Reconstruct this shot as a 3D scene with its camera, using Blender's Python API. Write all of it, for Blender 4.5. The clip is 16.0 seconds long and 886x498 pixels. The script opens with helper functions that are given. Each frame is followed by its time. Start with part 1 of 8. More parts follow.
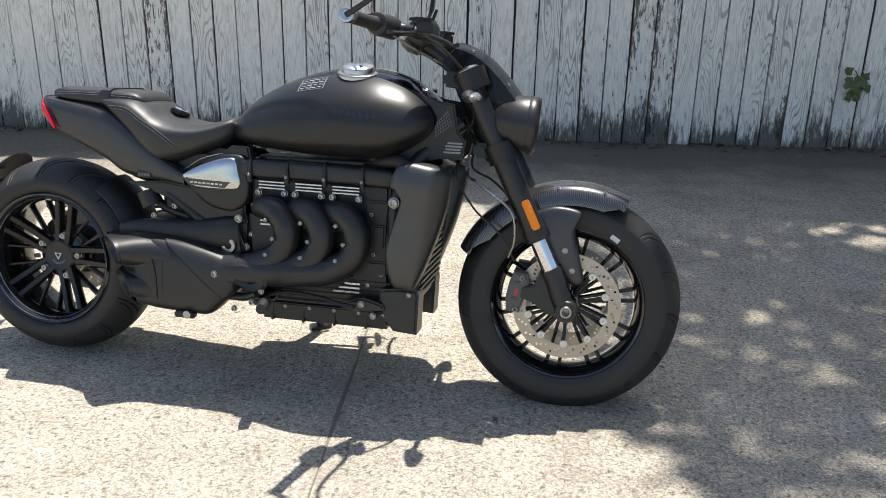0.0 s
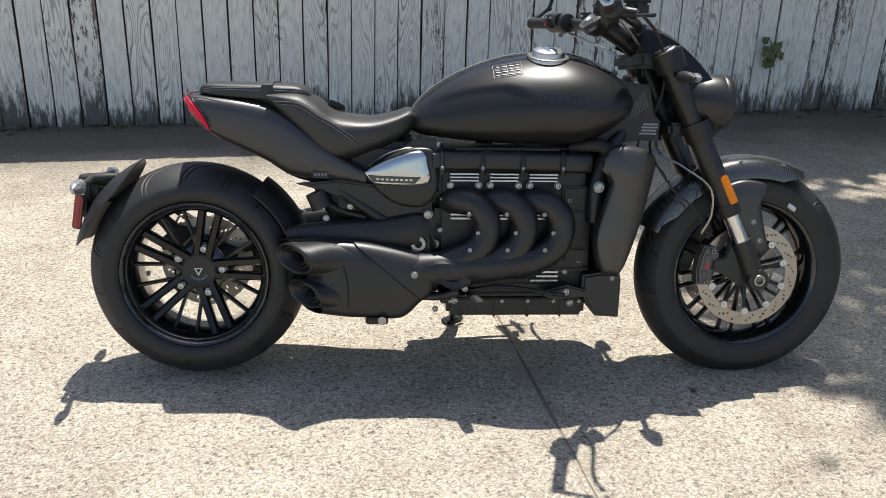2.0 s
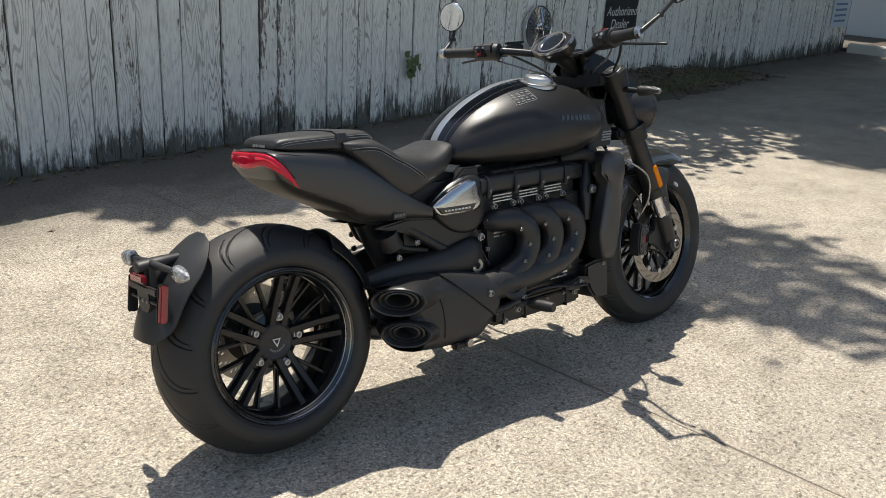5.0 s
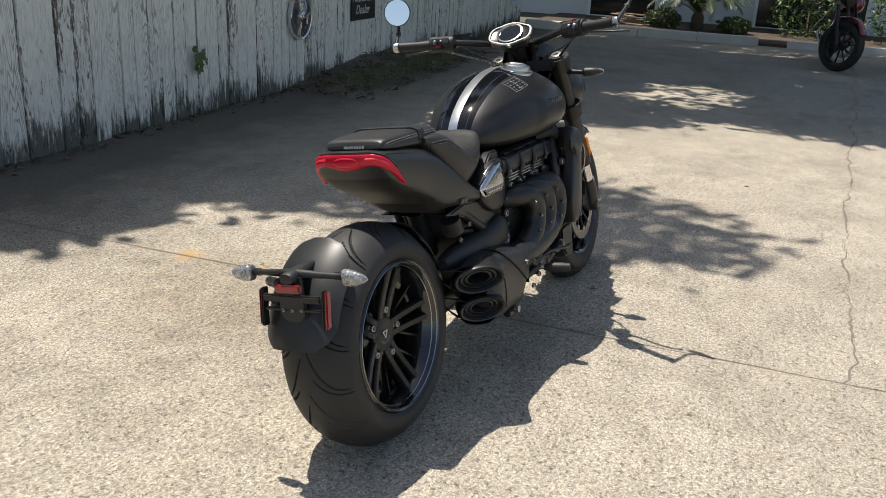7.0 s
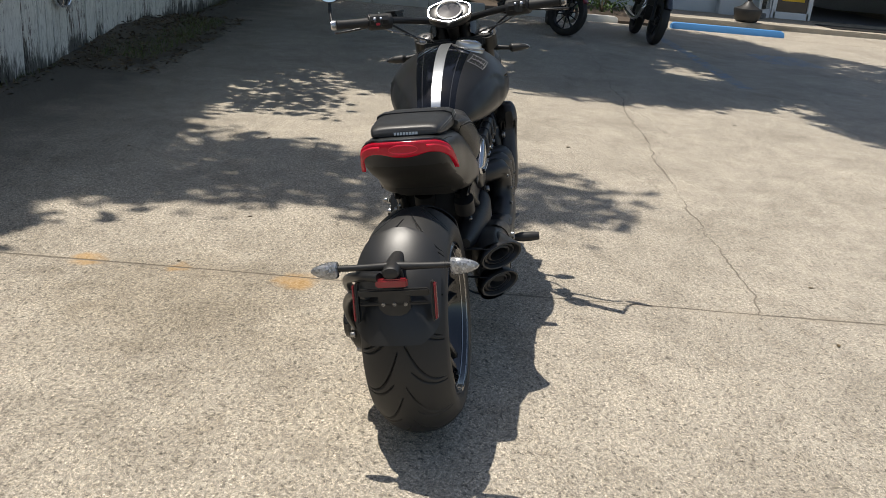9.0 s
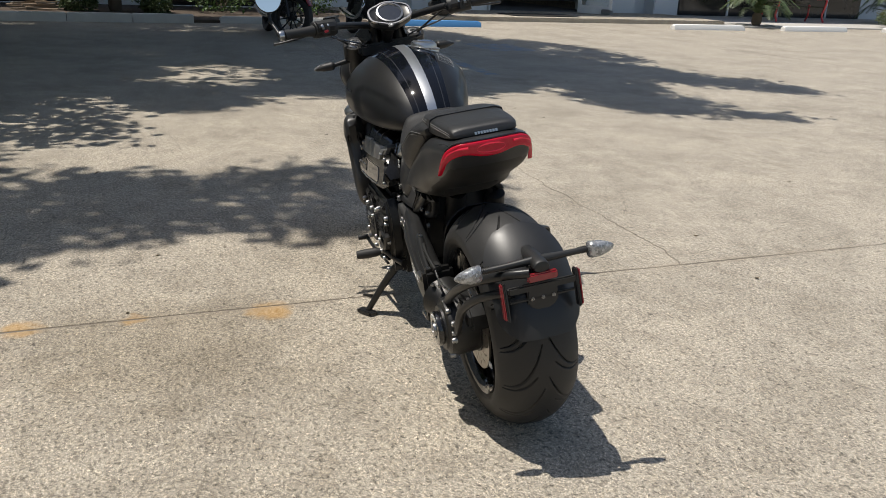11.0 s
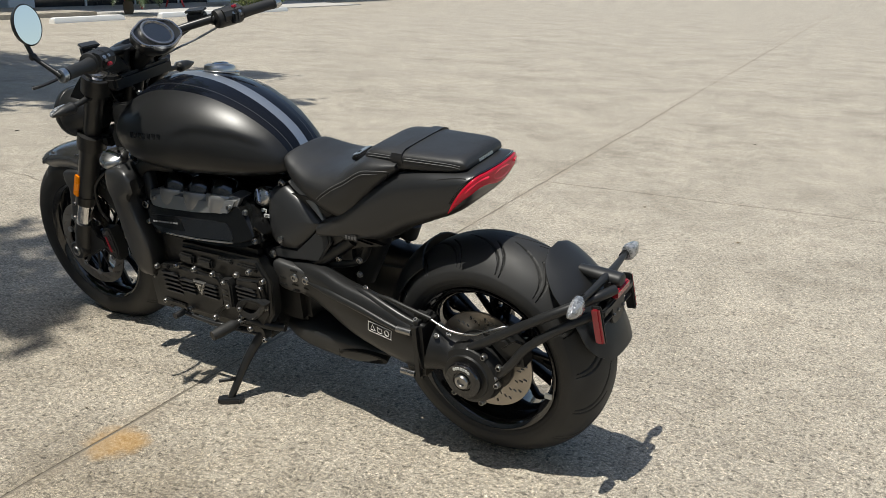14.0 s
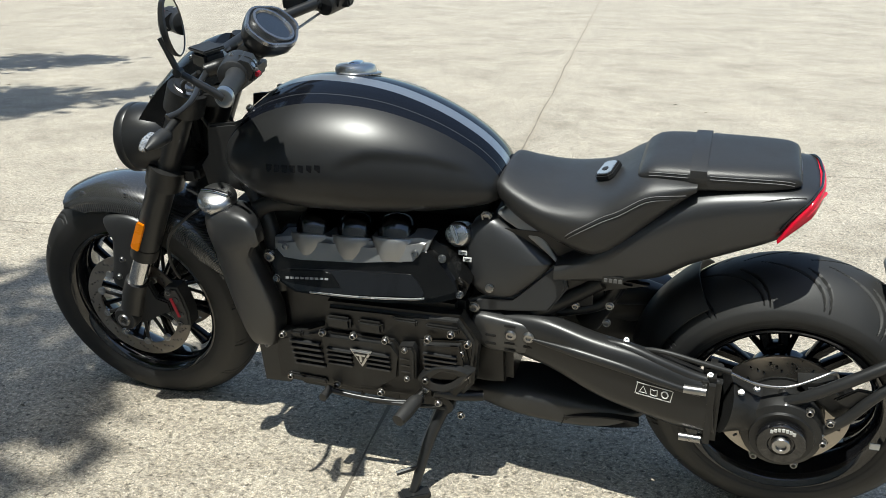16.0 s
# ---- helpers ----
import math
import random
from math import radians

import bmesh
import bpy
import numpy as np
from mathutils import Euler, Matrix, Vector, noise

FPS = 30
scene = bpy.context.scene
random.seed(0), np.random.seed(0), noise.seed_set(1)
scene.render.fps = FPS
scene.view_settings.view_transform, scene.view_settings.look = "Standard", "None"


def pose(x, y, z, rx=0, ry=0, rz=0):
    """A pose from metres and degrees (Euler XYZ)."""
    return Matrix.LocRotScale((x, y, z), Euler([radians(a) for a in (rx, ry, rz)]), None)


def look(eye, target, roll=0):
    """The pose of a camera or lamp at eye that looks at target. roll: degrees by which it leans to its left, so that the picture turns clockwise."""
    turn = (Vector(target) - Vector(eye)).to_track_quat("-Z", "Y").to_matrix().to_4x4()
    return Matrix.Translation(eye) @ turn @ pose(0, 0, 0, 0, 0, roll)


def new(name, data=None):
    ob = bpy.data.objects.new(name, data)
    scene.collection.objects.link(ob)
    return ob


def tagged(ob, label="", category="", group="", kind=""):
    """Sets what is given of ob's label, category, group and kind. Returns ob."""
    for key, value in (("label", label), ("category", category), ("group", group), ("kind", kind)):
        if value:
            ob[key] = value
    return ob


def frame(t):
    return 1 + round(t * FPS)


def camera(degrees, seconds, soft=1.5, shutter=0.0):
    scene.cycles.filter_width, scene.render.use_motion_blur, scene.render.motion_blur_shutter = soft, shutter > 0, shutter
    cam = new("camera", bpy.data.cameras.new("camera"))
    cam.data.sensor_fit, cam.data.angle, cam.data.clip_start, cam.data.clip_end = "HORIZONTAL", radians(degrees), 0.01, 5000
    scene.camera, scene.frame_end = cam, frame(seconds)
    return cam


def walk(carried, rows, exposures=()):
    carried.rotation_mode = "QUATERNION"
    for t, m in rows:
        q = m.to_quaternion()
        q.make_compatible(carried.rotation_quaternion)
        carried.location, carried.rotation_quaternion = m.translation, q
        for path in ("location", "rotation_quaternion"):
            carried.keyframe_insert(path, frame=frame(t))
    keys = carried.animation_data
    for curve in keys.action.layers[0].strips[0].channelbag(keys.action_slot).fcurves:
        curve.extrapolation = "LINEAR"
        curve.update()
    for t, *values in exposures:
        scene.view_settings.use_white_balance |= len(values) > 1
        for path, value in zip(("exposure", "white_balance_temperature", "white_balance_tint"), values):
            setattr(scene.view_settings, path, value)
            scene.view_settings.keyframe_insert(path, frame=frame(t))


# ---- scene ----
cam = camera(53.9, 16.0, 0.82)
PATH = [
    (0, (0.212, 0.034, 1.394), (0.155, 1.828, 0.717), 1.1),
    (0.5, (-0.082, 0.014, 1.387), (-0.050, 1.813, 0.720), 1.5),
    (1, (-0.394, 0.099, 1.393), (-0.277, 1.897, 0.732), 1.5),
    (1.5, (-0.676, 0.163, 1.381), (-0.413, 1.942, 0.711), 2.0),
    (2, (-0.995, 0.199, 1.380), (-0.584, 1.932, 0.667), 1.9),
    (2.5, (-1.236, 0.269, 1.373), (-0.638, 1.945, 0.654), 1.5),
    (3, (-1.506, 0.364, 1.388), (-0.750, 1.985, 0.693), 2.2),
    (3.5, (-1.839, 0.434, 1.397), (-0.888, 1.958, 0.725), 3.2),
    (4, (-2.088, 0.556, 1.385), (-0.990, 1.986, 0.729), 3.0),
    (4.2, (-2.184, 0.628, 1.388), (-1.013, 2.003, 0.736), 2.8),
    (6.3, (-3.031, 1.542, 1.390), (-1.393, 2.319, 0.763), 4.0),
    (6.5, (-3.121, 1.638, 1.383), (-1.443, 2.321, 0.753), 3.6),
    (7, (-3.281, 1.862, 1.388), (-1.552, 2.406, 0.756), 3.2),
    (7.5, (-3.305, 2.111, 1.369), (-1.537, 2.501, 0.732), 3.5),
    (8, (-3.324, 2.335, 1.364), (-1.533, 2.587, 0.721), 4.7),
    (8.5, (-3.418, 2.586, 1.376), (-1.617, 2.595, 0.713), 5.3),
    (8.7, (-3.439, 2.677, 1.378), (-1.639, 2.637, 0.715), 5.3),
    (10.8, (-3.300, 3.805, 1.276), (-1.604, 3.139, 0.672), 3.0),
    (11, (-3.211, 3.889, 1.285), (-1.552, 3.137, 0.680), 2.7),
    (11.5, (-3.019, 4.070, 1.281), (-1.437, 3.164, 0.678), 3.2),
    (12, (-2.807, 4.322, 1.294), (-1.365, 3.204, 0.698), 3.1),
    (12.5, (-2.612, 4.462, 1.284), (-1.269, 3.231, 0.678), 2.1),
    (13, (-2.372, 4.602, 1.287), (-1.225, 3.190, 0.676), 1.6),
    (13.5, (-2.118, 4.749, 1.285), (-1.239, 3.149, 0.691), 1.2),
    (14, (-1.877, 4.833, 1.286), (-1.142, 3.160, 0.701), 1.5),
    (14.5, (-1.599, 4.771, 1.288), (-1.005, 3.052, 0.674), 0.6),
    (15, (-1.310, 4.717, 1.280), (-0.834, 2.970, 0.644), 0.7),
    (15.5, (-0.988, 4.707, 1.299), (-0.580, 2.944, 0.663), 0.6),
    (16, (-0.680, 4.619, 1.275), (-0.378, 2.838, 0.625), 0.3),
]
EXPOSURES = [(0, 0.97, 6960, 10), (1.5, 0.86, 6960, 10), (2.5, 0.70, 7100, 10), (3.5, 0.73, 7150, 10), (4.2, 0.64, 7180, 10), (6.5, 0.50, 7250, 10), (7.0, 0.47, 7250, 10),
             (8.5, 0.29, 7230, 10), (11.0, 0.08, 7100, 10), (12.5, 0.09, 7030, 8.5), (14.0, 0.13, 6970, 7), (15.0, 0.26, 6860, 5), (16.0, 0.56, 6730, 3)]
walk(cam, [(t, look(eye, target, roll)) for t, eye, target, roll in PATH], EXPOSURES)

# ---- light ----
# a high sun behind the fence: one metre of height throws its shadow this far
SUN_X, SUN_Y = -0.138, -0.315
world = bpy.data.worlds.new("world")
scene.world = world
world.use_nodes = True
wn = world.node_tree
sky = wn.nodes.new("ShaderNodeTexSky")
sky.sky_type = "NISHITA"
sky.sun_disc = False
sky.sun_elevation = math.atan2(1.0, math.hypot(SUN_X, SUN_Y))
sky.sun_rotation = math.atan2(-SUN_X, -SUN_Y)
wn.links.new(sky.outputs["Color"], wn.nodes["Background"].inputs["Color"])
wn.nodes["Background"].inputs["Strength"].default_value = 0.115
sun = new("sun", bpy.data.lights.new("sun", "SUN"))
sun.data.energy = 4.2
sun.data.angle = radians(0.53)
sun.data.color = (1.0, 0.992, 0.975)
sun.matrix_world = look((-SUN_X * 20, -SUN_Y * 20, 20), (0, 0, 0))


# ---- materials ----
def material(name, colour=(0.5, 0.5, 0.5), rough=0.5, metal=0.0, coat=0.0, spec=0.5):
    m = bpy.data.materials.new(name)
    m.use_nodes = True
    b = m.node_tree.nodes["Principled BSDF"]
    b.inputs["Base Color"].default_value = (*colour, 1)
    b.inputs["Roughness"].default_value = rough
    b.inputs["Metallic"].default_value = metal
    b.inputs["Coat Weight"].default_value = coat
    b.inputs["Coat Roughness"].default_value = 0.04
    b.inputs["Specular IOR Level"].default_value = spec
    return m


class Nodes:
    """Short hand for a material's node tree."""

    def __init__(self, m):
        self.t = m.node_tree
        self.b = m.node_tree.nodes["Principled BSDF"]

    def add(self, kind, **settings):
        n = self.t.nodes.new(kind)
        for key, value in settings.items():
            n.inputs[key].default_value = value
        return n

    def link(self, a, b):
        self.t.links.new(a, b)

    def coords(self, scale=(1, 1, 1), turn=(0, 0, 0), kind="Object"):
        c = self.add("ShaderNodeTexCoord")
        m = self.add("ShaderNodeMapping")
        m.inputs["Scale"].default_value = scale
        m.inputs["Rotation"].default_value = turn
        self.link(c.outputs[kind], m.inputs["Vector"])
        return m.outputs["Vector"]

    def noise(self, vec, scale, detail=4.0, rough=0.55):
        n = self.add("ShaderNodeTexNoise", Scale=scale, Detail=detail, Roughness=rough)
        self.link(vec, n.inputs["Vector"])
        return n.outputs["Fac"]

    def ramp(self, fac, stops):
        r = self.add("ShaderNodeValToRGB")
        e = r.color_ramp.elements
        while len(e) < len(stops):
            e.new(0.5)
        for el, (p, c) in zip(e, stops):
            el.position = p
            el.color = (*c, 1) if len(c) == 3 else c
        self.link(fac, r.inputs["Fac"])
        return r.outputs["Color"]

    def mix(self, fac, a, b, how="MIX"):
        n = self.t.nodes.new("ShaderNodeMix")
        n.data_type = "RGBA"
        n.blend_type = how
        for sock, v in ((n.inputs[0], fac), (n.inputs[6], a), (n.inputs[7], b)):
            if isinstance(v, (int, float)):
                sock.default_value = v
            elif isinstance(v, tuple):
                sock.default_value = (*v, 1)
            else:
                self.link(v, sock)
        return n.outputs[2]

    def maths(self, op, a, b=0.0):
        n = self.t.nodes.new("ShaderNodeMath")
        n.operation = op
        for sock, v in ((n.inputs[0], a), (n.inputs[1], b)):
            if isinstance(v, (int, float)):
                sock.default_value = v
            else:
                self.link(v, sock)
        return n.outputs[0]

    def bump(self, height, strength=0.3, distance=0.01):
        n = self.add("ShaderNodeBump", Strength=strength, Distance=distance)
        self.link(height, n.inputs["Height"])
        self.link(n.outputs["Normal"], self.b.inputs["Normal"])

    def colour(self, c):
        self.link(c, self.b.inputs["Base Color"])

    def rough(self, c):
        self.link(c, self.b.inputs["Roughness"])


def worn(m, amount=0.06, scale=14.0, bump=0.0, dirt=0.12):
    """Uneven gloss, faint dust and fine relief on a plain material."""
    n = Nodes(m)
    v = n.coords()
    base = tuple(n.b.inputs["Base Color"].default_value[:3])
    r0 = n.b.inputs["Roughness"].default_value
    big = n.noise(v, scale * 0.35, 5)
    fine = n.noise(v, scale * 22, 2)
    n.rough(n.ramp(big, [(0.3, (max(r0 - amount, 0.02),) * 3), (0.7, (min(r0 + amount, 1),) * 3)]))
    dusty = tuple(min(c + dirt * (0.12 + c), 1) for c in base)
    n.colour(n.mix(n.ramp(big, [(0.45, (0, 0, 0)), (0.85, (1, 1, 1))]), base, dusty))
    if bump:
        n.bump(fine, bump, 0.0012)
    return m


# slope, offset and ends of the worn bay line, and the centre of the sign beside it
BAY = (-0.075, -0.4635, 6.2, 11.2, 9.4, -2.65)


def concrete_material():
    m = material("aggregate_concrete", (0.4, 0.38, 0.33), 0.85)
    n = Nodes(m)
    v = n.coords()
    vor = n.add("ShaderNodeTexVoronoi", Scale=150.0)
    n.link(v, vor.inputs["Vector"])
    grain = n.noise(v, 120, 4, 0.75)
    pits = n.noise(v, 48, 5, 0.72)
    patch = n.noise(v, 1.3, 8, 0.68)
    mid = n.noise(n.coords((1.0, 1.35, 1.0), (0, 0, 0.5)), 60, 6, 0.80)
    sand = n.noise(v, 310, 3, 0.7)
    stones = n.ramp(grain, [(0.33, (0.155, 0.143, 0.124)), (0.44, (0.320, 0.296, 0.259)), (0.55, (0.440, 0.407, 0.360)), (0.68, (0.68, 0.635, 0.573))])
    hue = n.ramp(vor.outputs["Color"], [(0.1, (0.68, 0.665, 0.64)), (0.5, (1.0, 0.985, 0.955)), (0.9, (1.24, 1.18, 1.07))])
    c = n.mix(0.8, stones, hue, "MULTIPLY")
    c = n.mix(0.85, c, n.ramp(pits, [(0.36, (0.24, 0.235, 0.23)), (0.46, (0.97, 0.97, 0.97)), (0.6, (1.05, 1.05, 1.05))]), "MULTIPLY")
    c = n.mix(0.9, c, n.ramp(sand, [(0.36, (0.40, 0.395, 0.385)), (0.5, (1.0, 0.995, 0.985)), (0.64, (1.60, 1.57, 1.52))]), "MULTIPLY")
    # the surface is coarser towards the fence
    coarse = n.add("ShaderNodeMapRange")
    split = n.add("ShaderNodeSeparateXYZ")
    n.link(n.add("ShaderNodeTexCoord").outputs["Object"], split.inputs[0])
    n.link(split.outputs["Y"], coarse.inputs["Value"])
    for key, value in (("From Min", 0.6), ("From Max", 2.6), ("To Min", 0.50), ("To Max", 1.0)):
        coarse.inputs[key].default_value = value
    c = n.mix(coarse.outputs[0], c, n.ramp(mid, [(0.33, (0.42, 0.41, 0.395)), (0.45, (0.86, 0.85, 0.835)), (0.55, (1.09, 1.08, 1.065)), (0.68, (1.46, 1.445, 1.42))]), "MULTIPLY")
    cloud = n.noise(v, 7.0, 5, 0.6)
    c = n.mix(0.9, c, n.ramp(cloud, [(0.33, (0.84, 0.83, 0.815)), (0.5, (0.99, 0.99, 0.985)), (0.67, (1.10, 1.10, 1.095))]), "MULTIPLY")
    c = n.mix(0.9, c, n.ramp(patch, [(0.32, (0.73, 0.715, 0.69)), (0.5, (0.98, 0.975, 0.965)), (0.70, (1.15, 1.14, 1.12))]), "MULTIPLY")
    # faint drag marks and old spills
    smear = n.noise(n.coords((1.0, 3.4, 1.0), (0, 0, 0.35)), 1.7, 7, 0.68)
    c = n.mix(0.9, c, n.ramp(smear, [(0.57, (1, 1, 1)), (0.70, (0.80, 0.785, 0.765))]), "MULTIPLY")
    spill = n.noise(v, 5.5, 4, 0.6)
    c = n.mix(0.85, c, n.ramp(spill, [(0.70, (1, 1, 1)), (0.76, (0.70, 0.68, 0.65))]), "MULTIPLY")
    pos = n.add("ShaderNodeTexCoord").outputs["Object"]
    for (x, y, r) in ((-0.176, 3.218, 0.085), (-0.125, 3.70, 0.05), (-0.10, 4.07, 0.075)):
        far = n.t.nodes.new("ShaderNodeVectorMath")
        far.operation = "DISTANCE"
        n.link(pos, far.inputs[0])
        far.inputs[1].default_value = (x, y, 0)
        ragged = n.maths("ADD", far.outputs["Value"], n.maths("MULTIPLY", n.maths("SUBTRACT", n.noise(v, 14, 5), 0.5), 0.12))
        spot = n.ramp(ragged, [(r * 0.6, (0.6, 0.6, 0.6)), (r * 1.15, (0, 0, 0))])
        c = n.mix(spot, c, n.mix(grain, (0.36, 0.19, 0.05), (0.62, 0.36, 0.10)))
    # a broad dirty patch where wheels stand
    far = n.t.nodes.new("ShaderNodeVectorMath")
    far.operation = "DISTANCE"
    n.link(pos, far.inputs[0])
    far.inputs[1].default_value = (-0.42, 3.65, 0)
    ragged = n.maths("ADD", far.outputs["Value"], n.maths("MULTIPLY", n.maths("SUBTRACT", n.noise(v, 5.0, 7, 0.7), 0.5), 0.9))
    c = n.mix(n.ramp(ragged, [(0.25, (0.85, 0.85, 0.85)), (0.62, (0, 0, 0))]), c, n.mix(1.0, c, (0.76, 0.735, 0.69), "MULTIPLY"))
    # worn blue bay marking: a slanting line and a sign
    at = n.add("ShaderNodeSeparateXYZ")
    n.link(pos, at.inputs[0])
    line = n.maths("ABSOLUTE", n.maths("ADD", n.maths("SUBTRACT", at.outputs["Y"], n.maths("MULTIPLY", at.outputs["X"], BAY[0])), -BAY[1]))
    line = n.maths("MULTIPLY", n.maths("LESS_THAN", line, 0.09), n.maths("MULTIPLY", n.maths("GREATER_THAN", at.outputs["X"], BAY[2]), n.maths("LESS_THAN", at.outputs["X"], BAY[3])))
    badge = n.maths("MULTIPLY", n.maths("LESS_THAN", n.maths("ABSOLUTE", n.maths("SUBTRACT", at.outputs["X"], BAY[4])), 0.55), n.maths("LESS_THAN", n.maths("ABSOLUTE", n.maths("SUBTRACT", at.outputs["Y"], BAY[5])), 0.40))
    left_over = n.ramp(n.noise(v, 9, 8, 0.75), [(0.46, (0, 0, 0)), (0.60, (0.75, 0.75, 0.75))])
    c = n.mix(n.maths("MULTIPLY", n.maths("MAXIMUM", line, badge), left_over), c, (0.10, 0.26, 0.44))
    # rusty dirt washed out along the long joint
    xy = n.add("ShaderNodeSeparateXYZ")
    n.link(pos, xy.inputs[0])
    off = n.maths("ABSOLUTE", n.maths("ADD", n.maths("SUBTRACT", xy.outputs["X"], n.maths("MULTIPLY", xy.outputs["Y"], 0.033)), 0.243))
    off = n.maths("ADD", off, n.maths("MULTIPLY", n.maths("SUBTRACT", n.noise(v, 3.2, 7, 0.7), 0.42), 0.30))
    c = n.mix(n.ramp(off, [(0.0, (0.5, 0.5, 0.5)), (0.07, (0, 0, 0))]), c, n.mix(grain, (0.16, 0.125, 0.085), (0.40, 0.34, 0.26)))
    # soil and leaf mould along the fence foot, widened to paint deeper shade
    part_of = n.add("ShaderNodeSeparateXYZ")
    n.link(pos, part_of.inputs[0])
    ragged = n.maths("ADD", part_of.outputs["Y"], n.maths("MULTIPLY", n.maths("SUBTRACT", n.noise(v, 1.6, 8, 0.7), 0.5), 1.3))
    mould_and_shade = n.ramp(n.noise(v, 70, 6, 0.75), [(0.35, (0.030, 0.026, 0.020)), (0.55, (0.095, 0.083, 0.064)), (0.72, (0.20, 0.175, 0.137))])
    c = n.mix(n.ramp(n.maths("SUBTRACT", ragged, 4.35), [(0.0, (0, 0, 0)), (0.55, (0.40, 0.40, 0.40)), (1.0, (0.88, 0.88, 0.88))]), c, mould_and_shade)
    n.colour(c)
    n.bump(n.mix(0.6, n.mix(0.5, mid, pits), grain), 0.8, 0.006)
    return m


def board_material():
    """Old pale paint, peeling in long flakes off grey-brown wood, with mildew."""
    m = material("peeling_white_boards", (0.6, 0.62, 0.6), 0.95, spec=0.0)
    n = Nodes(m)
    info = n.add("ShaderNodeObjectInfo")
    c = n.add("ShaderNodeTexCoord")
    shift = n.add("ShaderNodeVectorMath")
    shift.operation = "MULTIPLY_ADD"
    n.link(info.outputs["Random"], shift.inputs[0])
    shift.inputs[1].default_value = (37.0, 11.0, 53.0)
    n.link(c.outputs["Object"], shift.inputs[2])
    long = n.add("ShaderNodeMapping")
    long.inputs["Scale"].default_value = (1, 1, 0.2)
    n.link(shift.outputs[0], long.inputs["Vector"])
    lv = long.outputs["Vector"]
    sep = n.add("ShaderNodeSeparateXYZ")
    n.link(c.outputs["Object"], sep.inputs[0])
    edge = n.maths("POWER", n.maths("MULTIPLY", n.maths("ABSOLUTE", sep.outputs["X"]), 13.6), 4.0)
    fibre = n.noise(lv, 150, 5, 0.7)
    flake = n.noise(lv, 55, 8, 0.74)
    spread = n.noise(lv, 7, 4, 0.6)
    worn_out = n.maths("POWER", info.outputs["Random"], 2.2)
    amount = n.maths("ADD", n.maths("ADD", n.maths("MULTIPLY", spread, 0.50), n.maths("MULTIPLY", worn_out, 0.15)), n.maths("MULTIPLY", edge, 0.05))
    along = n.add("ShaderNodeNewGeometry")
    place = n.add("ShaderNodeSeparateXYZ")
    n.link(along.outputs["Position"], place.inputs[0])
    west = n.add("ShaderNodeMapRange")
    n.link(place.outputs["X"], west.inputs["Value"])
    for key, value in (("From Min", 4.0), ("From Max", -2.5), ("To Min", 0.01), ("To Max", -0.035)):
        west.inputs[key].default_value = value
    amount = n.maths("ADD", amount, west.outputs[0])
    bare = n.ramp(n.maths("SUBTRACT", n.maths("ADD", flake, amount), 0.458), [(0.475, (0, 0, 0)), (0.50, (1, 1, 1))])
    paint = n.ramp(n.noise(lv, 60, 5, 0.65), [(0.32, (0.575, 0.570, 0.520)), (0.5, (0.745, 0.742, 0.685)), (0.7, (0.825, 0.820, 0.760))])
    # growth rings showing through the paint: arches, straight runs and a few knots
    figure = n.add("ShaderNodeMapping")
    figure.inputs["Scale"].default_value = (1, 1, 0.13)
    n.link(shift.outputs[0], figure.inputs["Vector"])
    rings = n.maths("ADD", n.noise(figure.outputs["Vector"], 9.0, 1.2, 0.4), n.maths("MULTIPLY", flake, 0.012))
    rings = n.maths("SINE", n.maths("MULTIPLY", rings, 150.0))
    shown = n.ramp(n.noise(lv, 4.5, 3, 0.6), [(0.42, (0.08, 0.08, 0.08)), (0.66, (0.95, 0.95, 0.95))])
    paint = n.mix(shown, paint, n.mix(1.0, paint, n.ramp(rings, [(0.35, (1, 1, 1)), (0.85, (0.46, 0.45, 0.44))]), "MULTIPLY"))
    wood = n.ramp(fibre, [(0.3, (0.075, 0.065, 0.055)), (0.5, (0.19, 0.165, 0.145)), (0.75, (0.31, 0.28, 0.25))])
    col = n.mix(bare, paint, wood)
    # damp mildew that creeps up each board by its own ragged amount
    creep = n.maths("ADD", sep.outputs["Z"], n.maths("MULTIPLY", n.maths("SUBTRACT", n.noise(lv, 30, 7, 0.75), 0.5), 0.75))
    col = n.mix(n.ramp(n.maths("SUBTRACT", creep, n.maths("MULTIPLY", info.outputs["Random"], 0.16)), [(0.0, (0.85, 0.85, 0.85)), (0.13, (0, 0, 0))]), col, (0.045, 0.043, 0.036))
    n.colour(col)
    n.bump(n.mix(bare, n.mix(0.8, fibre, (1, 1, 1)), fibre), 0.6, 0.004)
    return m


def leaf_material(name, a, b):
    m = material(name, a, 0.5)
    n = Nodes(m)
    g = n.add("ShaderNodeNewGeometry")
    n.colour(n.mix(g.outputs["Random Per Island"], a, b))
    n.b.inputs["Subsurface Weight"].default_value = 0.0
    return m


CONCRETE = concrete_material()
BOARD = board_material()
DIRT = worn(material("dark_joint_dirt", (0.165, 0.142, 0.113), 0.95), 0.03, 30, 0.5)
# very dark tone: gap shade on the fence backing, wood on the rails
BACKWOOD = worn(material("dark_gap_and_rail_wood", (0.05, 0.043, 0.037), 0.9), 0.04, 20, 0.5)
LEAF = leaf_material("tree_leaf", (0.045, 0.10, 0.02), (0.09, 0.15, 0.035))
PALM = leaf_material("palm_leaf", (0.03, 0.06, 0.02), (0.09, 0.12, 0.04))
GRASS = leaf_material("grass", (0.06, 0.10, 0.025), (0.14, 0.15, 0.05))
LITTER = leaf_material("leaf_litter", (0.05, 0.035, 0.02), (0.17, 0.12, 0.06))
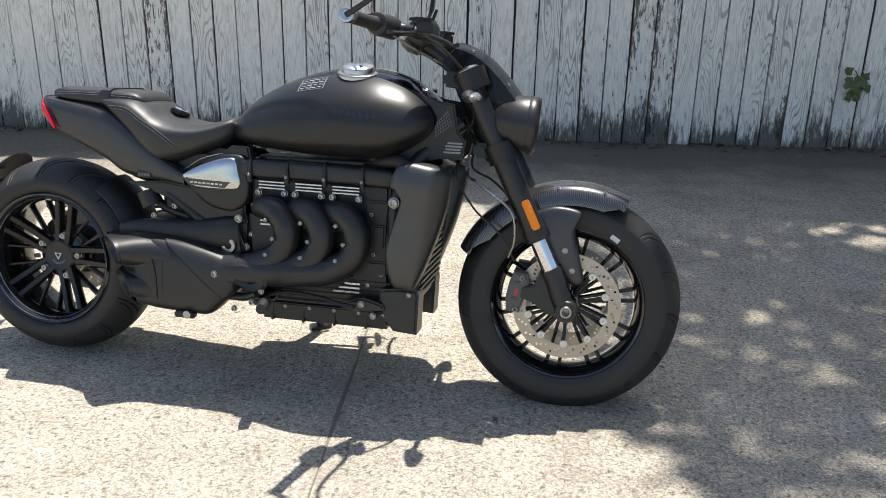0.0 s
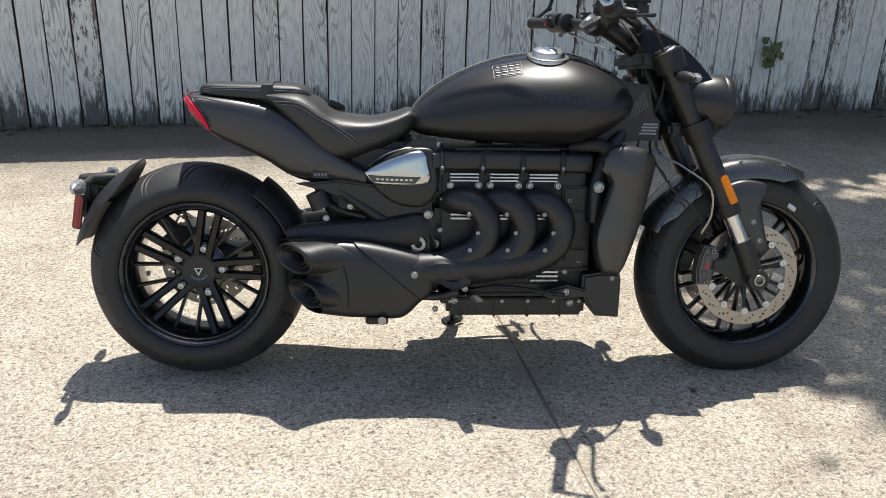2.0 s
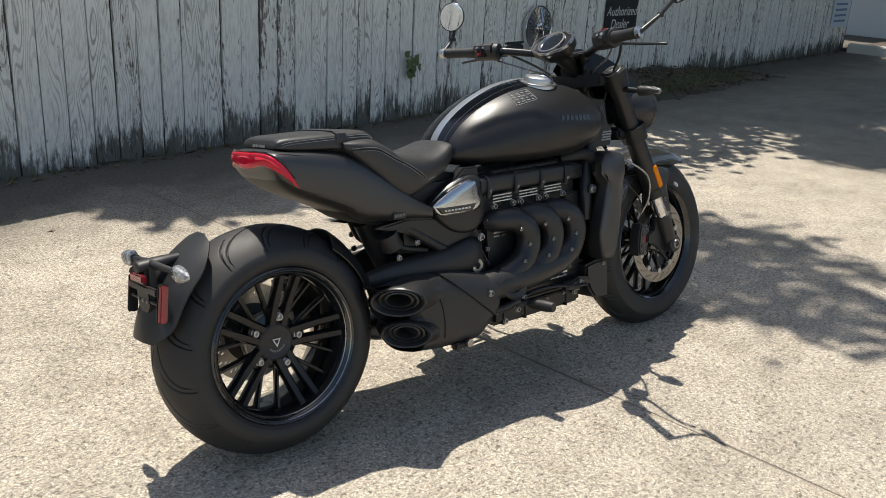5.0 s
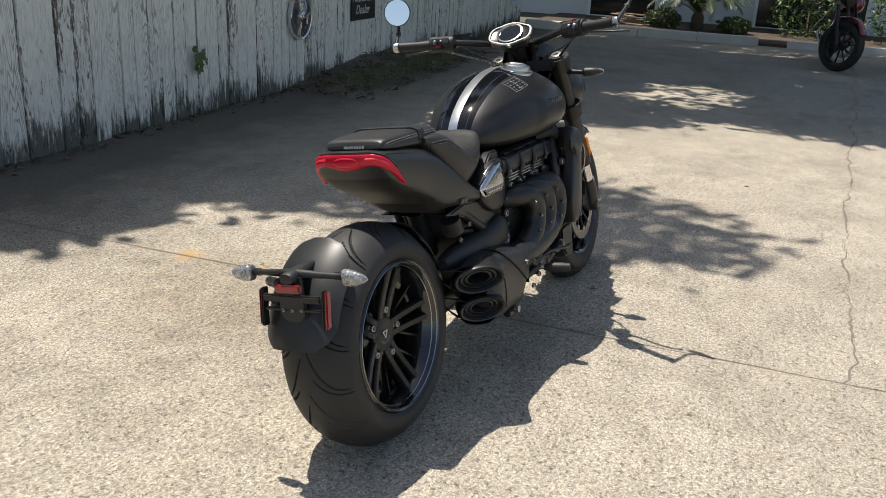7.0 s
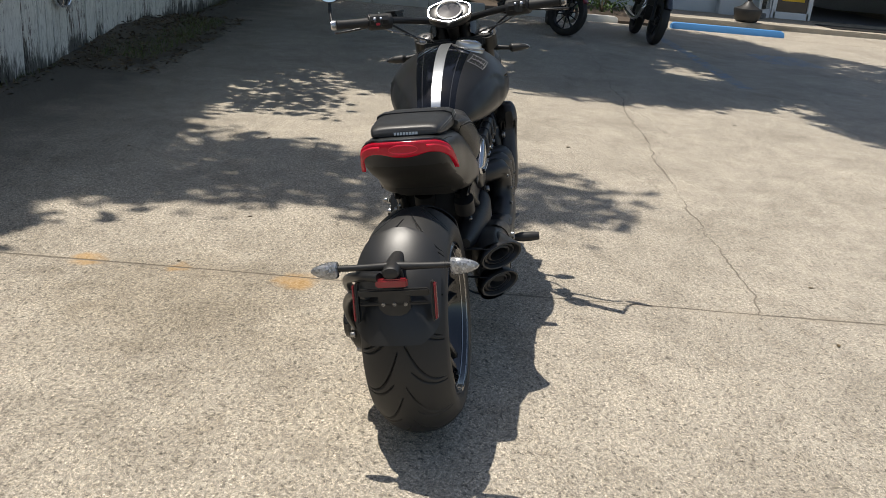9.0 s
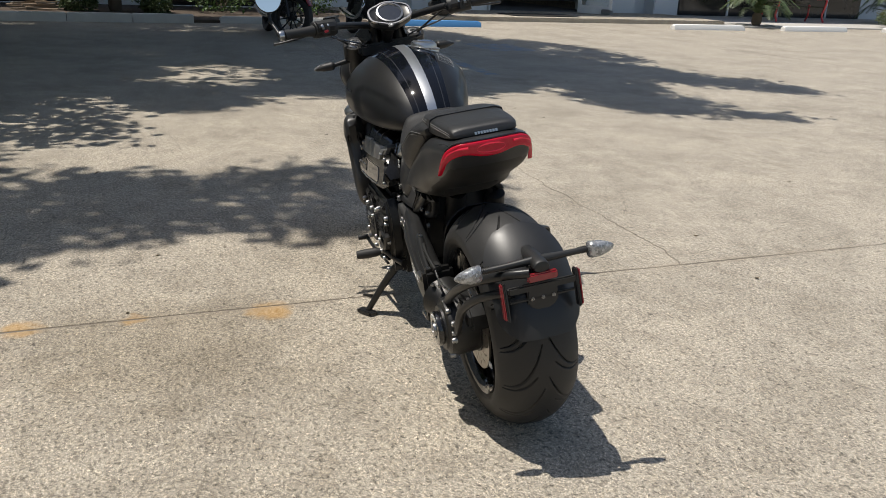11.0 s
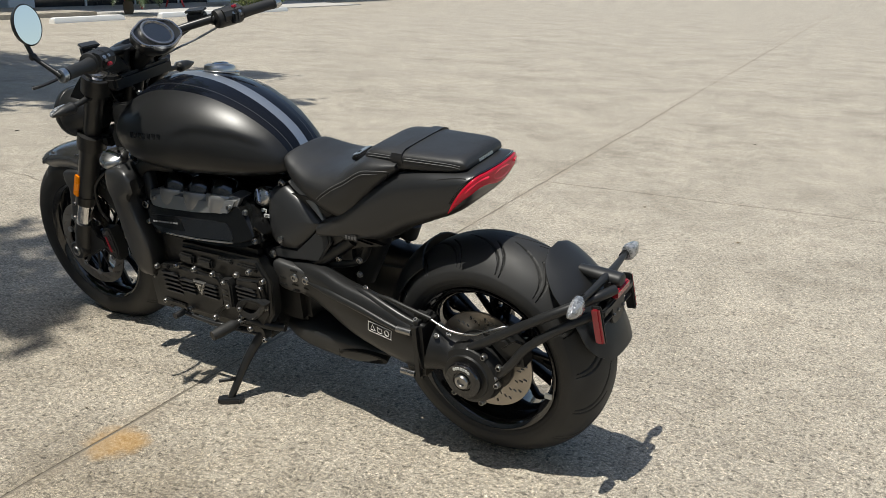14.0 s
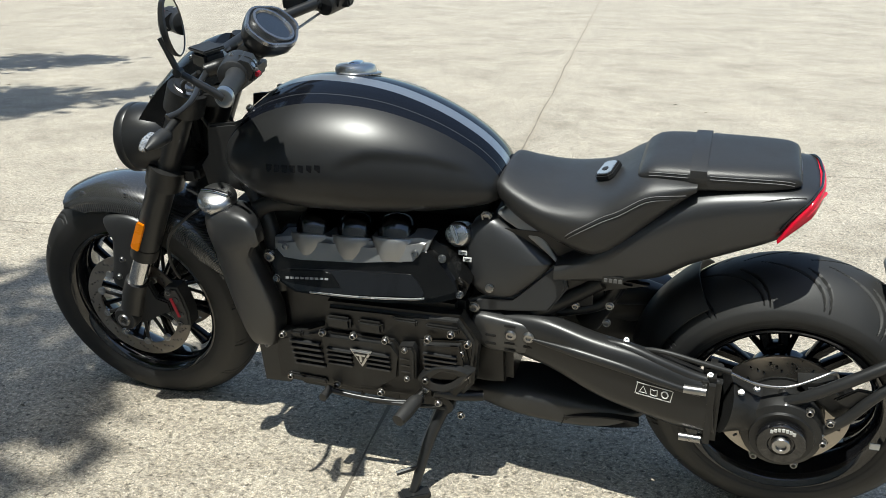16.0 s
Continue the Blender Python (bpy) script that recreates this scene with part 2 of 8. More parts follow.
BARK = worn(material("bark", (0.11, 0.085, 0.06), 0.9), 0.05, 20, 0.8)


# ---- mesh helpers ----
def mesh_object(name, bm, mat, smooth=40.0):
    bmesh.ops.recalc_face_normals(bm, faces=bm.faces)
    me = bpy.data.meshes.new(name)
    bm.to_mesh(me)
    bm.free()
    if mat:
        me.materials.append(mat)
    if smooth:
        me.polygons.foreach_set("use_smooth", [True] * len(me.polygons))
        me.set_sharp_from_angle(angle=radians(smooth))
    return new(name, me)


def part(name, bm, mat, parent, label="", xf=None, smooth=40.0):
    """One mesh under a thing or under a part, in the thing's own space."""
    if xf is not None:
        bmesh.ops.transform(bm, matrix=xf, verts=bm.verts)
    ob = mesh_object(name, bm, mat, smooth)
    ob.parent = parent
    if label:
        tagged(ob, label)
    return ob


def thing(name, label, category, m=None, group="", kind=""):
    ob = new(name)
    ob.empty_display_size = 0.1
    if m is not None:
        ob.matrix_world = m
    return tagged(ob, label, category, group, kind)


def join(*bms):
    out = bms[0]
    for b in bms[1:]:
        me = bpy.data.meshes.new("tmp")
        b.to_mesh(me)
        b.free()
        out.from_mesh(me)
        bpy.data.meshes.remove(me)
    return out


def box(x0, x1, y0, y1, z0, z1, bevel=0.0, seg=2):
    bm = bmesh.new()
    bmesh.ops.create_cube(bm, size=1)
    for v in bm.verts:
        v.co = Vector((x0 if v.co.x < 0 else x1, y0 if v.co.y < 0 else y1, z0 if v.co.z < 0 else z1))
    if bevel:
        bmesh.ops.bevel(bm, geom=bm.edges[:], offset=bevel, segments=seg, affect="EDGES", clamp_overlap=True)
    return bm


def smooth_line(pts, steps=6):
    """A Catmull-Rom curve through the points."""
    p = [Vector(q) for q in pts]
    if len(p) < 3:
        return p
    p = [p[0] * 2 - p[1]] + p + [p[-1] * 2 - p[-2]]
    out = []
    for a, b, c, d in zip(p, p[1:], p[2:], p[3:]):
        for i in range(steps):
            t = i / steps
            out.append(0.5 * (2 * b + (c - a) * t + (2 * a - 5 * b + 4 * c - d) * t * t + (3 * b - a - 3 * c + d) * t ** 3))
    out.append(p[-2])
    return out


def skin(rings, caps=True, closed=True):
    bm = bmesh.new()
    vs = [[bm.verts.new(v) for v in r] for r in rings]
    n = len(vs[0])
    for a, b in zip(vs, vs[1:]):
        for i in range(n if closed else n - 1):
            j = (i + 1) % n
            bm.faces.new((a[i], a[j], b[j], b[i]))
    if caps and closed:
        bm.faces.new(vs[0][::-1])
        bm.faces.new(vs[-1])
    return bm


def tube(pts, radius, n=12, steps=6, flat=1.0, caps=True):
    """A round (or flattened) tube along a smooth line; radius may be a list, one for each point."""
    line = smooth_line(pts, steps)
    k = len(line)
    if isinstance(radius, (int, float)):
        rad = [radius] * k
    else:
        rad = [radius[min(int(i * (len(radius) - 1) / (k - 1)), len(radius) - 2)] for i in range(k)]
        for i in range(k):
            f = i * (len(radius) - 1) / (k - 1)
            a = min(int(f), len(radius) - 2)
            rad[i] = radius[a] + (radius[a + 1] - radius[a]) * (f - a)
    rings, side = [], None
    for i, p in enumerate(line):
        d = (line[min(i + 1, k - 1)] - line[max(i - 1, 0)]).normalized()
        if side is None:
            side = d.cross(Vector((0, 0, 1)))
            if side.length < 1e-3:
                side = d.cross(Vector((0, 1, 0)))
        side = (side - d * side.dot(d)).normalized()
        up = d.cross(side)
        rings.append([p + (side * math.cos(a) + up * math.sin(a) * flat) * rad[i] for a in (2 * math.pi * j / n for j in range(n))])
    return skin(rings, caps)


def lathe(profile, centre, axis=(0, 1, 0), n=48, closed=False):
    """Turns (radius, height) about an axis; closed joins the last ring to the first."""
    ax = Vector(axis).normalized()
    u = ax.orthogonal().normalized()
    if abs(ax.y) > 0.9:
        u = Vector((1, 0, 0))
    w = ax.cross(u)
    c = Vector(centre)
    bm = bmesh.new()
    rows = [[bm.verts.new(c + ax * h + (u * math.cos(2 * math.pi * j / n) + w * math.sin(2 * math.pi * j / n)) * max(r, 1e-4)) for j in range(n)] for r, h in profile]
    pairs = list(zip(rows, rows[1:])) + ([(rows[-1], rows[0])] if closed else [])
    for a, b in pairs:
        for j in range(n):
            k = (j + 1) % n
            bm.faces.new((a[j], a[k], b[k], b[j]))
    if not closed:
        for row, (r, h) in ((rows[0][::-1], profile[0]), (rows[-1], profile[-1])):
            if r > 2e-4:
                bm.faces.new(row)
        bmesh.ops.remove_doubles(bm, verts=bm.verts, dist=2e-5) if profile[0][0] < 2e-4 or profile[-1][0] < 2e-4 else None
    return bm


def plate(outline, y0, y1, bevel=0.004, seg=2, curve=0):
    """A flat piece cut to an outline in x and z, between two planes of y, with rounded edges."""
    pts = [Vector((x, y0, z)) for x, z in outline]
    if curve:
        pts = smooth_line(pts + [pts[0]], curve)[:-1]
    bm = bmesh.new()
    vs = [bm.verts.new(p) for p in pts]
    f = bm.faces.new(vs)
    r = bmesh.ops.extrude_face_region(bm, geom=[f])
    top = [v for v in r["geom"] if isinstance(v, bmesh.types.BMVert)]
    for v in top:
        v.co.y = y1
    if bevel:
        es = [e for e in bm.edges if abs(e.verts[0].co.y - e.verts[1].co.y) < 1e-6]
        bmesh.ops.bevel(bm, geom=es, offset=bevel, segments=seg, affect="EDGES", clamp_overlap=True)
    return bm


def bolt(p, axis=(0, -1, 0), r=0.009, h=0.006):
    """A domed cap bolt with a socket."""
    return lathe([(r * 1.18, -0.002), (r * 1.18, h * 0.25), (r, h * 0.3), (r, h), (r * 0.85, h * 1.25), (r * 0.62, h * 1.25), (r * 0.55, h * 0.3), (0, h * 0.3)], p, axis, 12)


# ---- ground ----
def ground():
    root = thing("ground", "flat pale aggregate concrete car park under sun and tree shade", "ground", kind="structure")
    bm = bmesh.new()
    vs = [bm.verts.new(v) for v in ((-400, -500, -0.0016), (500, -500, -0.0016), (500, 500, -0.0016), (-400, 500, -0.0016))]
    bm.faces.new(vs)
    part("joint_bed", bm, DIRT, root, "dark dirt in the joints", smooth=0)

    def wavy(a, b, amp, seed, k):
        """Points from a to b with a hand-laid unevenness that both neighbours share."""
        a, b = Vector(a), Vector(b)
        d = b - a
        side = Vector((-d.y, d.x)).normalized()
        out = []
        for i in range(k + 1):
            t = i / k
            w = amp * noise.noise(Vector((t * d.length * 1.3, seed * 7.7, 0))) * 2 if 0 < i < k else 0
            w += amp * 0.5 * noise.noise(Vector((t * d.length * 6.0, seed * 3.1, 5))) if 0 < i < k else 0
            w += amp * 0.35 * noise.noise(Vector((t * d.length * 19.0, seed * 5.3, 9))) if 0 < i < k else 0
            out.append(a + d * t + side * w)
        return out

    def edge(a, b, amp, seed):
        far = max(abs(c) for c in (*a, *b)) > 60
        return wavy(a, b, 0 if far else amp, seed, 1 if far else 80)

    def lane(y):
        """The long joint, which runs slightly askew."""
        return (-0.2 + 0.033 * (y - 1.3) if abs(y) < 41 else -0.2, y)

    west = [-500, -40, -20, -7.25, -0.47, 11, 500]
    east = [-500, -40, -20, -7.25, 1.32, 11, 500]
    cuts = sorted(set(west + east))
    middle = {}
    for y0, y1 in zip(cuts, cuts[1:]):
        middle[y0, y1] = edge(lane(y0), lane(y1), 0.006, y0)

    def middle_run(y0, y1):
        out = []
        for a, b in zip(cuts, cuts[1:]):
            if y0 <= a and b <= y1:
                out += middle[a, b][:-1]
        return out + [Vector(lane(y1))]

    def slab(low, right, top, left):
        rim = low[:-1] + right[:-1] + top[:0:-1] + left[:0:-1]
        c = sum(rim, Vector((0, 0))) / len(rim)
        bm = bmesh.new()
        vs = []
        for p in rim:
            q = Vector(p)
            d = q - c
            gap = 0.0046 + 0.0050 * noise.noise(Vector((q.x * 4.0, q.y * 4.0, 2.0)))
            q -= Vector((math.copysign(gap, d.x), math.copysign(gap, d.y)))
            vs.append(bm.verts.new((q.x, q.y, 0)))
        f = bm.faces.new(vs)
        r = bmesh.ops.extrude_face_region(bm, geom=[f])
        for v in r["geom"]:
            if isinstance(v, bmesh.types.BMVert):
                v.co.z = -0.05
        bmesh.ops.triangulate(bm, faces=[g for g in bm.faces if len(g.verts) > 4])
        part("concrete_slab", bm, CONCRETE, root, smooth=0)

    def row(x0, x1, y, kind):
        """The cross joint at y from x0 to x1; the one ahead of the machine is a wandering crack."""
        if y == 1.32 and x0 > -1:
            return wavy(lane(y), (x1, y - 1.35), 0.050, 60.5, 320)
        a = lane(y) if abs(x0) < 1 else (x0, y)
        b = lane(y) if abs(x1) < 1 else (x1, y)
        return edge(a, b, 0.006, kind + y)

    for x0, x1, ys in ((-400, -0.2, west), (-0.2, 12.9, east)):
        for y0, y1 in zip(ys, ys[1:]):
            low, top = row(x0, x1, y0, x1), row(x0, x1, y1, x1)
            left = [low[0], top[0]] if x0 < -1 else middle_run(y0, y1)
            right = [low[-1], top[-1]] if x0 > -1 else middle_run(y0, y1)
            slab(low, right, top, left)
    slab([Vector((12.9, -500)), Vector((500, -500))], [Vector((500, -500)), Vector((500, 500))], [Vector((12.9, 500)), Vector((500, 500))], [Vector((12.9, -500)), Vector((12.9, 500))])


# ---- fence ----
FENCE_Y = 5.88


def fence():
    root = thing("fence", "tall old board fence with peeling white paint beside the car park", "fence", kind="structure")
    rng = random.Random(4)
    meshes = []
    for k in range(6):
        w = 0.1450
        bm = bmesh.new()
        h0 = rng.uniform(0.0, 0.012)
        n = 9
        rows = []
        for side_y in (0.0, 0.021):
            for sx in (-1, 1):
                rows.append([bm.verts.new((sx * (w / 2 - rng.uniform(0, 0.0028)), side_y, -0.01 + h0 + (2.52 - h0) * t / n)) for t in range(n + 1)])
        a, b, c, d = rows
        for p, q in ((a, b), (b, d), (d, c), (c, a)):
            for t in range(n):
                bm.faces.new((p[t], q[t], q[t + 1], p[t + 1]))
        bm.faces.new((a[0], b[0], d[0], c[0]))
        bm.faces.new((a[n], b[n], d[n], c[n]))
        bmesh.ops.recalc_face_normals(bm, faces=bm.faces)
        me = bpy.data.meshes.new("board")
        bm.to_mesh(me)
        bm.free()
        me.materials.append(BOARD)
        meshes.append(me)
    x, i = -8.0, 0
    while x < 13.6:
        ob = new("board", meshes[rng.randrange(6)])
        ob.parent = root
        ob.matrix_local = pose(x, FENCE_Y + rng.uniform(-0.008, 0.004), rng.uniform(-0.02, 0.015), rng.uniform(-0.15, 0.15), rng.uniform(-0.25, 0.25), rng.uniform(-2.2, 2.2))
        x += 0.1525
        i += 1
    # unseen sheet, added so the gaps look shaded and pass no light
    part("backing", box(-8.1, 13.7, FENCE_Y + 0.027, FENCE_Y + 0.040, -0.03, 2.46), BACKWOOD, root, "dark sheet added to keep the gaps shaded", smooth=0)
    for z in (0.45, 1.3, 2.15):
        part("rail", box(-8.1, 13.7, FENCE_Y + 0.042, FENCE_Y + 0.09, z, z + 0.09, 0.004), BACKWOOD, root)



# ---- motorcycle ----
BIKE = Matrix.Translation((-1.1549, 2.6819, -0.0013)) @ pose(0, 0, 0, 0, 0, -8.7) @ pose(0, 0, 0, -10.0, 0, 0)
AXLE_R, AXLE_F = Vector((0, 0.004, 0.324)), Vector((1.682, 0.006, 0.320))


def tank_material():
    """Matt graphite flanks; a gloss black band along the top with a brushed silver stripe down its middle."""
    m = material("striped_tank_paint", (0.02, 0.019, 0.018), 0.4)
    n = Nodes(m)
    c = n.add("ShaderNodeTexCoord")
    sep = n.add("ShaderNodeSeparateXYZ")
    n.link(c.outputs["Object"], sep.inputs[0])
    x, y = sep.outputs["X"], sep.outputs["Y"]
    ay = n.maths("ABSOLUTE", y)
    wide = n.maths("ADD", n.maths("MULTIPLY", n.maths("SUBTRACT", x, 0.62), 0.11), 0.062)
    slim = n.maths("ADD", n.maths("MULTIPLY", n.maths("SUBTRACT", x, 0.62), 0.012), 0.0160)
    band = n.maths("LESS_THAN", ay, wide)
    silver = n.maths("LESS_THAN", ay, slim)
    pin = n.maths("LESS_THAN", n.maths("ABSOLUTE", n.maths("SUBTRACT", ay, n.maths("MULTIPLY", wide, 0.72))), 0.0016)
    v = n.coords()
    fine = n.noise(v, 900, 2)
    matt = n.ramp(n.noise(v, 5, 4), [(0.3, (0.0250, 0.0252, 0.0256)), (0.7, (0.0305, 0.0306, 0.0310))])
    gloss = n.mix(pin, (0.005, 0.006, 0.009), (0.03, 0.032, 0.036))
    col = n.mix(silver, n.mix(band, matt, gloss), n.mix(fine, (0.38, 0.40, 0.42), (0.55, 0.57, 0.59)))
    n.colour(col)
    n.rough(n.mix(silver, n.mix(band, (0.35, 0.35, 0.35), (0.06, 0.06, 0.06)), (0.3, 0.3, 0.3)))
    met = n.mix(silver, n.mix(band, (0.52, 0.52, 0.52), (0, 0, 0)), (0.85, 0.85, 0.85))
    n.link(met, n.b.inputs["Metallic"])
    n.link(n.mix(band, (0.5, 0.5, 0.5), (0.32, 0.32, 0.32)), n.b.inputs["Specular IOR Level"])
    n.bump(fine, 0.04, 0.0006)
    return m


def carbon_material():
    m = material("carbon_fibre", (0.03, 0.03, 0.032), 0.25, 0.3, 1.0)
    n = Nodes(m)
    v = n.coords((1, 1, 1), (0.0, 0.5, 0.78))
    w1 = n.add("ShaderNodeTexWave", Scale=85.0, Distortion=0.0)
    n.link(v, w1.inputs["Vector"])
    n.colour(n.ramp(w1.outputs["Fac"], [(0.25, (0.022, 0.022, 0.022)), (0.75, (0.065, 0.065, 0.065))]))
    return m


def tyre_material():
    m = material("tyre_rubber", (0.022, 0.022, 0.023), 0.62)
    n = Nodes(m)
    v = n.coords()
    a = n.noise(v, 7, 5)
    f = n.noise(v, 380, 3)
    n.colour(n.mix(n.ramp(a, [(0.35, (0, 0, 0)), (0.8, (1, 1, 1))]), (0.012, 0.012, 0.012), (0.022, 0.0215, 0.021)))
    n.rough(n.ramp(a, [(0.3, (0.5, 0.5, 0.5)), (0.7, (0.7, 0.7, 0.7))]))
    n.bump(f, 0.2, 0.001)
    return m


def leather_material():
    m = material("black_seat_vinyl", (0.022, 0.022, 0.0225), 0.5)
    n = Nodes(m)
    v = n.coords()
    vo = n.add("ShaderNodeTexVoronoi", Scale=520.0)
    n.link(v, vo.inputs["Vector"])
    n.rough(n.ramp(n.noise(v, 9, 4), [(0.3, (0.38, 0.38, 0.38)), (0.7, (0.50, 0.50, 0.50))]))
    n.bump(vo.outputs["Distance"], 0.18, 0.0015)
    return m


def lens_material():
    """Clear plastic over a faceted bright reflector."""
    m = material("clear_lens", (0.3, 0.3, 0.3), 0.12, 0.45, 0.7)
    n = Nodes(m)
    facets = n.add("ShaderNodeTexVoronoi", Scale=170.0)
    n.link(n.coords(), facets.inputs["Vector"])
    n.colour(n.ramp(facets.outputs["Color"], [(0.2, (0.20, 0.205, 0.21)), (0.5, (0.32, 0.325, 0.33)), (0.85, (0.50, 0.505, 0.51))]))
    n.bump(facets.outputs["Distance"], 0.6, 0.003)
    return m


TANK = tank_material()
CARBON = carbon_material()
RUBBER = tyre_material()
VINYL = leather_material()
SATIN = worn(material("satin_black_paint", (0.022, 0.0222, 0.0226), 0.34, 0.3), 0.05, 16, 0.03, 0.05)
MATT = worn(material("matt_black_paint", (0.0185, 0.0188, 0.0195), 0.40, 0.15), 0.06, 16, 0.06, 0.06)
CAST = worn(material("black_cast_metal", (0.0175, 0.0174, 0.0172), 0.38, 0.35), 0.08, 30, 0.25, 0.10)
GRAPHITE = worn(material("graphite_panel_paint", (0.062, 0.063, 0.065), 0.38, 0.7), 0.05, 14, 0.03, 0.05)
GLOSS = worn(material("gloss_black_paint", (0.007, 0.007, 0.008), 0.10, 0.0, 0.6), 0.03, 12, 0.0, 0.03)
PLASTIC = worn(material("black_plastic", (0.012, 0.012, 0.012), 0.5), 0.06, 30, 0.12, 0.10)
CHROME = worn(material("chrome", (0.62, 0.62, 0.63), 0.10, 1.0), 0.05, 20)
ALLOY = worn(material("brushed_alloy", (0.50, 0.50, 0.50), 0.30, 1.0), 0.08, 40, 0.06)
STEEL = worn(material("bolt_steel", (0.33, 0.325, 0.32), 0.30, 1.0), 0.08, 60)
SEMI = worn(material("semi_gloss_black", (0.005, 0.005, 0.005), 0.22, 0.0, 0.0, 0.35), 0.06, 18, 0.02, 0.04)
TRUMPET = worn(material("dark_polished_metal", (0.075, 0.077, 0.083), 0.16, 1.0), 0.06, 30)
SHROUD = worn(material("satin_shroud_paint", (0.080, 0.080, 0.081), 0.44, 0.8), 0.05, 14, 0.03, 0.05)
SPOKE = worn(material("black_wheel_paint", (0.007, 0.007, 0.0075), 0.24, spec=0.35), 0.04, 20, 0.0, 0.05)
NOTICE = worn(material("thin_pale_print", (0.26, 0.265, 0.27), 0.5), 0.05, 60)
# graphite made lighter to paint grazing sun on the frame cover and intake band
SUNLITGREY = worn(material("satin_grey_sunlit_paint", (0.30, 0.30, 0.30), 0.38, 0.7), 0.06, 16)
GUARD = worn(material("grey_guard_metal", (0.085, 0.085, 0.085), 0.42, 0.7), 0.06, 30, 0.05)
BEZEL = worn(material("satin_silver_bezel", (0.33, 0.33, 0.335), 0.28, 0.9), 0.05, 40)
DISC = worn(material("drilled_disc_steel", (0.34, 0.31, 0.275), 0.33, 1.0), 0.08, 40, 0.08)
SILVER = worn(material("silver_panel_paint", (0.50, 0.505, 0.51), 0.20, 1.0), 0.04, 18)
DARK = material("dark_hollow", (0.006, 0.006, 0.006), 0.8)
# darkened stand-in for the graphite paint on the tail's shaded underside
UNDERSIDE = worn(material("shaded_tail_underside", (0.019, 0.018, 0.017), 0.5, spec=0.35), 0.05, 30)
RED = worn(material("red_lens", (0.50, 0.006, 0.026), 0.12, 0.0, 0.0, 0.4), 0.03, 60)
REDGUIDE = material("red_guide_and_highlight", (0.80, 0.022, 0.060), 0.25)
REFLEX = worn(material("red_reflector", (0.25, 0.012, 0.02), 0.2, 0, 0.5), 0.05, 60)
AMBER = worn(material("amber_reflector", (0.80, 0.23, 0.004), 0.25, 0, 0.0, 0.3), 0.05, 60)
CLEAR = lens_material()
GLASS = material("gauge_glass", (0.02, 0.025, 0.035), 0.06, 0, 0.6)
MIRROR = material("mirror_glass", (0.9, 0.92, 0.94), 0.01, 1.0)
WHITE = worn(material("white_print", (0.62, 0.62, 0.6), 0.5), 0.05, 60)
GREYPRINT = worn(material("grey_print", (0.13, 0.13, 0.13), 0.5), 0.05, 60)
THREAD = material("grey_thread", (0.20, 0.20, 0.20), 0.8)
REDPLASTIC = material("red_switch", (0.45, 0.02, 0.04), 0.4)
REDPAINT = worn(material("red_paint", (0.45, 0.03, 0.03), 0.3, 0, 0.4), 0.05, 20)

bike = thing("motorcycle", "parked matt black muscle motorcycle leaning on its side stand", "motorcycle", BIKE)


def body(stations, expo=2.6, n=40, steps=5, low=None, shape=None, crown=None):
    """A rounded body along x: (x, top, bottom, half width, centre y) at each station."""
    line = smooth_line([(s[0], s[1], s[2]) for s in stations], steps)
    more = smooth_line([(s[3], s[4] if len(s) > 4 else 0.0, 0.0) for s in stations], steps)
    rings = []
    for p, q in zip(line, more):
        x, top, bot = p
        w, cy = q[0], q[1]
        zm = bot + (top - bot) * (0.42 if low is None else low)
        ring = []
        for j in range(n):
            a = 2 * math.pi * j / n
            c, s = math.cos(a), math.sin(a)
            e = crown if crown and s > 0 else expo
            yy = math.copysign(abs(c) ** (2 / e), c)
            zz = math.copysign(abs(s) ** (2 / e), s)
            v = Vector((x, cy + w * yy, zm + ((top - zm) if s > 0 else (zm - bot)) * zz))
            ring.append(shape(v) if shape else v)
        rings.append(ring)
    return skin(rings)


def on_flank(stations, expo, low, x, z, side, lift=0.0006, steps=6):
    """The point of a body's flank at (x, z)."""
    line = smooth_line([(s[0], s[1], s[2]) for s in stations], steps)
    more = smooth_line([(s[3], s[4] if len(s) > 4 else 0.0, 0.0) for s in stations], steps)
    k = min(range(len(line)), key=lambda i: abs(line[i][0] - x))
    j = k + 1 if k + 1 < len(line) and (line[k + 1][0] - x) * (line[k][0] - x) <= 0 else max(k - 1, 0)
    f = 0.0 if line[k][0] == line[j][0] else min(1, max(0, (x - line[k][0]) / (line[j][0] - line[k][0])))
    p, q = line[k].lerp(line[j], f), more[k].lerp(more[j], f)
    zm = p[2] + (p[1] - p[2]) * low
    h = min(0.9999, abs(z - zm) / ((p[1] - zm) if z > zm else (zm - p[2])))
    y = q[0] * (1 - h ** expo) ** (1 / expo)
    return Vector((x, q[1] + side * (y + lift), z + (lift if z > zm else 0)))


def ring_plate(outer, inner, y0, y1):
    """A flat loop: an outline with a hole, both in x and z."""
    a = smooth_line([Vector((x, y0, z)) for x, z in outer + outer[:1]], 5)[:-1]
    b = smooth_line([Vector((x, y0, z)) for x, z in inner + inner[:1]], 5)[:-1]
    up = Vector((0, y1 - y0, 0))
    mid = [p.lerp(q, 0.35) + up for p, q in zip(a, b)]
    rows = [a, [p + up * 0.7 for p in a], mid, [q + up * 0.8 for q in b], b, a]
    bm = skin(rows, caps=False)
    bmesh.ops.remove_doubles(bm, verts=bm.verts, dist=1e-6)
    return bm


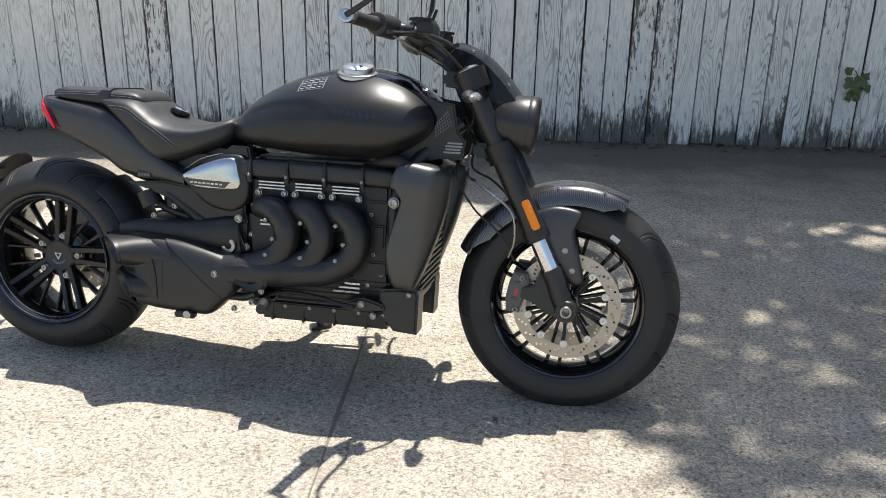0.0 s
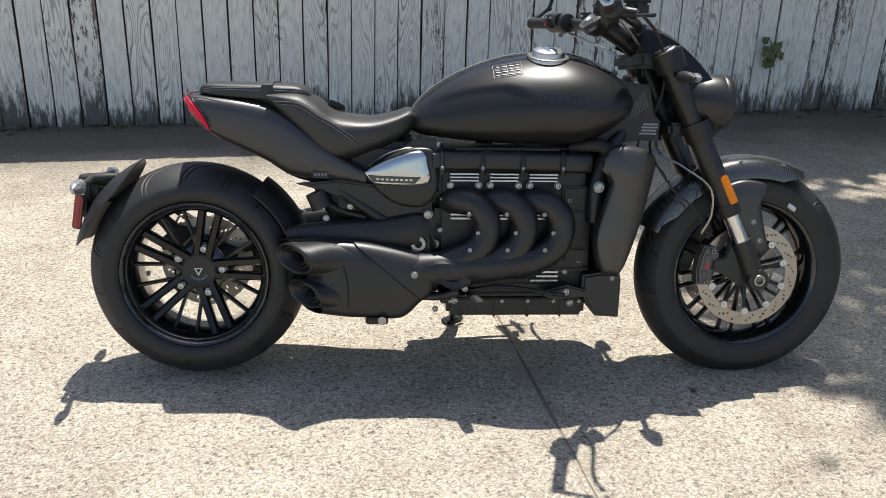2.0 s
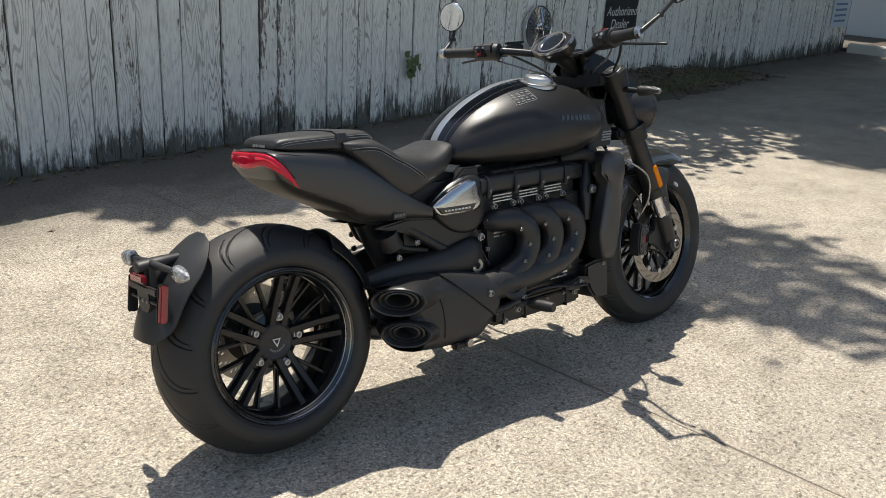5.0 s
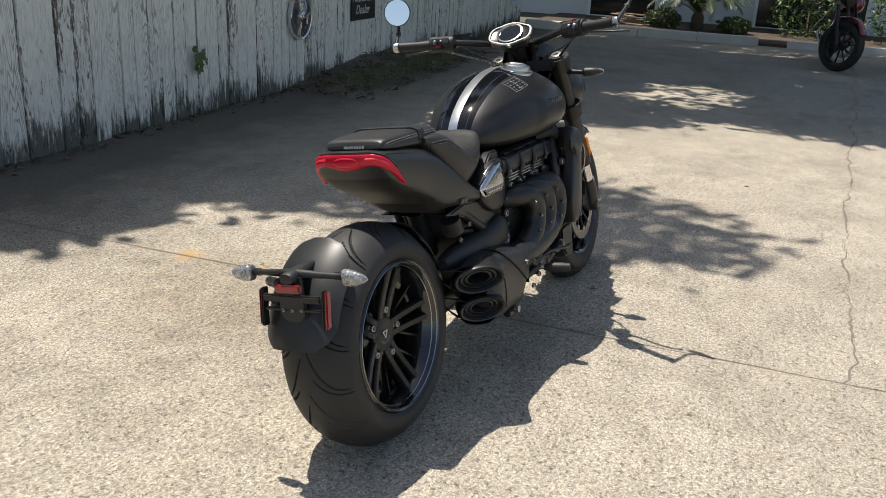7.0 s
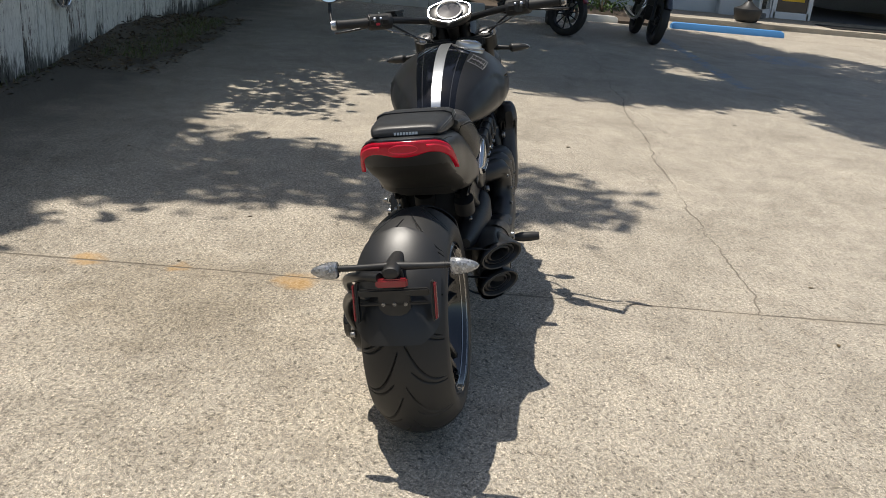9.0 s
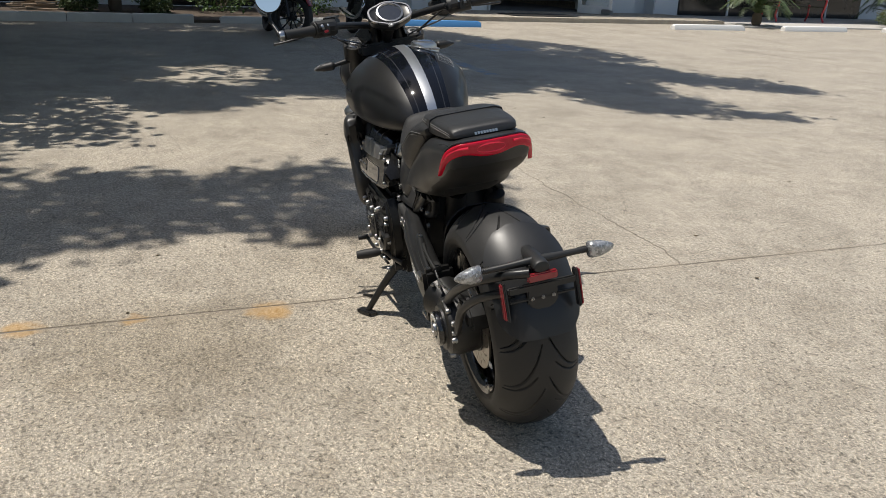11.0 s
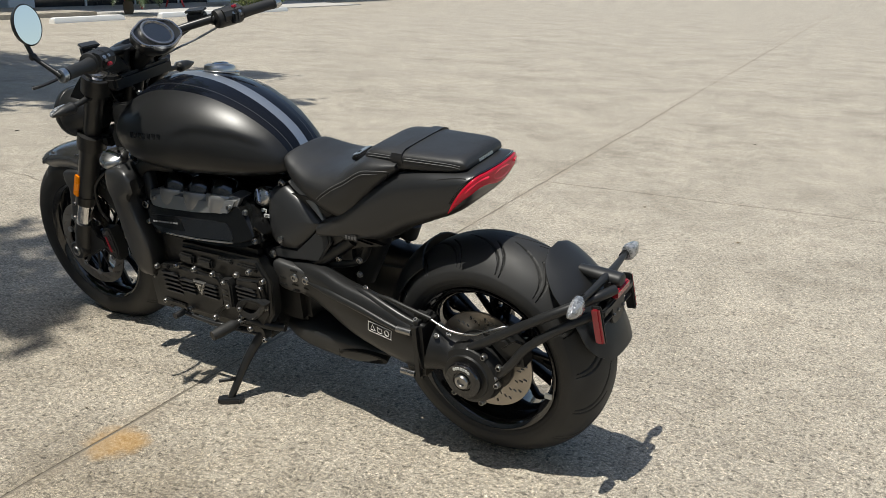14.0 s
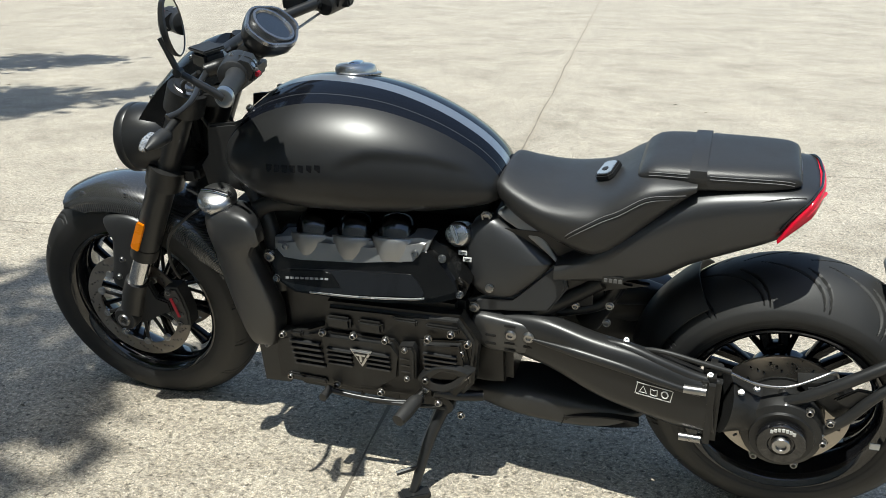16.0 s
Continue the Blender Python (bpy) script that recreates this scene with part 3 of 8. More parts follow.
def dome(outline, y0, y1, power=3.0, curve=5, rings=9):
    """A smooth bulge over an outline in x and z, rising from y0 to y1."""
    rim = [p for p in smooth_line([Vector((x, y0, z)) for x, z in outline + outline[:1]], curve)[:-1]]
    c = sum(rim, Vector()) / len(rim)
    rows = [[Vector((p.x, y0 - (y1 - y0) * 0.6, p.z)) for p in rim]]
    for k in range(rings):
        f = math.cos(math.pi / 2 * k / rings)
        h = (1 - f ** power) ** (1 / power)
        rows.append([Vector((c.x + (p.x - c.x) * f, y0 + (y1 - y0) * h, c.z + (p.z - c.z) * f)) for p in rim])
    return skin(rows)


def flat_bars(points, size, parent, mat, name="lettering", label="illegible worn print", normal=(0, -1, 0), along=(1, 0, 0)):
    """Plain raised bars in place of print."""
    nrm, al = Vector(normal).normalized(), Vector(along).normalized()
    up = nrm.cross(al)
    out = None
    for p, w in points:
        bm = bmesh.new()
        bmesh.ops.create_cube(bm, size=1)
        for v in bm.verts:
            v.co = Vector(p) + al * v.co.x * w + up * v.co.y * size + nrm * v.co.z * 0.0016
        out = bm if out is None else join(out, bm)
    return part(name, out, mat, parent, label, smooth=0)


# --- wheels ---
def tyre_mesh(c, radius, half, rim_r, crown, seed, nu=900, nv=150):
    """A tyre with a round crown; its curved tread grooves are cut into the surface."""
    prof = []
    for i in range(nv + 1):
        t = -1 + 2 * i / nv
        if abs(t) <= 0.62:
            s = t / 0.62
            y = half * 0.93 * s
            r = radius - crown * (s * s) * (0.72 + 0.28 * s * s)
        else:
            s = (abs(t) - 0.62) / 0.38
            y = math.copysign(half * (0.93 + 0.10 * math.sin(s * math.pi * 0.62) - 0.19 * s * s), t)
            r = radius - crown + (rim_r - radius + crown) * s
        prof.append((r, y, t))
    bm = bmesh.new()
    rows = []
    for r, y, t in prof:
        row = []
        for j in range(nu):
            a = 2 * math.pi * j / nu
            cut = 0.0
            if abs(t) < 0.60:
                s = t / 0.62
                u = a * 15 / (2 * math.pi)
                for k, (o, bend, lo, hi) in enumerate(((0.0, 1.15, 0.05, 0.93), (0.50, 0.75, 0.22, 0.97))):
                    side = abs(s)
                    if lo < side < hi:
                        f = u + o + (0.27 if s > 0 else 0.0) + bend * (1 - (1 - side) ** 2.2)
                        d = abs((f + 0.5) % 1.0 - 0.5)
                        slope = 2.2 * bend * (1 - side) ** 1.2 * 1.35
                        wid = 0.019 * min(2.6, math.sqrt(1 + slope * slope)) * (1 - abs((side - lo) / (hi - lo) * 2 - 1) ** 3 * 0.75)
                        if d < wid:
                            cut = max(cut, 0.0065 * (1 - (d / wid) ** 2))
            elif 0.80 < abs(t) < 0.83 or 0.90 < abs(t) < 0.92:
                cut = -0.0012
            rr = r - cut
            row.append(bm.verts.new((c[0] + rr * math.sin(a), c[1] + y, c[2] + rr * math.cos(a))))
        rows.append(row)
    for p, q in zip(rows, rows[1:]):
        for j in range(nu):
            k = (j + 1) % nu
            bm.faces.new((p[j], p[k], q[k], q[j]))
    return bm


def spoke_mesh(c, ang, off, r0, r1, y0, y1, w0, w1, t0=0.012, lean=0.0):
    """One bar from hub to rim, set off sideways from the radius."""
    d = Vector((math.sin(ang), 0, math.cos(ang)))
    e = Vector((math.cos(ang), 0, -math.sin(ang)))
    rings = []
    for f in (0, 0.12, 0.5, 0.88, 1):
        r = r0 + (r1 - r0) * f
        y = y0 + (y1 - y0) * f
        w = w0 + (w1 - w0) * f
        t = t0 * (1.0 + 0.35 * abs(2 * f - 1) ** 3)
        p = Vector(c) + d * r + e * (off + lean * f) + Vector((0, y, 0))
        ring = []
        for sx, sy in ((-1, -0.6), (-0.6, -1), (0.6, -1), (1, -0.6), (1, 0.6), (0.6, 1), (-0.6, 1), (-1, 0.6)):
            ring.append(p + e * sx * w + Vector((0, sy * t, 0)))
        rings.append(ring)
    return skin(rings)


def disc_mesh(c, r0, r1, y, thick, holes=36):
    """A drilled brake disc: a ring whose holes go through."""
    n = holes * 4
    bm = bmesh.new()
    rs = [r0, r0 + (r1 - r0) * 0.24, r0 + (r1 - r0) * 0.42, r0 + (r1 - r0) * 0.60, r0 + (r1 - r0) * 0.78, r1]
    grid = [[bm.verts.new((c[0] + r * math.sin(2 * math.pi * j / n), y, c[2] + r * math.cos(2 * math.pi * j / n))) for j in range(n)] for r in rs]
    for i in range(len(rs) - 1):
        for j in range(n):
            k = (j + 1) % n
            if (j % 8 == 2 and i == 1) or (j % 8 == 6 and i == 3) or (j % 8 == 4 and i == 2):
                continue
            bm.faces.new((grid[i][j], grid[i][k], grid[i + 1][k], grid[i + 1][j]))
    r = bmesh.ops.extrude_face_region(bm, geom=bm.faces[:])
    for v in r["geom"]:
        if isinstance(v, bmesh.types.BMVert):
            v.co.y += thick
    return bm


STEER = Matrix.Translation((1.40, 0, 0.85)) @ Matrix.Rotation(radians(3.0), 4, Vector((-0.44, 0, 0.9))) @ Matrix.Translation((-1.40, 0, -0.85))
FRONT = Matrix.Translation((1.40, 0, 0.85)) @ Matrix.Rotation(radians(1.2), 4, Vector((-0.44, 0, 0.9))) @ Matrix.Translation((-1.40, 0, -0.85))


def rear_wheel():
    c = AXLE_R
    wheel = part("rear_wheel", lathe([(0.03, -0.034), (0.070, -0.032), (0.078, -0.026), (0.080, -0.01), (0.066, 0.06), (0.05, 0.10), (0.03, 0.11)], c, n=40), GLOSS, bike, "wide black rear wheel with doubled spokes")
    part("tyre", tyre_mesh(c, 0.323, 0.120, 0.212, 0.058, 1), RUBBER, wheel, "wide rear tyre with curved tread grooves")
    rim = [(0.214, -0.100), (0.219, -0.108), (0.214, -0.113), (0.206, -0.108), (0.202, -0.098), (0.190, -0.085), (0.184, -0.03), (0.182, 0.04), (0.190, 0.085), (0.203, 0.105), (0.214, 0.110), (0.216, 0.098)]
    part("rim", lathe(rim, c, n=96, closed=True), GLOSS, wheel)
    for i in range(5):
        a = radians(14 + 72 * i)
        for o in (-1, 1):
            part("spoke", spoke_mesh(c, a, o * 0.0175, 0.045, 0.192, -0.030, -0.066, 0.0130, 0.0118, 0.015, o * 0.007), SPOKE, wheel)
            part("spoke", spoke_mesh(c, a + radians(36), o * 0.020, 0.05, 0.190, -0.022, -0.040, 0.0058, 0.005, 0.011, o * 0.013), SPOKE, wheel)
        q = c + Vector((0.070 * math.sin(a), -0.034, 0.070 * math.cos(a)))
        part("hub_lobe", lathe([(0.026, 0.012), (0.024, -0.006), (0.020, -0.010), (0.0, -0.010)], q, (0, 1, 0), 20), SPOKE, wheel)
        part("wheel_bolt", bolt(q - Vector((0, 0.009, 0)), (0, -1, 0), 0.0100, 0.010), ALLOY, wheel, "bright wheel bolt")
    cap = part("hub_cap", lathe([(0.054, -0.032), (0.0545, -0.045), (0.0510, -0.050), (0.0460, -0.0515), (0.0435, -0.0500), (0.0, -0.0500)], c, n=44), MATT, wheel)
    flat_bars([(c + Vector((0.026 * math.sin(q), -0.0502, 0.026 * math.cos(q))), 0.0050) for q in (2.2, 2.5, 2.8, 3.1, 3.4, 3.7, 4.0)], 0.006, cap, GREYPRINT, "print", "small pale letters", (0, -1, 0))
    part("rim_line", join(*[lathe([(r - 0.0016, y), (r, y - 0.0022), (r + 0.0016, y)], c, n=96, closed=True) for r, y in ((0.2075, -0.1085), (0.1985, -0.0955))]), STEEL, wheel, "thin bright rim lines")
    tri = bmesh.new()
    for a, r in ((0, 0.015),):
        vs = [tri.verts.new((c.x + q[0], c.y - 0.0525, c.z + q[1])) for q in ((-0.013, 0.010), (0.013, 0.010), (0, -0.014))]
        ws = [tri.verts.new((c.x + q[0] * 0.62, c.y - 0.0525, c.z + 0.001 + q[1] * 0.62)) for q in ((-0.013, 0.010), (0.013, 0.010), (0, -0.014))]
        for i in range(3):
            tri.faces.new((vs[i], vs[(i + 1) % 3], ws[(i + 1) % 3], ws[i]))
        e = bmesh.ops.extrude_face_region(tri, geom=tri.faces[:])
        for v in e["geom"]:
            if isinstance(v, bmesh.types.BMVert):
                v.co.y -= 0.001
    part("emblem", tri, WHITE, wheel, "small triangular emblem", smooth=0)
    part("brake_disc", disc_mesh(c, 0.085, 0.142, 0.098, 0.006), DISC, wheel, "drilled rear brake disc")
    part("disc_carrier", lathe([(0.03, 0.085), (0.09, 0.096), (0.09, 0.104), (0.03, 0.11)], c, n=40), CAST, wheel)


def front_wheel():
    c = AXLE_F
    wheel = part("front_wheel", lathe([(0.015, -0.06), (0.038, -0.058), (0.042, -0.03), (0.036, 0.0), (0.042, 0.03), (0.038, 0.058), (0.015, 0.06)], c, n=32), GLOSS, bike, "black front wheel with doubled spokes and twin discs", xf=FRONT)
    part("tyre", tyre_mesh(c, 0.336, 0.076, 0.226, 0.046, 2, 720, 110), RUBBER, wheel, "front tyre", xf=FRONT)
    rim = [(0.226, -0.056), (0.232, -0.064), (0.227, -0.068), (0.219, -0.063), (0.213, -0.052), (0.203, -0.035), (0.199, 0.0), (0.203, 0.035), (0.213, 0.052), (0.219, 0.063), (0.227, 0.068), (0.232, 0.064), (0.226, 0.056)]
    part("rim", lathe(rim, c, n=96, closed=True), GLOSS, wheel, xf=FRONT)
    for i in range(10):
        a = radians(8 + 36 * i)
        for o in (-1, 1):
            part("spoke", spoke_mesh(c, a, o * 0.008, 0.034, 0.208, o * 0.012, o * 0.006, 0.0048, 0.0058, 0.009, o * 0.012), SPOKE, wheel, xf=FRONT)
    for s in (-1, 1):
        d = part("brake_disc", disc_mesh(c, 0.122, 0.160, s * 0.074 + c.y - 0.0025, 0.005, 40), DISC, wheel, "drilled floating front brake disc", xf=FRONT)
        for i in range(10):
            a = radians(36 * i)
            p = c + Vector((0.117 * math.sin(a), s * 0.076, 0.117 * math.cos(a)))
            part("disc_button", lathe([(0.011, -0.004), (0.011, 0.004), (0.006, 0.005), (0.0, 0.002)], p, (0, s, 0), 14), ALLOY, wheel, xf=FRONT)
            part("carrier_arm", spoke_mesh(c, a, 0, 0.036, 0.115, s * 0.062, s * 0.074, 0.0055, 0.0045, 0.003), CAST, wheel, xf=FRONT)
    q = c + Vector((0.128, -0.068, 0.216))
    part("tyre_sticker", join(box(q.x - 0.014, q.x + 0.014, q.y - 0.0045, q.y + 0.0015, q.z - 0.014, q.z + 0.014)), WHITE, wheel, "small white sticker on the tyre", xf=FRONT @ Matrix.Translation(q) @ Matrix.Rotation(0.6, 4, "Y") @ Matrix.Rotation(-0.38, 4, "X") @ Matrix.Translation(-q), smooth=0)


rear_wheel()
front_wheel()


# --- fork and steering ---
def fork_at(z, y=0.0):
    """A point on the line of the fork legs at height z."""
    return Vector((1.352 + (0.985 - z) * 0.505, y, z))


def fork():
    for s in (-1, 1):
        y = s * 0.122
        leg = part("fork_leg", tube([fork_at(0.995, y), fork_at(0.74, y)], 0.0305, 24), SATIN, bike, "black upside-down fork leg", xf=FRONT)
        part("slider", tube([fork_at(0.745, y), fork_at(0.735, y), fork_at(0.56, y), fork_at(0.545, y)], [0.031, 0.0345, 0.034, 0.030], 24, 4), SATIN, leg, xf=FRONT)
        part("fork_collar", tube([fork_at(0.552, y), fork_at(0.520, y)], 0.0355, 24), CAST, leg, xf=FRONT)
        part("stanchion", tube([fork_at(0.525, y), fork_at(0.425, y)], 0.0255, 24), CHROME, leg, "polished chrome stanchion", xf=FRONT)
        foot = join(tube([fork_at(0.438, y), fork_at(0.40, y), Vector((1.668, y, 0.345)), Vector((AXLE_F.x, y, 0.318))], [0.031, 0.031, 0.030, 0.027], 20, 5),
                    lathe([(0.03, -0.028), (0.034, -0.022), (0.034, 0.022), (0.03, 0.028)], (AXLE_F.x, y, AXLE_F.z), (0, 1, 0), 28),
                    plate([(1.60, 0.43), (1.655, 0.40), (1.69, 0.335), (1.665, 0.292), (1.63, 0.300), (1.585, 0.330), (1.545, 0.345), (1.550, 0.375), (1.585, 0.385)], y - s * 0.012 - 0.010, y - s * 0.012 + 0.010, 0.004))
        part("fork_foot", foot, MATT, leg, "matt black fork foot with caliper mount", xf=FRONT)
        part("axle_nut", lathe([(0.018, 0.0), (0.018, 0.004), (0.0165, 0.006), (0.012, 0.006), (0.0115, 0.0), (0.0, 0.0)], (AXLE_F.x, y + s * 0.028, AXLE_F.z), (0, s, 0), 24), STEEL, leg, xf=FRONT)
        refl = plate([(-0.009, -0.045), (0.009, -0.045), (0.012, -0.038), (0.012, 0.038), (0.009, 0.045), (-0.009, 0.045), (-0.012, 0.038), (-0.012, -0.038)], 0, 0.0065, 0.002)
        p = fork_at(0.590, y + s * 0.0315) + Vector((0.011, 0, 0.006))
        turn = Matrix.Translation(p) @ Matrix.Rotation(-math.atan(0.505), 4, "Y") @ Matrix.Rotation(0 if s > 0 else math.pi, 4, "Z")
        part("reflector", refl, AMBER, leg, "amber side reflector", xf=FRONT @ turn)
        # caliper behind the leg, over the disc
        cal = join(plate([(1.522, 0.418), (1.560, 0.414), (1.570, 0.390), (1.556, 0.335), (1.545, 0.296), (1.505, 0.298), (1.502, 0.340), (1.510, 0.385)], s * 0.062, s * 0.112, 0.006, 2),
                   lathe([(0.011, 0), (0.011, 0.004), (0.008, 0.005), (0, 0.005)], (1.534, s * 0.11, 0.380), (0, s, 0), 20),
                   lathe([(0.010, 0), (0.010, 0.004), (0.008, 0.005), (0, 0.005)], (1.526, s * 0.11, 0.335), (0, s, 0), 20))
        calp = part("brake_caliper", cal, GUARD, bike, "grey radial brake caliper with red print", xf=FRONT)
        flat_bars([((1.534, s * 0.1140, 0.357), 0.060)], 0.009, calp, REDPLASTIC, "print", "red maker's print", (0, s, 0), (-0.25, 0, -1))
        for q in ((1.548, 0.402), (1.532, 0.306)):
            part("caliper_bolt", bolt((q[0], s * 0.108, q[1]), (0, s, 0), 0.008, 0.008), STEEL, calp, xf=FRONT)
    # yokes
    def yoke(z, thick, name):
        out = []
        for s in (-1, 1):
            p = fork_at(z, s * 0.122)
            out.append(tube([p + Vector((-thick * 0.5 * 0.45, 0, thick * 0.5)), p - Vector((-thick * 0.5 * 0.45, 0, thick * 0.5))], 0.047, 28))
        p = fork_at(z)
        web = box(p.x - 0.085, p.x + 0.012, -0.122, 0.122, z - thick * 0.42, z + thick * 0.42, 0.010)
        return part(name, join(*out, web), CAST, bike, xf=STEER)
    top = yoke(0.962, 0.052, "top_yoke")
    yoke(0.765, 0.05, "lower_yoke")
    for s in (-1, 1):
        p = fork_at(0.988, s * 0.122)
        ax = Vector((-0.45, 0, 0.9))
        part("fork_cap", lathe([(0.034, -0.004), (0.034, 0.003), (0.028, 0.007), (0.022, 0.005), (0.020, 0.010), (0.010, 0.011), (0.008, 0.007), (0, 0.007)], p, ax, 28), STEEL, top, "machined fork cap", xf=STEER)
    part("steering_stem", tube([fork_at(0.99) + Vector((-0.04, 0, 0)), fork_at(0.74) + Vector((-0.04, 0, 0))], 0.03, 18), CAST, bike, xf=STEER)


def front_fender():
    rings = []
    for i in range(29):
        a = radians(-26 + 92 * i / 28)
        taper = min(1.0, (i + 2) / 5, (30 - i) / 6)
        ring = []
        for (y, dr) in [(-0.088, -0.055 * taper), (-0.088, -0.03), (-0.080, -0.010), (-0.055, 0.004), (-0.02, 0.010), (0.02, 0.010), (0.055, 0.004), (0.080, -0.010), (0.088, -0.03), (0.088, -0.055 * taper), (0.084, -0.055 * taper), (0.083, -0.03), (0.076, -0.014), (0.05, 0.0), (0.0, 0.005), (-0.05, 0.0), (-0.076, -0.014), (-0.083, -0.03), (-0.084, -0.055 * taper)]:
            r = 0.357 + dr
            ring.append(Vector((AXLE_F.x - r * math.sin(a), AXLE_F.y + y, AXLE_F.z + r * math.cos(a))))
        rings.append(ring)
    f = part("front_fender", skin(rings), CARBON, bike, "dark carbon fibre front fender", xf=FRONT)
    for s in (-1, 1):
        stay = part("side_stay", dome([(1.560, 0.592), (1.602, 0.612), (1.642, 0.619), (1.692, 0.612), (1.706, 0.598), (1.690, 0.560), (1.703, 0.493), (1.725, 0.412), (1.716, 0.392), (1.695, 0.390), (1.655, 0.418), (1.612, 0.498), (1.580, 0.555)], s * 0.090, s * 0.114, 3.5), GRAPHITE, f, "satin grey fender stay", xf=FRONT, smooth=55)
        for q in ((1.666, 0.493), (1.690, 0.436)):
            part("stay_bolt", bolt((q[0], s * 0.1125, q[1]), (0, s, 0), 0.0075, 0.006), STEEL, stay, xf=FRONT)
        for a in (-14, 8):
            p = AXLE_F + Vector((-0.352 * math.sin(radians(a)), s * 0.074, 0.352 * math.cos(radians(a))))
            part("fender_bolt", bolt(p, (0, s, 0.7), 0.005, 0.004), STEEL, f, xf=FRONT)


def front_end():
    for s in (-1, 1):
        c = Vector((1.482, s * 0.088, 0.848))
        ax = Vector((1, 0, -0.08))
        lamp = part("headlight", lathe([(0.0, -0.072), (0.020, -0.070), (0.046, -0.057), (0.067, -0.032), (0.079, 0.002), (0.0825, 0.03), (0.083, 0.06), (0.080, 0.066), (0.076, 0.066), (0.075, 0.058)], c, ax, 40), SATIN, bike, "round black twin headlight", xf=STEER)
        part("headlight_ring", lathe([(0.0828, 0.046), (0.0840, 0.048), (0.0842, 0.066), (0.080, 0.072), (0.075, 0.068), (0.074, 0.056)], c, ax, 48), SATIN, lamp, "grooved black headlight ring", xf=STEER)
        part("headlight_lens", lathe([(0.0735, 0.054), (0.072, 0.060), (0.048, 0.066), (0.02, 0.068), (0, 0.068)], c, ax, 40), CLEAR, lamp, xf=STEER)
        # indicator on a short stalk
        root, tip = fork_at(0.925, s * 0.13), Vector((1.372, s * 0.222, 0.915))
        st = part("front_indicator", join(tube([root, tip], [0.011, 0.008], 14),
                                          tube([Vector((1.366, s * 0.214, 0.915)), Vector((1.368, s * 0.226, 0.915)), Vector((1.370, s * 0.262, 0.914)), Vector((1.374, s * 0.296, 0.911))], [0.008, 0.0200, 0.0175, 0.005], 16, 5, 0.9)), PLASTIC, bike, "slim black front indicator on a short stalk", xf=STEER)
        part("indicator_lens", tube([Vector((1.386, s * 0.227, 0.914)), Vector((1.390, s * 0.238, 0.914)), Vector((1.389, s * 0.262, 0.913)), Vector((1.384, s * 0.288, 0.911)), Vector((1.379, s * 0.298, 0.911))], [0.007, 0.0155, 0.0160, 0.011, 0.003], 14, 5, 0.9), CLEAR, st, "clear lens", xf=STEER)
    part("headlight_bracket", box(1.40, 1.50, -0.055, 0.055, 0.80, 0.89, 0.012), CAST, bike, xf=STEER)
    # fly screen over the lamps
    rings = []
    for i in range(11):
        t = i / 10
        x, z = 1.316 + 0.197 * t, 1.074 - 0.034 * t - 0.122 * t * t
        w = 0.070 + 0.070 * t ** 0.8
        face = [Vector((x - 0.010 * u * u, u * w, z - 0.022 * u * u)) for u in (-1, -0.92, -0.6, -0.3, 0, 0.3, 0.6, 0.92, 1)]
        back = Vector((-0.045 + 0.02 * t, 0, -0.050 - 0.02 * t))
        rings.append([face[0] + back] + face + [face[-1] + back] + [p + back * 0.5 for p in reversed(face[1:-1])])
    scr = part("fly_screen", skin(rings), SEMI, bike, "small gloss black fly screen", xf=STEER, smooth=28)
    for s in (-1, 1):
        for t in (0.25, 0.8):
            w = (0.070 + 0.070 * t ** 0.8) * 0.8
            part("screen_bolt", bolt((1.316 + 0.197 * t - 0.006, s * w, 1.074 - 0.034 * t - 0.122 * t * t - 0.0135), (0.45, s * 0.2, 0.85), 0.005, 0.003), STEEL, scr, xf=STEER)
    # instrument
    c, ax = Vector((1.186, 0, 1.092)), Vector((-0.62, 0, 0.78))
    side = Vector((0, 1, 0))
    upv = ax.cross(side).normalized()
    ring_b, ring_t, ring_i = [], [], []
    for j in range(72):
        a = 2 * math.pi * j / 72
        ear = ((abs(math.cos(a)) / 0.086) ** 3.2 + (abs(math.sin(a)) / 0.046) ** 3.2) ** (-1 / 3.2)
        far = (0.062 ** 8 + ear ** 8) ** 0.125
        o = (side * math.cos(a) + upv * math.sin(a)) * far
        ring_b.append((o, a))
    rings = [[c + o * 0.70 - ax * 0.045 for o, a in ring_b], [c + o * 0.95 - ax * 0.022 for o, a in ring_b], [c + o * 1.0 + ax * 0.002 for o, a in ring_b], [c + o * 0.95 + ax * 0.008 for o, a in ring_b], [c + o * 0.90 + ax * 0.006 for o, a in ring_b], [c + o * 0.6 + ax * 0.004 for o, a in ring_b]]
    g = part("instrument", skin(rings), SATIN, bike, "rounded instrument pod with a dark round screen", xf=STEER)
    rim = [[c + o * k + ax * h for o, a in ring_b] for k, h in ((0.995, 0.003), (0.98, 0.0105), (0.90, 0.0105), (0.885, 0.005))]
    part("instrument_bezel", skin(rim, caps=False), BEZEL, g, "silver bezel", xf=STEER)
    part("dial_ring", lathe([(0.052, 0.004), (0.0515, 0.0135), (0.0455, 0.0145), (0.042, 0.008)], c, ax, 40), BEZEL, g, xf=STEER)
    part("dial_glass", lathe([(0.0430, 0.004), (0.0425, 0.009), (0.0, 0.0095)], c, ax, 40), GLASS, g, xf=STEER)
    part("instrument_stem", tube([c - ax * 0.04, Vector((1.27, 0, 1.02)), Vector((1.31, 0, 0.985))], [0.03, 0.025, 0.022], 14), CAST, g, xf=STEER)


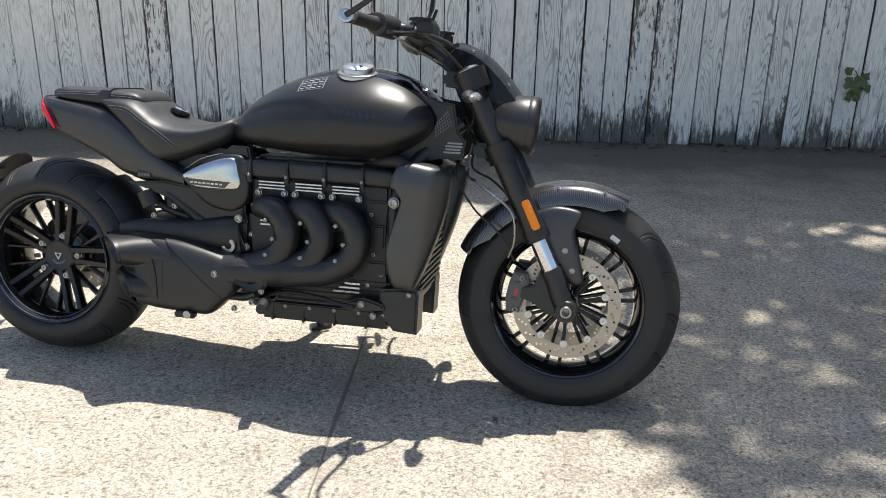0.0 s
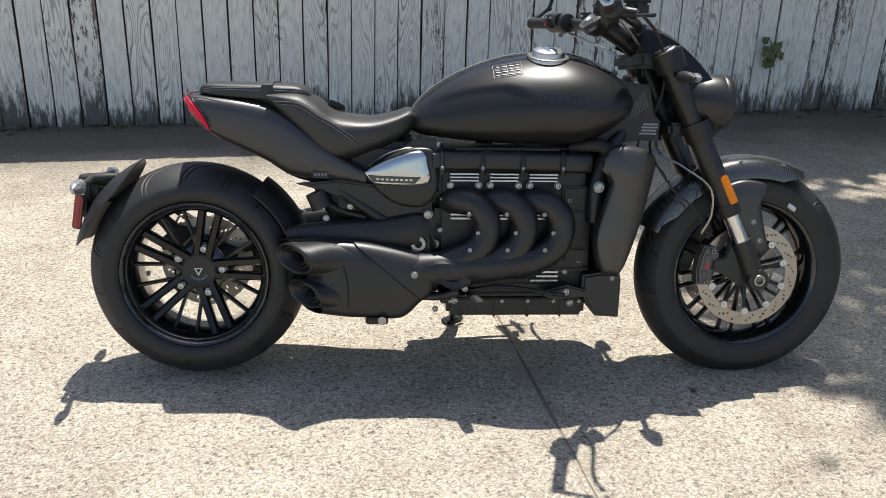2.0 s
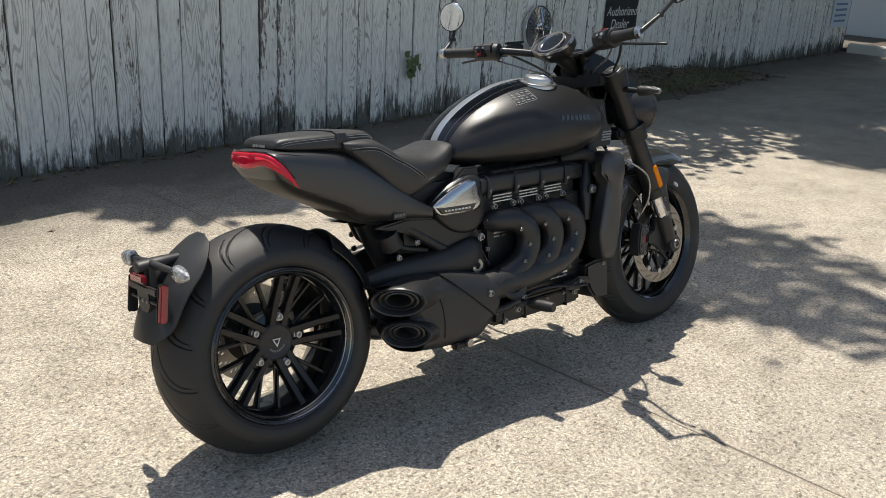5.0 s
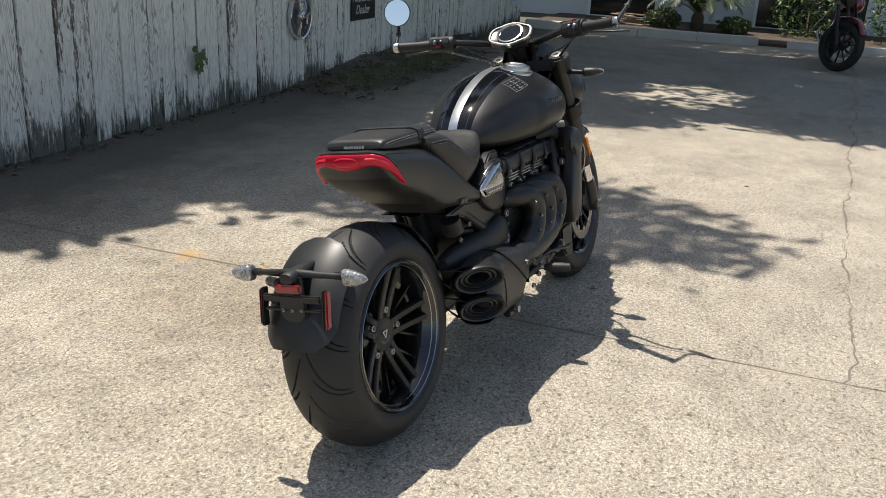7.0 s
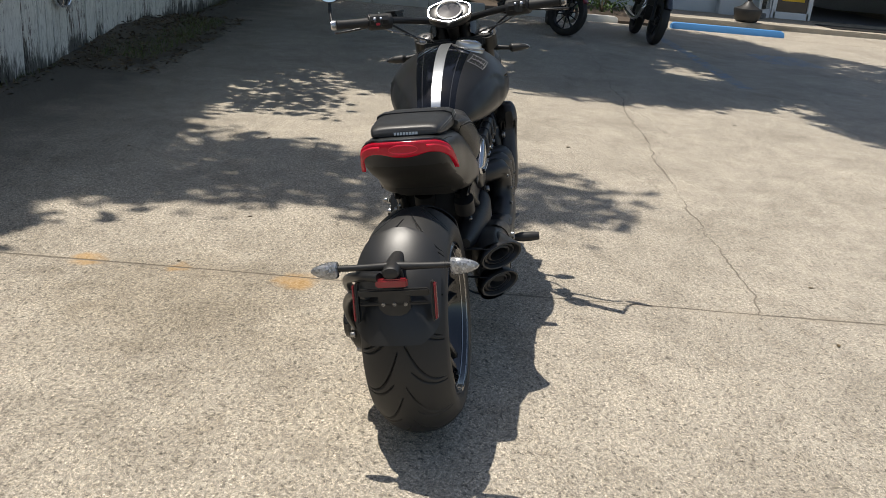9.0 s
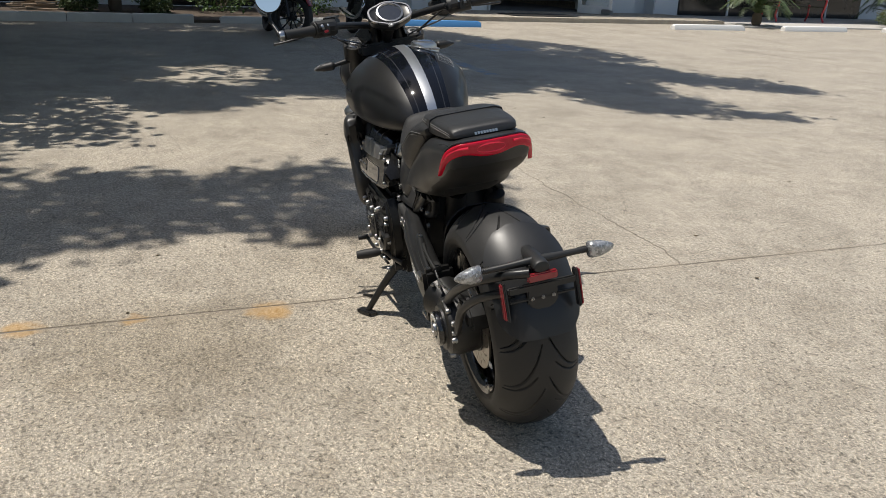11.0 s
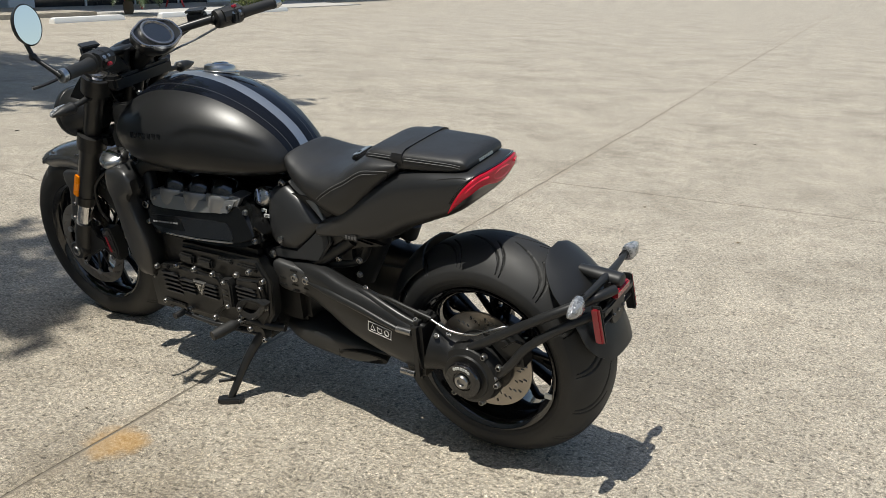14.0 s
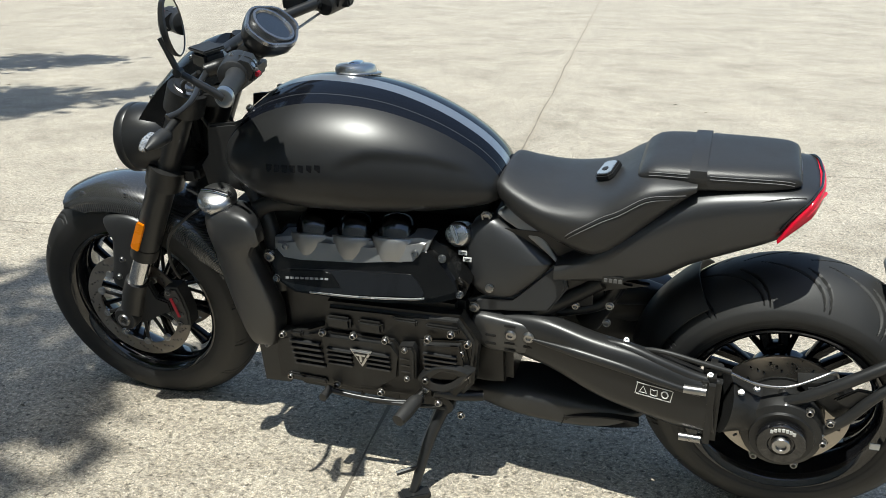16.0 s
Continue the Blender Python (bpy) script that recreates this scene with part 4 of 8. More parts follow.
def bars():
    pts = [(1.078, -0.425), (1.116, -0.312), (1.172, -0.225), (1.265, -0.11), (1.290, -0.05)]
    zs = [1.097, 1.091, 1.087, 1.064, 1.052]
    right = [Vector((x, y, z)) for (x, y), z in zip(pts, zs)]
    line = right + [Vector((p.x, -p.y, p.z)) for p in reversed(right)]
    bar = part("handlebar", tube(line, 0.0135, 16, 6), SATIN, bike, "wide black handlebar", xf=STEER)
    for s in (-1, 1):
        def P(x, y, z):
            return Vector((x, s * y, z))
        part("riser", tube([P(1.292, 0.05, 1.062), P(1.305, 0.05, 1.02), P(1.315, 0.05, 0.975)], [0.022, 0.02, 0.022], 16), CAST, bar, xf=STEER)
        part("grip", tube([P(1.078, 0.425, 1.097), P(1.085, 0.405, 1.0962), P(1.104, 0.345, 1.093), P(1.116, 0.313, 1.091)], [0.0185, 0.0175, 0.0175, 0.0200], 20, 5), RUBBER, bar, "ribbed rubber grip", xf=STEER)
        d = (P(1.078, 0.425, 1.097) - P(1.116, 0.313, 1.091)).normalized()
        part("bar_end", lathe([(0.012, -0.004), (0.0195, 0.0), (0.0205, 0.012), (0.0185, 0.019), (0.012, 0.021), (0.007, 0.019), (0.0, 0.019)], P(1.078, 0.425, 1.097), d, 24), ALLOY, bar, "machined silver bar end", xf=STEER)
        # switch cube
        m = P(1.138, 0.268, 1.089)
        sw = part("switchgear", join(tube([m - d * 0.045, m - d * 0.038, m + d * 0.038, m + d * 0.045], [0.024, 0.0310, 0.0310, 0.024], 18, 4), tube([m + Vector((-0.020, 0, 0.008)) - d * 0.034, m + Vector((-0.020, 0, 0.008)) + d * 0.034], 0.022, 8), box(m.x - 0.045, m.x - 0.012, m.y - 0.016, m.y + 0.016, m.z - 0.018, m.z + 0.016, 0.005)), PLASTIC, bar, "switch housing", xf=STEER)
        b = m + Vector((-0.037, 0, 0.012))
        part("switch_button", join(lathe([(0.006, 0), (0.0055, 0.007), (0, 0.008)], b + d * 0.012, (-0.8, 0, 0.5), 12), lathe([(0.005, 0), (0.0045, 0.007), (0, 0.008)], b - d * 0.012, (-0.8, 0, 0.5), 12)), ALLOY, sw, xf=STEER)
        part("red_switch", box(-0.006, 0.006, -0.008, 0.008, -0.004, 0.005, 0.002), REDPLASTIC, sw, "red switch", xf=STEER @ Matrix.Translation(m + (Vector((-0.026, -0.008, 0.030)) if s < 0 else Vector((-0.046, 0.0, -0.006)))))
        part("switch_rocker", box(-0.008, 0.008, -0.005, 0.005, -0.003, 0.004, 0.0015), GREYPRINT, sw, xf=STEER @ Matrix.Translation(m + Vector((-0.046, s * 0.010, 0.006))))
        part("switch_seam", tube([m + Vector((-0.012, 0, 0.030)), m + Vector((-0.034, 0, 0.026)), m + Vector((-0.0462, 0, 0.012)), m + Vector((-0.0462, 0, -0.014))], 0.0009, 6, 4), DARK, sw, xf=STEER)
        part("switch_screw", bolt(m + Vector((0.004, 0, 0.031)), (0, 0, 1), 0.0035, 0.002), STEEL, sw, xf=STEER)
        # lever, perch and reservoir
        part("perch", tube([P(1.160, 0.235, 1.086), P(1.190, 0.238, 1.084), P(1.215, 0.255, 1.080)], [0.020, 0.016, 0.014], 14), CAST, bar, xf=STEER)
        part("lever", tube([P(1.214, 0.250, 1.078), P(1.204, 0.300, 1.072), P(1.182, 0.37, 1.066), P(1.179, 0.425, 1.062), P(1.190, 0.455, 1.060)], [0.008, 0.0065, 0.0065, 0.006, 0.0075], 12, 6, 0.7), SATIN, bar, "black brake lever" if s < 0 else "black clutch lever", xf=STEER)
        res = join(box(-0.028, 0.028, -0.024, 0.024, -0.022, 0.012, 0.006), box(-0.031, 0.031, -0.027, 0.027, 0.012, 0.019, 0.003))
        part("lever_bolt", bolt(P(1.214, 0.250, 1.086), (0, 0, 1), 0.007, 0.004), STEEL, bar, xf=STEER)
        part("fluid_reservoir", res, PLASTIC, bar, "small black fluid reservoir", xf=STEER @ Matrix.Translation(P(1.226, 0.218, 1.100)) @ Matrix.Rotation(radians(s * -28), 4, "Z"))
        # mirror on the bar end
        e0 = P(1.072, 0.440, 1.098)
        if s > 0:
            cm, ax = Vector((1.142, 0.449, 1.231)), Vector((-0.93, -0.29, 0.07)).normalized()
            arm = [e0, P(1.144, 0.456, 1.149), P(1.166, 0.457, 1.212)]
        else:
            cm, ax = Vector((1.195, -0.500, 1.228)), Vector((-0.94, 0.25, 0.12)).normalized()
            arm = [e0, P(1.150, 0.460, 1.146), P(1.212, 0.497, 1.215)]
        mir = part("mirror", lathe([(0.0, -0.016), (0.030, -0.014), (0.050, -0.006), (0.0535, 0.003), (0.0510, 0.006), (0.0495, 0.004)], cm, ax, 36), SATIN, bike, "round black bar-end mirror", xf=STEER)
        part("mirror_glass", lathe([(0.050, 0.001), (0.050, 0.0045), (0.0, 0.0045)], cm, ax, 36), MIRROR, mir, "mirror glass", xf=STEER)
        part("mirror_arm", join(tube(arm[:2], [0.0085, 0.006], 10), tube(arm[1:], [0.0065, 0.0055], 10), lathe([(0.0, -0.008), (0.0085, -0.007), (0.0085, 0.007), (0.0, 0.008)], arm[1], (0, 1, 0), 14)), SATIN, mir, xf=STEER)
    # cables from the bars to the frame and the calipers
    for i, (a, r, mat) in enumerate((
        ([(1.235, -0.25, 1.075), (1.30, -0.19, 1.03), (1.36, -0.10, 0.95), (1.37, -0.06, 0.86), (1.34, -0.05, 0.78)], 0.0045, PLASTIC),
        ([(1.235, 0.25, 1.075), (1.32, 0.19, 1.02), (1.37, 0.09, 0.94), (1.36, 0.05, 0.85), (1.31, 0.05, 0.78)], 0.0045, PLASTIC),
        ([(1.16, -0.27, 1.065), (1.22, -0.20, 1.03), (1.29, -0.09, 0.99), (1.32, -0.03, 0.92)], 0.0035, STEEL),
        ([(1.15, 0.27, 1.065), (1.21, 0.20, 1.03), (1.28, 0.09, 0.98), (1.31, 0.03, 0.92)], 0.0035, STEEL),
        ([(1.37, -0.05, 0.78), (1.36, -0.09, 0.70), (1.42, -0.14, 0.66), (1.50, -0.155, 0.60), (1.515, -0.145, 0.52), (1.50, -0.12, 0.46)], 0.0038, STEEL),
        ([(1.37, 0.05, 0.78), (1.36, 0.09, 0.70), (1.42, 0.14, 0.66), (1.48, 0.15, 0.60), (1.50, 0.14, 0.52), (1.50, 0.12, 0.46)], 0.0038, PLASTIC),
        ([(1.36, -0.03, 0.76), (1.33, -0.11, 0.70), (1.39, -0.13, 0.60), (1.47, -0.13, 0.53), (1.52, -0.12, 0.45)], 0.0032, PLASTIC))):
        part("cable", tube(a, r, 8, 7), mat, bike, xf=STEER)


fork()
front_fender()
front_end()
bars()


# --- tank, seat and tail ---
# line of the crease over each knee recess
CREASE = ((0.60, 0.785), (0.64, 0.815), (0.69, 0.850), (0.78, 0.880), (0.86, 0.892), (0.90, 0.893), (0.94, 0.884), (0.97, 0.868))


def ease(t):
    t = min(1.0, max(0.0, t))
    return t * t * (3 - 2 * t)


def tank_shape(v):
    """A knee recess with a crisp upper crease in each flank, and a slight tuck along the lower edge."""
    zc = CREASE[-1][1]
    for (xa, za), (xb, zb) in zip(CREASE, CREASE[1:]):
        if v.x <= xb:
            zc = za + (zb - za) * max(0.0, (v.x - xa) / (xb - xa))
            break
    deep = ease((zc - v.z) / 0.026) * ease((0.985 - 0.25 * max(0.0, 0.86 - v.z) - v.x) / 0.07) * ease((v.x - 0.645) / 0.10) * ease((v.z - 0.715) / 0.11)
    v.y -= math.copysign(0.0098 * deep * min(1.0, abs(v.y) / 0.08), v.y)
    low = min(1.0, max(0.0, (0.885 + 0.10 * (v.x - 1.0) - v.z) / 0.16))
    v.y *= 1.0 - 0.07 * low ** 1.4 * min(1.0, max(0.0, (1.30 - v.x) / 0.25))
    return v


TANK_FORM = [(0.626, 0.800, 0.755, 0.070), (0.652, 0.840, 0.742, 0.104), (0.70, 0.883, 0.732, 0.138), (0.78, 0.929, 0.724, 0.176), (0.88, 0.966, 0.718, 0.207), (0.98, 0.984, 0.716, 0.224),
             (1.08, 0.986, 0.718, 0.230), (1.16, 0.968, 0.734, 0.218), (1.215, 0.940, 0.765, 0.196), (1.252, 0.909, 0.795, 0.165), (1.272, 0.880, 0.825, 0.125)]


def tank():
    t = part("fuel_tank", body(TANK_FORM, 2.8, 150, 11, 0.36, tank_shape, 1.90), TANK, bike, "matt graphite tank with gloss black band and silver stripe", smooth=60)
    c, ax = Vector((1.024, -0.084, 0.968)), Vector((0.02, -0.22, 0.97))
    cap = part("filler_cap", lathe([(0.059, -0.020), (0.059, 0.003), (0.057, 0.006), (0.049, 0.0065), (0.0485, 0.015), (0.046, 0.021), (0.038, 0.025), (0.018, 0.027), (0.0, 0.0272)], c, ax, 48), ALLOY, t, "polished alloy filler cap")
    part("cap_grip", tube([c + ax * 0.018 + Vector((-0.012, 0.045, 0.008)), c + ax * 0.026 + Vector((-0.005, 0.022, 0.004)), c + ax * 0.026 + Vector((0.005, -0.022, -0.004)), c + ax * 0.018 + Vector((0.012, -0.045, -0.009))], [0.007, 0.015, 0.015, 0.007], 14, 5, 0.36), CHROME, cap)
    part("cap_ring", lathe([(0.0595, 0.000), (0.0620, 0.002), (0.0620, 0.004), (0.0590, 0.0055)], c, ax, 48), STEEL, cap)

    def on_tank(x, z, side, lift=0.0008):
        return tank_shape(on_flank(TANK_FORM, 1.90, 0.36, x, z, side, 0.0)) + Vector((-0.1, side * 0.6, 0.75)) * lift

    # the framed notice beside the cap and the maker's raised letters, as plain bars
    for x0, x1, z0, z1 in ((0.864, 0.944, 0.9405, 0.9535), (0.858, 0.936, 0.9065, 0.9205)):
        part("notice_frame", tube([on_tank(x0, z0, -1), on_tank((x0 + x1) / 2, (z0 + z1) / 2, -1), on_tank(x1, z1, -1)], 0.0009, 6, 4), NOTICE, t, "thin white frame of a printed notice")
    for x, za, zb in ((0.861, 0.9065, 0.9405), (0.899, 0.9140, 0.9470), (0.940, 0.9205, 0.9535)):
        part("notice_frame", tube([on_tank(x, za, -1), on_tank(x, (za + zb) / 2, -1), on_tank(x, zb, -1)], 0.0009, 6, 4), NOTICE, t)
    rows = []
    for r in range(4):
        for k in range(4):
            x = 0.872 + k * 0.0185 + 0.003 * (r % 2)
            rows.append((on_tank(x, 0.9145 + r * 0.0072 + (x - 0.87) * 0.16, -1), 0.0135 if (r + k) % 3 else 0.009))
    flat_bars(rows, 0.0030, t, NOTICE, "notice", "illegible white print of a notice", (-0.12, -0.62, 0.78))
    for s in (-1, 1):
        rows = [(on_tank(0.998 + k * 0.0190, 0.8575 - 0.0010 * k, s, 0.0), 0.0125) for k in range(7)]
        flat_bars(rows, 0.0165, t, GLOSS, "emblem", "dark raised maker's letters", (0, s, 0.16))
    for s in (-1, 1):
        fr = plate([(1.205, 0.925), (1.25, 0.905), (1.322, 0.895), (1.337, 0.816), (1.360, 0.79), (1.352, 0.735), (1.285, 0.735), (1.215, 0.720), (1.165, 0.712), (1.142, 0.731), (1.19, 0.775), (1.23, 0.81)], s * 0.098, s * 0.116, 0.006)
        p = part("head_cover", fr, PLASTIC, bike, "black plastic panel beside the steering head")
        if s < 0:
            flat_bars([(Vector((1.322 + 0.0025 * k, -0.1172, 0.756 + 0.009 * k)), 0.050 - 0.006 * (k % 2)) for k in range(4)], 0.0050, p, NOTICE, "sticker_print", "white sticker with illegible print", (0, -1, 0))
        if s < 0:
            part("mesh_grille", join(*[tube([(1.272 + 0.0075 * k, s * 0.1172, 0.797 + 0.0062 * k), (1.270 + 0.0052 * k, s * 0.1172, 0.835 + 0.0072 * k)], 0.0011, 5) for k in range(7)], *[tube([(1.271, s * 0.1172, 0.800 + 0.009 * k), (1.318 - 0.003 * k, s * 0.1172, 0.838 + 0.009 * k)], 0.0011, 5) for k in range(5)]), GREYPRINT, p, "fine metal mesh")
        part("cowl_bolt", bolt((1.225, s * 0.075, 0.928), (0.3, s * 0.5, 0.8), 0.008, 0.005), STEEL, p)


RIDER = [(0.642, 0.806, 0.765, 0.080), (0.625, 0.817, 0.742, 0.100), (0.58, 0.803, 0.712, 0.124), (0.52, 0.791, 0.688, 0.146), (0.45, 0.796, 0.660, 0.160), (0.405, 0.810, 0.652, 0.163), (0.36, 0.840, 0.680, 0.160),
         (0.315, 0.861, 0.730, 0.152), (0.265, 0.862, 0.785, 0.140), (0.222, 0.856, 0.828, 0.125)]
PILLION = [(0.342, 0.854, 0.838, 0.084), (0.330, 0.868, 0.834, 0.100), (0.300, 0.880, 0.831, 0.110), (0.22, 0.883, 0.832, 0.112), (0.12, 0.883, 0.838, 0.107), (0.062, 0.882, 0.844, 0.100), (0.038, 0.876, 0.849, 0.093), (0.030, 0.864, 0.853, 0.086)]
TAIL = [(-0.006, 0.846, 0.818, 0.088), (0.004, 0.849, 0.800, 0.106), (0.025, 0.851, 0.764, 0.121), (0.07, 0.850, 0.728, 0.126), (0.14, 0.845, 0.694, 0.130), (0.22, 0.832, 0.656, 0.134), (0.28, 0.806, 0.620, 0.141), (0.36, 0.745, 0.608, 0.150), (0.43, 0.690, 0.605, 0.152), (0.50, 0.645, 0.598, 0.146)]


def seat():
    s0 = part("rider_seat", body(RIDER, 2.9, 56, 6, 0.62), VINYL, bike, "black stitched vinyl rider seat", smooth=60)
    for s in (-1, 1):
        edge = [(0.242, 0.833), (0.28, 0.833), (0.319, 0.827), (0.368, 0.797), (0.40, 0.780), (0.426, 0.764), (0.468, 0.734), (0.489, 0.705)]
        rear = [(0.240, 0.828), (0.275, 0.786), (0.34, 0.728), (0.389, 0.690), (0.423, 0.683), (0.467, 0.694), (0.489, 0.704)]
        part("seat_seam", tube([on_flank(RIDER, 2.9, 0.62, x, z, s, 0.0002) for x, z in rear], 0.0018, 6, 6), DARK, s0)
        for o in (0.0, 0.008):
            part("stitching", tube([on_flank(RIDER, 2.9, 0.62, x - o * 0.3, z - o, s) for x, z in edge], 0.0007, 6, 4), THREAD, s0, "grey double stitching")
        part("seat_seam", tube([on_flank(RIDER, 2.9, 0.62, x - 0.0012, z - 0.004, s, 0.0002) for x, z in edge], 0.0016, 6, 4), DARK, s0)
    p0 = part("pillion_seat", body(PILLION, 4.6, 56, 6, 0.3), VINYL, bike, "black stitched vinyl pillion seat", smooth=50)
    part("pillion_base", body([(0.33, 0.838, 0.81, 0.08), (0.30, 0.842, 0.815, 0.092), (0.12, 0.844, 0.822, 0.088), (0.045, 0.850, 0.832, 0.076)], 4, 32, 3), PLASTIC, p0)
    st = [[Vector((x + (z - 0.86) * 0.1, y, z)) for y, z in ((-0.110, 0.840), (-0.1145, 0.860), (-0.110, 0.878), (-0.09, 0.8855), (0.0, 0.8865), (0.09, 0.8855), (0.110, 0.878), (0.1145, 0.860), (0.110, 0.840))] for x in (0.205, 0.237)]
    bm = skin(st, caps=False, closed=False)
    r = bmesh.ops.extrude_face_region(bm, geom=bm.faces[:])
    for v in r["geom"]:
        if isinstance(v, bmesh.types.BMVert):
            v.co.z -= 0.004
            v.co.y *= 0.97
    part("seat_strap", bm, VINYL, p0, "wide seat strap")
    for s in (-1, 1):
        for o in (0.0, 0.006):
            runs = [[(0.318, 0.864), (0.29, 0.867), (0.242, 0.868)], [(0.20, 0.868), (0.12, 0.868), (0.065, 0.866), (0.044, 0.862)]]
            part("stitching", join(*[tube([on_flank(PILLION, 4.6, 0.3, x, z - o, s) for x, z in run], 0.0007, 6, 4) for run in runs]), THREAD, p0, "grey stitching")
    part("stitching", tube([(0.0385, -0.088, 0.869), (0.0365, -0.05, 0.871), (0.036, 0, 0.8715), (0.0365, 0.05, 0.871), (0.0385, 0.088, 0.869)], 0.0007, 6, 4), THREAD, p0, "grey stitching")
    flat_bars([(Vector((0.0288, -0.033 + 0.0085 * k, 0.8590)), 0.0062) for k in range(8)], 0.0075, p0, ALLOY, "emblem", "small silver letters", (-1, 0, 0.25), (0, 1, 0))


def tail_shape(v):
    """The flank swells along its upper third and draws in below."""
    k = min(1.0, max(0.0, (v.x - 0.03) / 0.10)) * min(1.0, max(0.0, (0.46 - v.x) / 0.12))
    top = 0.838 - 0.9 * max(0.0, v.x - 0.05) ** 1.35
    low = min(1.0, max(0.0, (top - 0.025 - v.z) / 0.15))
    v.y *= 1.0 + k * (0.02 - (0.07 - 0.06 * min(1.0, max(0.0, (v.x - 0.10) / 0.22))) * low ** 1.2)
    return v


def tail():
    shell, under = body(TAIL, 4.0, 64, 6, 0.5, tail_shape), body(TAIL, 4.0, 64, 6, 0.5, tail_shape)
    # down-facing faces are split off and coloured darker, as shade under the cowl
    for bm, keep_low in ((shell, False), (under, True)):
        bmesh.ops.recalc_face_normals(bm, faces=bm.faces)
        bmesh.ops.delete(bm, geom=[f for f in bm.faces if (f.normal.z < -0.62 and f.calc_center_median().x < 0.30) != keep_low], context="FACES")
    t = part("tail_cowl", shell, GRAPHITE, bike, "matt black tail cowl", smooth=50)
    part("tail_underside", under, UNDERSIDE, t, "cowl underside in a colour darkened for shade")
    part("under_tray", body([(0.06, 0.80, 0.780, 0.080), (0.14, 0.75, 0.722, 0.085), (0.27, 0.66, 0.622, 0.09), (0.40, 0.60, 0.585, 0.09)], 4, 32, 4), DARK, t)
    # the lamp: a band round the end, tallest in the middle, running out to points along the sides
    half = [(-0.010, 0.0, 0.8245, 0.0225), (-0.009, 0.03, 0.8255, 0.0212), (-0.006, 0.062, 0.8290, 0.0170), (0.002, 0.090, 0.8270, 0.0165), (0.013, 0.112, 0.8155, 0.0165), (0.030, 0.1215, 0.797, 0.0140), (0.047, 0.1265, 0.776, 0.0095), (0.063, 0.1295, 0.752, 0.002)]
    line = [(x, -y, z, h) for x, y, z, h in reversed(half[1:])] + half
    mid = smooth_line([(x, y, z) for x, y, z, h in line], 4)
    tall = [p.x for p in smooth_line([(h, 0, 0) for x, y, z, h in line], 4)]
    rings = []
    for i, (p, h) in enumerate(zip(mid, tall)):
        d = (mid[min(i + 1, len(mid) - 1)] - mid[max(i - 1, 0)])
        out = Vector((-d.y, d.x, 0)).normalized()
        rings.append([p - out * 0.006 * (1 if math.cos(a) < 0 else 0) + out * (0.003 + max(math.cos(a), 0) ** 0.5 * 0.0065) + Vector((0, 0, 1)) * math.copysign(abs(math.sin(a)) ** 0.7, math.sin(a)) * h for a in (2 * math.pi * k / 20 for k in range(20))])
    lamp = part("tail_light", skin(rings), RED, bike, "red wrap-around tail light", smooth=50)
    loop = [(-0.0172 + 0.0022 * math.cos(a) ** 2, 0.040 * math.cos(a), 0.825 + 0.0115 * math.sin(a)) for a in (2 * math.pi * k / 20 for k in range(21))]
    part("light_loop", tube(loop, 0.0030, 8, 3), REDGUIDE, lamp, "oval light guide")
    # added paler tubes paint the brighter upper half of the lens arms
    part("lens_highlight", tube([(-0.0165 if abs(y) < 0.07 else x - 0.006, y * 1.035, z + 0.0035) for x, y, z, h in line if abs(y) > 0.045 and abs(y) < 0.125 and y < 0], 0.0036, 8, 5), REDGUIDE, lamp, "paler red band painting the bright upper lens")
    part("lens_highlight", tube([(-0.0165 if abs(y) < 0.07 else x - 0.006, y * 1.035, z + 0.0035) for x, y, z, h in line if abs(y) > 0.045 and abs(y) < 0.125 and y > 0], 0.0036, 8, 5), REDGUIDE, lamp, "paler red band painting the bright upper lens")
    for s in (-1, 1):
        part("lamp_trim", tube([(-0.013, 0.0, 0.849), (-0.008, s * 0.062, 0.849), (0.002, s * 0.093, 0.8455), (0.016, s * 0.115, 0.832), (0.036, s * 0.1245, 0.811), (0.060, s * 0.1290, 0.775)], 0.0026, 8, 5), GLOSS, lamp)
        part("label_plate", box(0.350, 0.394, -0.001, 0.001, 0.6215, 0.6405, 0.0006), PLASTIC, t, xf=Matrix.Translation((0, s * 0.1515, 0)))
        flat_bars([(Vector((0.357 + 0.010 * k, s * 0.1530, 0.631)), 0.007) for k in range(4)], 0.009, t, GREYPRINT, "notice", "small warning label with illegible print", (0, s, 0))
        part("panel_line", tube([on_flank(TAIL, 4.0, 0.5, x, z, s, 0.0) for x, z in ((0.02, 0.8395), (0.05, 0.8375), (0.094, 0.829), (0.16, 0.810), (0.20, 0.795), (0.232, 0.772), (0.252, 0.748))], 0.0016, 6, 6), DARK, t)


# the side panel and the intake cover on the left lean inwards as they rise
INWARD = Matrix.Identity(4)
INWARD[1][2], INWARD[1][3] = -0.25, 0.25 * 0.569
COVER = Matrix.Identity(4)
COVER[1][2], COVER[1][3] = -0.39, 0.39 * 0.561


